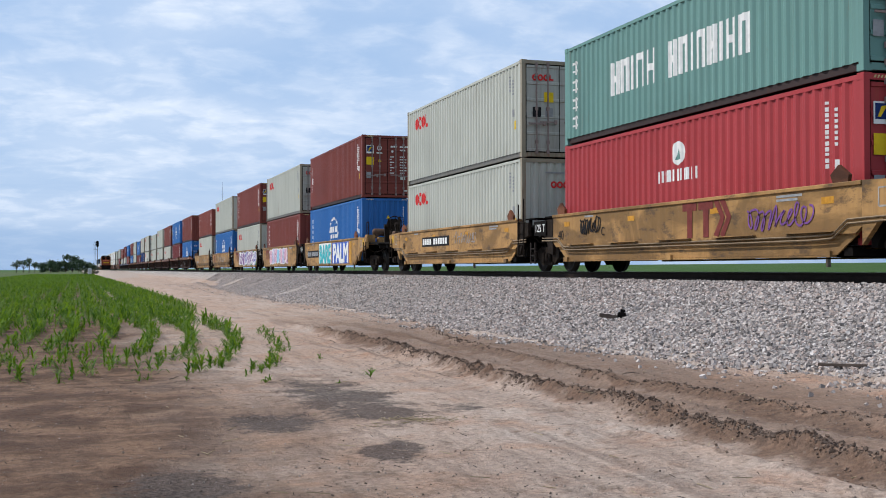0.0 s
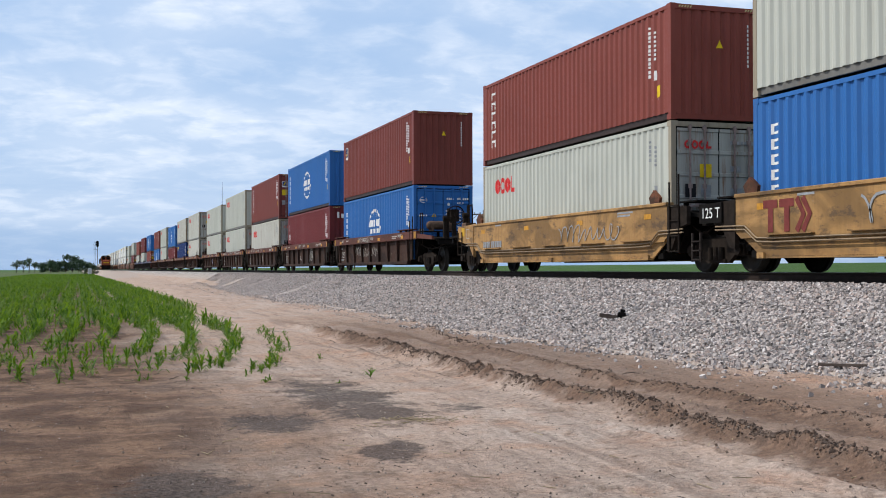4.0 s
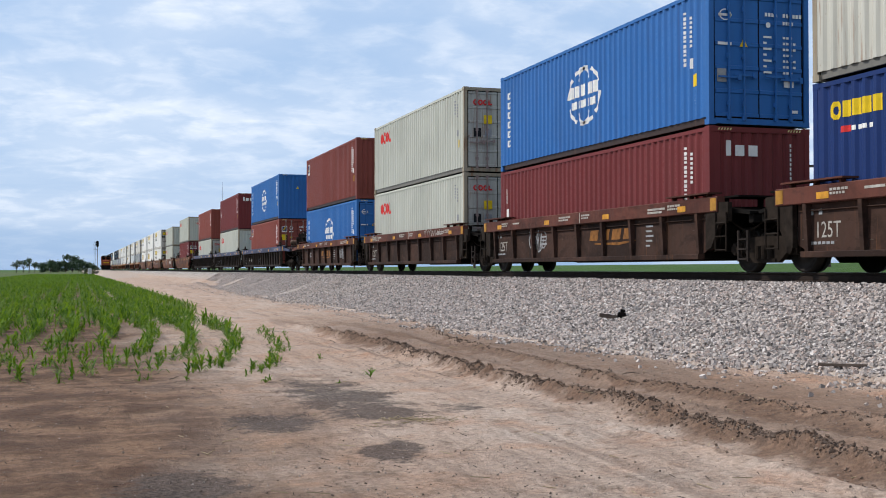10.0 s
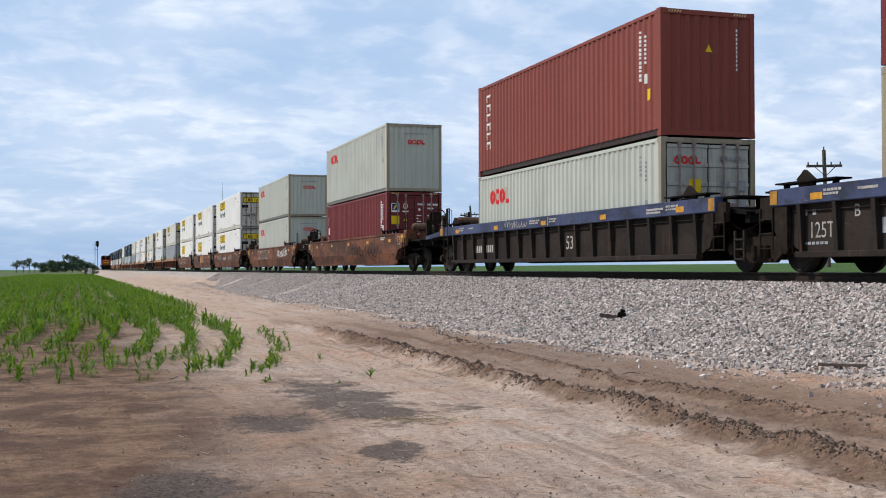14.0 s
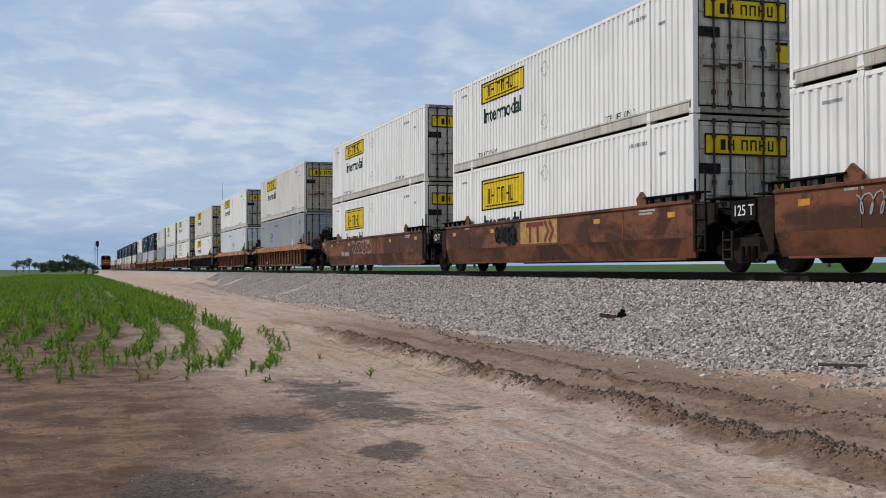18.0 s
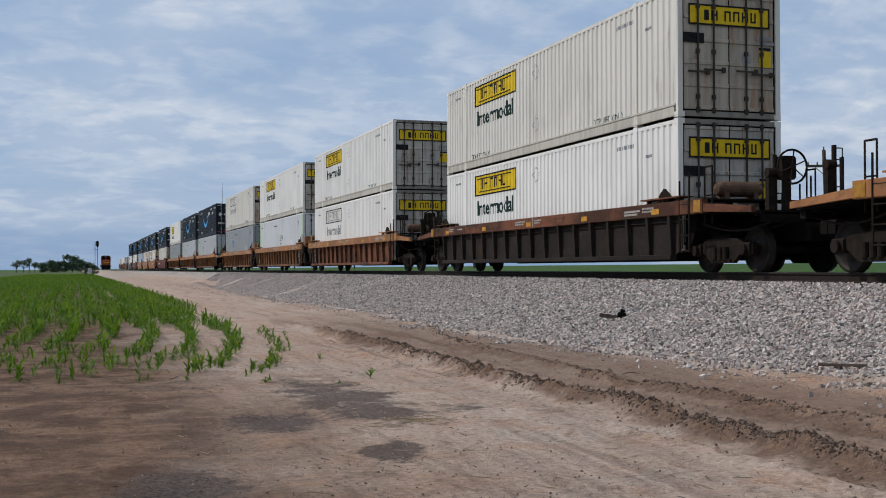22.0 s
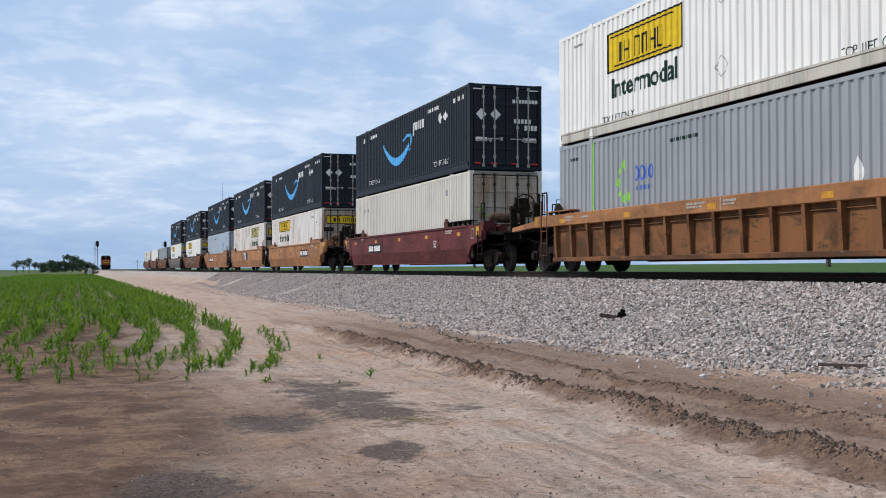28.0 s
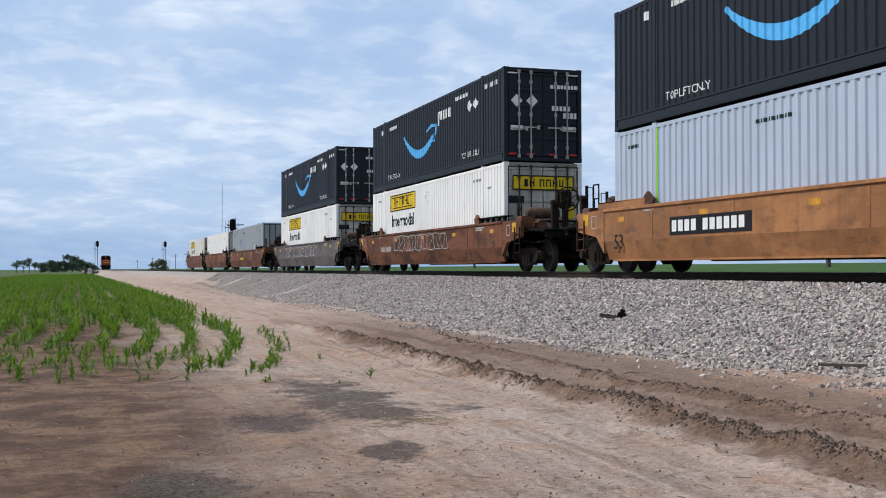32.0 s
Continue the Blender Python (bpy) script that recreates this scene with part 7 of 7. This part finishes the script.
    return thing


CAR_WORDS = {"car_yellow": "faded yellow", "car_orange": "weathered orange", "car_ochre": "dirty ochre", "car_rust": "rusty brown", "car_brown": "reddish-brown", "car_dark": "blackish brown", "car_cocoa": "dark brown", "car_wine": "wine-red", "car_slate": "grey-brown"}


# ---- lettering of the cars ----
def number_bars(u, v, s, ink=WHITE_INK, board=True, tall=1.0):
    out = []
    if board:
        out.append(("number_board", rect(u - 0.1 * s, u + 2.9 * s, v - 0.1 * s * tall, v + 0.42 * s * tall), BLACK_INK, "black number board", 1))
    out.append(("number_mark", bars(u, v, v + 0.32 * s * tall, [0.185 * s] * 4 + [-0.12 * s] + [0.185 * s] * 6, 0.07 * s), ink, "number drawn as white bars", 2))
    return out


def block_mark(u, v, s, ink):
    """Three broad strokes of a builder's mark."""
    p = rect(u, u + 0.6 * s, v + 0.6 * s, v + 0.8 * s) + rect(u + 0.2 * s, u + 0.42 * s, v, v + 0.6 * s)
    p += rect(u + 0.68 * s, u + 1.28 * s, v + 0.6 * s, v + 0.8 * s) + rect(u + 0.88 * s, u + 1.1 * s, v, v + 0.6 * s)
    p += stroke([(u + 1.38 * s, v), (u + 1.66 * s, v + 0.4 * s), (u + 1.38 * s, v + 0.8 * s)], 0.17 * s) + stroke([(u + 1.62 * s, v), (u + 1.9 * s, v + 0.4 * s), (u + 1.62 * s, v + 0.8 * s)], 0.17 * s)
    return [("car_logo", p, ink, "broad painted mark", 1)]


def rounded(pts, times=2):
    """Cuts the corners of a line of points."""
    for _ in range(times):
        out = [pts[0]]
        for a, b in zip(pts, pts[1:]):
            out += [(a[0] * 0.75 + b[0] * 0.25, a[1] * 0.75 + b[1] * 0.25), (a[0] * 0.25 + b[0] * 0.75, a[1] * 0.25 + b[1] * 0.75)]
        pts = out + [pts[-1]]
    return pts


def scrawl(u, v, w, h, seed, ink, width=0.04, turns=9, lift=2, name="graffiti"):
    """A loose looping spray line."""
    rs = random.Random(int(seed))
    tall = [rs.uniform(0.25, 0.5) for _ in range(turns + 2)]
    wide = [rs.uniform(0.1, 0.3) for _ in range(turns + 2)]
    base = [rs.uniform(0.4, 0.6) for _ in range(turns + 2)]
    pts, n = [], turns * 12
    for i in range(n + 1):
        k, a = i // 12, 2 * math.pi * i / 12
        f = (i % 12) / 12
        mixed = lambda q: q[k] * (1 - f) + q[k + 1] * f
        pts.append((u + w * i / n + mixed(wide) * h * math.sin(a + 0.4 * k), v + h * (mixed(base) + mixed(tall) * math.cos(a + 0.3 * math.sin(a * 0.5)))))
    return [(name, stroke(pts, width), ink, "loose spray-painted tag", lift)]


def fat(body, size, u, v, width, ink, label, lift=2.0):
    """A word in thick capital letters: its outlines laid over themselves a little shifted."""
    sq = width / (size * word_width(body))
    moves = ((0, 0), (0.05, 0.0), (-0.05, 0.0), (0.0, 0.05), (0.0, -0.05), (0.09, 0.03))
    return [("graffiti_word", text(body, size, u + du, v + dv, sq), ink, label, lift + 0.4 * i) for i, (du, dv) in enumerate(moves)]


def throw_up(u, v, w, h, n, seed, fill, line, second=None, palette=None, soft=False):
    """Sprayed letters in a wild hand that nobody can read: overlapping cloudy bodies, a pale rim and bent inner strokes."""
    rs = random.Random(seed)
    inks = palette or [fill, second or fill, PINK_SPRAY, fill]
    cw = w / n
    res = []
    for i in range(n):
        c, m = u + cw * (i + 0.5), v + h * 0.5
        lean = rs.uniform(-0.3, 0.3) * h
        blob = []
        for k in range(14):
            a = 2 * math.pi * k / 14
            ru, rv = 0.6 * cw * rs.uniform(0.6, 1.2), 0.5 * h * rs.uniform(0.8, 1.05)
            blob.append((c + ru * math.copysign(abs(math.cos(a)) ** 0.45, math.cos(a)) + lean * math.sin(a), min(1.42, max(0.34, m + rv * math.copysign(abs(math.sin(a)) ** 0.45, math.sin(a))))))
        big = [(c + (p - c) * 1.14, min(1.44, max(0.31, m + (q - m) * 1.1))) for p, q in blob]
        fan = lambda ring: [[(c, m), ring[k], ring[(k + 1) % 14]] for k in range(14)]
        if fill is None:
            res.append(("graffiti_line", stroke(blob + blob[:1], 0.05 * h), line, "pale spray outline", 2.4))
            pts = rounded([(c + cw * rs.uniform(-0.4, 0.4), v + h * (0.1 + 0.8 * j / 3)) for j in range(4)], 2)
            res.append(("graffiti_line", stroke(pts, 0.05 * h), second or line, "spray line", 2.8))
            continue
        res.append(("graffiti_rim", fan(big), line, "pale spray rim", 0.8 + 0.02 * i))
        res.append(("graffiti_letter", fan(blob), inks[(i + seed) % 4], "sprayed letter body", 1.6 + 0.02 * i))
        for q in range(1 if soft else 3):
            pts = rounded([(c + cw * rs.uniform(-0.6, 0.6), v + h * (0.06 + 0.88 * (j / 3 if (i + q) % 2 else 1 - j / 3))) for j in range(4)], 1)
            res.append(("graffiti_line", stroke(pts, [w_ * h for w_ in [rs.uniform(0.03, 0.16) for _ in pts]]), line, "white spray line", 2.5 + 0.1 * q))
        pts = rounded([(c + cw * rs.uniform(-0.5, 0.5), v + h * rs.uniform(0.1, 0.9)) for j in range(4)], 2)
        if soft:
            res.append(("graffiti_shadow", stroke([blob[k % 14] for k in range(11, 16)], [0.02, 0.05, 0.06, 0.05, 0.02]), BLACK_INK, "dark spray shadow", 2.9))
            res.append(("graffiti_shadow", stroke(rounded([(c + cw * rs.uniform(-0.2, 0.1), v + h * q) for q in (0.25, 0.5, 0.75)], 2), 0.035), BLACK_INK, "dark spray shadow", 2.9))
        if palette is None:
            res.append(("graffiti_shadow", stroke(pts, 0.05 * h), BLACK_INK if i % 2 else PURPLE_INK, "dark spray line", 3.0))
    return res


K_, H_ = "car_cocoa", "car_ochre"
Y_, O_, R_, B_, D_, N_, S_ = "car_yellow", "car_orange", "car_rust", "car_brown", "car_dark", "car_wine", "car_slate"
C40, CS = (40, HC), (40, STD)
BIG = (53, HC)
# far end of the load (m along the track at the start), well, style, paint, set name, chord, upper load, lower load
UNITS = [
    (28.03, 40, "smooth", Y_, "a", None, (CS, "teal", "letters", "d"), (C40, "red", "crest", "d")),
    (43.33, 40, "smooth", Y_, "a", None, (C40, "cream", "oocl", "d"), (C40, "cream", "oocl", "b")),
    (63.05, 40, "smooth", Y_, "b", None, (C40, "maroon", "short", "d"), (C40, "blue", "globe", "b")),
    (78.33, 40, "smooth", Y_, "b", None, (C40, "cream", "oocl", "d"), (C40, "maroon", "column", "b")),
    (93.69, 40, "smooth", Y_, "b", None, (C40, "maroon", "column", "d"), (C40, "cream", "oocl_low", "b")),
    (108.98, 40, "smooth", Y_, "b", None, (C40, "cream", "oocl", "b"), (C40, "blue", "globe", "b")),
    (124.37, 40, "smooth", Y_, "b", None, (CS, "brick_red", "column", "b"), (C40, "cream", "oocl_low", "d")),
    (144.55, 40, "ribbed", K_, "c", B_, (C40, "maroon", "badge", "b"), (C40, "blue", "globe", "d")),
    (160.04, 40, "ribbed", K_, "c", B_, (C40, "blue", "globe", "b"), (C40, "wine", "short", "b")),
    (175.60, 40, "ribbed", K_, "c", B_, (C40, "maroon", "column", "d"), (C40, "cream_old", "oocl_low", "d")),
    (191.15, 40, "ribbed", K_, "c", B_, (C40, "cream", "oocl", "b"), (C40, "cream", "oocl_low", "d")),
    (206.61, 40, "ribbed", K_, "c", B_, (CS, "cream", "oocl", "b"), (C40, "cream", "oocl_low", "d")),
    (226.38, 40, "ribbed", K_, "d", B_, (C40, "cream_old", "oocl", "d"), (C40, "cream_old", "oocl", "d")),
    (241.92, 40, "ribbed", K_, "d", B_, (C40, "cream_old", "oocl", "d"), (C40, "navy", "seal", "d")),
    (257.60, 40, "ribbed", K_, "d", B_, (C40, "blue", "globe", "d"), (CS, "wine", "short", "b")),
    (273.30, 40, "ribbed", K_, "d", B_, (C40, "cream", "oocl", "d"), (C40, "cream", "oocl_low", "d")),
    (288.87, 40, "ribbed", K_, "d", B_, (C40, "maroon", "badge", "b"), (C40, "blue", "globe", "d")),
    (310.47, 53, "ribbed", D_, "e", "car_blue", (C40, "blue", "globe", "b"), (C40, "brick_red", "badge", "d")),
    (329.99, 53, "ribbed", D_, "e", "car_blue", (C40, "wine", "short", "b"), (C40, "cream", "oocl_low", "b")),
    (349.53, 53, "ribbed", D_, "e", "car_blue", (C40, "brick_red", "column", "b"), (CS, "cream", "oocl_low", "d")),
    (373.27, 53, "smooth", R_, "f", None, (C40, "cream", "oocl", "b"), (C40, "wine", "short", "d")),
    (396.75, 53, "smooth", R_, "g", None, (CS, "cream", "oocl", "b"), (C40, "cream", "oocl_low", "b")),
    (422.26, 53, "smooth", R_, "h", None, (BIG, "white", "truck", "d"), (BIG, "white", "truck", "d")),
    (441.83, 53, "smooth", R_, "h", None, (BIG, "white", "truck", "d"), (BIG, "white", "truck_box", "d")),
    (461.34, 53, "smooth", R_, "h", None, (BIG, "white", "truck", "d"), (BIG, "white", "truck_box", "d")),
    (485.15, 53, "ribbed", R_, "i", O_, (BIG, "white_old", "truck", "d"), (BIG, "grey", "leaf", "d")),
    (508.83, 53, "ribbed", R_, "j", O_, (BIG, "white", "truck", "d"), (BIG, "pale", "leaf_corner", "d")),
    (532.35, 53, "ribbed", D_, "k", R_, (BIG, "white_old", "truck", "d"), (BIG, "white", "truck", "d")),
    (555.74, 53, "ribbed", R_, "l", O_, (BIG, "white", "truck", "d"), (BIG, "white", "truck_faded", "d")),
    (575.41, 53, "ribbed", H_, "l", O_, (BIG, "white", "truck", "d"), (BIG, "pale", "leaf_corner", "d")),
    (594.84, 53, "ribbed", H_, "l", O_, (BIG, "white_old", "truck_faded", "d"), (BIG, "grey", "leaf", "d")),
    (618.57, 53, "ribbed", H_, "m", O_, (BIG, "ink", "smile", "d"), (BIG, "silver", "leaf", "d")),
    (637.89, 53, "ribbed", H_, "m", O_, (BIG, "ink", "smile", "d"), (BIG, "silver", "leaf", "d")),
    (657.38, 53, "ribbed", H_, "m", O_, (BIG, "white", "truck_box", "d"), (BIG, "grey", "leaf", "d")),
    (680.93, 53, "smooth", N_, "n", None, (BIG, "ink", "smile", "d"), (BIG, "beige", "plain", "d")),
    (704.95, 53, "smooth", O_, "o", None, (BIG, "ink", "smile", "d"), (BIG, "white_rusty", "truck", "d")),
    (724.40, 53, "smooth", O_, "o", None, (BIG, "ink", "smile", "d"), (BIG, "white_rusty", "truck_pale", "d")),
    (743.95, 53, "smooth", O_, "o", None, (BIG, "ink", "smile", "d"), (BIG, "slate_blue", "leaf_near", "d")),
    (767.60, 53, "smooth", R_, "p", None, (BIG, "ink", "smile", "d"), (BIG, "white", "truck", "d")),
    (791.21, 53, "smooth", S_, "q", None, (BIG, "ink", "smile", "d"), (BIG, "white", "truck", "d")),
    (814.97, 53, "smooth", R_, "r", None, None, (BIG, "grey", "leaf_plain", "d")),
    (834.40, 53, "smooth", R_, "r", None, None, (BIG, "white", "plain", "d")),
    (853.90, 53, "smooth", R_, "r", None, None, (BIG, "white_old", "truck", "d")),
]
PALE_BOARD = plain("weathered_yellow_board", (0.36, 0.22, 0.075), 0.7, 0.0, 0.4)
WORN_ORANGE = plain("worn_orange_lettering", (0.20, 0.085, 0.022), 0.7, 0.0, 0.5)


def rail_mark(u, s=1.0):
    """A worn orange railway mark as blocks over a sweeping line, and stencils beside it."""
    p = []
    for i in range(4):
        a = u + 0.62 * i * s
        p += [[(a, 0.78), (a + 0.46 * s, 0.78), (a + 0.54 * s, 1.04), (a + 0.08 * s, 1.04)]]
    p += stroke([(u + 0.3, 0.70), (u + 1.6 * s, 0.68), (u + 2.5 * s, 0.74)], [0.03, 0.07, 0.02])
    st = []
    for i in range(5):
        st += rect(u + 3.0, u + 3.0 + (0.34, 0.28, 0.36, 0.3, 0.2)[i], 1.02 - 0.11 * i, 1.06 - 0.11 * i)
    st += rect(u - 3.1, u - 2.75, 0.95, 0.99) + rect(u - 3.1, u - 2.8, 0.85, 0.89) + rect(u - 3.1, u - 2.72, 0.75, 0.79)
    return [("rail_mark", p, WORN_ORANGE, "worn orange lettering drawn as blocks", 0.3), ("side_stencil", st, GREY_INK, "", 0.3)]


CAR_MARKS = {
    0: block_mark(0.55, 0.72, 0.95, MAROON_INK) + scrawl(3.0, 0.75, 2.0, 0.5, 3, PURPLE_INK) + scrawl(-4.6, 0.95, 1.1, 0.4, 5, BLACK_INK) + [("figures", text("40", 0.36, -6.0, 0.85) + text("C", 0.3, -3.4, 0.9), BLACK_INK, "black painted figures", 1)],
    1: number_bars(-3.16, 0.965, 1.07, tall=0.62) + [("figures", text("40", 0.36, -5.9, 0.85), BLACK_INK, "black painted figures", 1)] + scrawl(0.5, 0.9, 2.2, 0.4, 8, GREY_INK, 0.03),
    2: [("graffiti_ground", rect(0.8, 4.4, 0.36, 1.40), BLUE_INK, "blue and orange sprayed ground", 0.6), ("graffiti_ground", rect(-2.5, 0.55, 0.38, 1.42), WHITE_INK, "pale sprayed ground", 0.6), ("graffiti_ground", rect(4.4, 5.0, 0.36, 1.40), ORANGE_INK, "orange sprayed ground", 0.6)]
       + fat("BARE", 1.30, -2.37, 0.42, 2.75, TURQ_INK, "turquoise sprayed capital letters") + fat("PALM", 1.30, 0.95, 0.42, 3.3, WHITE_INK, "white sprayed capital letters")
       + number_bars(-5.5, 0.78, 1.0, GREY_INK, tall=0.72),
    3: block_mark(-5.0, 0.75, 0.75, MAROON_INK) + throw_up(-3.3, 0.42, 6.6, 0.98, 7, 7, LILAC_INK, WHITE_INK, SKY_INK, [LILAC_INK, PINK_SPRAY, TURQ_PALE, PINK_SPRAY], True),
    4: block_mark(-5.1, 0.72, 0.85, MAROON_INK) + [("graffiti_ground", rect(-3.1, 6.0, 0.40, 1.40), FOREST_INK, "dark green sprayed ground", 0.6)] + throw_up(-3.0, 0.4, 8.8, 1.02, 8, 11, PURPLE_INK, WHITE_INK, VIOLET_INK, [PURPLE_INK, PURPLE_INK, VIOLET_INK, PURPLE_INK]),
    5: block_mark(-5.4, 0.75, 0.75, MAROON_INK) + scrawl(-2.6, 0.7, 6.0, 0.6, 12, GREY_INK, 0.05, 12),
    6: number_bars(-5.4, 0.74, 0.6, GREY_INK, False) + scrawl(0.5, 0.7, 3.5, 0.5, 13, GREY_INK, 0.03),
    7: scrawl(-1.9, 1.24, 2.0, 0.27, 15, GALV_INK, 0.03) + scrawl(-3.4, 0.6, 4.6, 0.5, 16, GALV_INK, 0.03, 14, 0.4),
    8: [("figures", text("C", 0.34, -1.1, 0.62), WHITE_INK, "white figure", 0.4)] + scrawl(1.5, 0.5, 1.1, 0.7, 17, GALV_INK, 0.03, 8, 0.4),
    9: scrawl(-4.0, 1.28, 3.2, 0.2, 18, GALV_INK, 0.03, 12) + scrawl(-0.7, 0.45, 1.1, 0.7, 19, GALV_INK, 0.03, 8, 0.4) + [("figures", text("D", 0.34, -2.0, 0.62), WHITE_INK, "white figure", 0.4)],
    10: scrawl(-4.9, 1.26, 1.7, 0.22, 51, GALV_INK, 0.03, 10) + scrawl(1.9, 1.26, 1.9, 0.22, 52, GALV_INK, 0.04, 9) + [("figures", text("E", 0.34, -1.6, 0.62), WHITE_INK, "white figure", 0.4)] + scrawl(1.2, 0.5, 1.3, 0.6, 20, GALV_INK, 0.03, 8, 0.4),
    11: rail_mark(1.35) + [("figures", text("A", 0.34, -1.9, 0.62), WHITE_INK, "white figure", 0.4)] + scrawl(0.05, 0.62, 0.75, 0.5, 41, LILAC_INK, 0.05, 9, 0.4),
    14: rail_mark(0.6) + scrawl(-3.4, 0.55, 1.1, 0.6, 42, GREY_INK, 0.04, 8, 0.4),
    16: rail_mark(-1.2) + scrawl(3.2, 0.55, 1.1, 0.6, 43, GREY_INK, 0.04, 8, 0.4),
    17: [("figures", text("53", 0.4, -1.2, 0.62), GALV_INK, "white figure", 0.4)] + number_bars(-6.0, 0.65, 0.7, GALV_INK, False),
    18: [("figures", text("53", 0.4, 5.2, 0.62) + text("B", 0.3, -6.6, 0.95), GALV_INK, "white figure", 0.4)] + number_bars(-5.9, 0.65, 0.8, GREY_INK, False),
    12: rail_mark(2.0) + [("figures", text("A", 0.34, -1.6, 0.62), WHITE_INK, "white figure", 0.4)] + scrawl(-0.2, 0.5, 1.3, 0.6, 21, GALV_INK, 0.03, 8, 0.4),
    13: [("figures", text("E", 0.34, -1.6, 0.62), WHITE_INK, "white figure", 0.4)] + scrawl(1.6, 0.5, 1.3, 0.7, 22, GALV_INK, 0.03, 9, 0.4),
    15: scrawl(-5.4, 1.25, 1.2, 0.26, 23, GALV_INK, 0.03) + scrawl(2.4, 1.25, 2.4, 0.26, 24, GALV_INK, 0.03),
    19: [("figures", text("53", 0.5, 1.2, 0.6), GALV_INK, "white figure", 0.4)] + number_bars(-6.0, 0.6, 0.7, GALV_INK, False) + scrawl(-3.0, 1.27, 1.8, 0.2, 25, GALV_INK, 0.03, 9),
    20: scrawl(0.5, 0.6, 5.0, 0.5, 26, IRON, 0.05),
    21: throw_up(-4.6, 0.78, 4.4, 0.6, 6, 27, None, GALV_INK) + scrawl(3.5, 0.8, 3.5, 0.55, 28, WHITE_INK, 0.04, 14),
    22: scrawl(-6.0, 0.9, 3.2, 0.45, 29, GREY_INK, 0.03, 12) + scrawl(2.0, 0.85, 2.4, 0.4, 32, GREY_INK, 0.025, 12) + number_bars(-1.5, 0.9, 0.75, GALV_INK, False),
    23: [("logo_board", rect(-1.36, 1.30, 0.79, 1.44), PALE_BOARD, "weathered yellow board", 0.6),
         ("car_logo", rect(-0.92, 0.36, 1.26, 1.39) + rect(-0.70, -0.52, 0.82, 1.26) + rect(-0.14, 0.04, 0.82, 1.26) + stroke([(0.42, 0.82), (0.70, 1.12), (0.42, 1.39)], 0.15) + stroke([(0.74, 0.82), (1.02, 1.12), (0.74, 1.39)], 0.17), MAROON_INK, "broad maroon painted mark", 1.4)]
        + scrawl(-3.4, 0.80, 1.7, 0.58, 30, BLACK_INK, 0.09, 12) + scrawl(-3.2, 0.82, 1.5, 0.5, 33, BLACK_INK, 0.06, 9, 2.6),
    24: number_bars(-5.2, 0.7, 0.6, GALV_INK, False) + throw_up(-2.9, 0.78, 3.4, 0.6, 5, 31, None, GALV_INK, ORANGE_INK),
    25: number_bars(-5.6, 0.45, 0.5, GALV_INK, False) + [("figures", text("53", 0.5, 3.2, 0.62), WHITE_INK, "white figure", 0.4)],
    26: block_mark(-1.5, 0.5, 0.9, ORANGE_INK),
    31: number_bars(-5.4, 0.68, 0.75, GALV_INK, False),
    34: number_bars(-4.9, 0.85, 0.72) + [("figures", text("53", 0.36, 4.6, 0.85), WHITE_INK, "white figure", 1)],
    35: number_bars(2.85, 0.88, 0.83, tall=0.85) + [("figures", text("53", 0.5, -7.6, 0.55), BLACK_INK, "black figure", 1)],
    36: [("logo_board", rect(-1.3, 1.08, 0.78, 1.34), BLACK_INK, "black board", 1)] + [(n, shift(p, 0, 0), WHITE_INK, lb, 2) for n, p, i_, lb, f_ in block_mark(-0.95, 0.82, 0.62, WHITE_INK)] + [("figures", text("53", 0.5, -7.8, 0.55), BLACK_INK, "black figure", 1)],
    37: number_bars(-5.0, 0.88, 1.05, tall=0.72) + [("figures", text("53", 0.5, -7.8, 0.55), BLACK_INK, "black figure", 1)],
    38: throw_up(-4.0, 0.78, 7.0, 0.62, 9, 35, None, GALV_INK) + number_bars(-6.0, 0.8, 0.6, GALV_INK, False),
    39: throw_up(-5.5, 0.78, 9.0, 0.62, 10, 36, None, GALV_INK, LILAC_INK),
    40: number_bars(-2.0, 0.8, 0.6, YELLOW_INK, False),
}

train = []
count = len(UNITS)
mids = [u[0] - LEN[u[6][0][0] if u[6] else u[7][0][0]] / 2 for u in UNITS]
for i, (far_end, well, style, color, group, chord, upper, lower) in enumerate(UNITS):
    near_k = "joint" if i and UNITS[i - 1][4] == group else "end"
    far_k = "joint" if i + 1 < count and UNITS[i + 1][4] == group else "end"
    end_half = 11.75 if well == 53 else 9.88
    hn = (mids[i] - mids[i - 1]) / 2 if near_k == "joint" else end_half
    hf = (mids[i + 1] - mids[i]) / 2 if far_k == "joint" else end_half
    car = well_car(well, style, color, near_k, far_k, hn, hf, CAR_MARKS.get(i, ()), chord)
    train.append((car, mids[i], RAIL_Z))
    low = container(*lower[0], *lower[1:])
    train.append((low, mids[i], RAIL_Z + 0.47))
    if upper:
        top = container(*upper[0], *upper[1:])
        train.append((top, mids[i], RAIL_Z + 0.47 + lower[0][1] + 0.028))


def motions():
    """The whole train rolls along the track at an even speed."""
    for ob, y, z in train:
        walk(ob, [(t, pose(TRACK_X, y - SPEED * t, z)) for t in (0.0, 8.0, 16.0, 24.0, DURATION)])


motions()
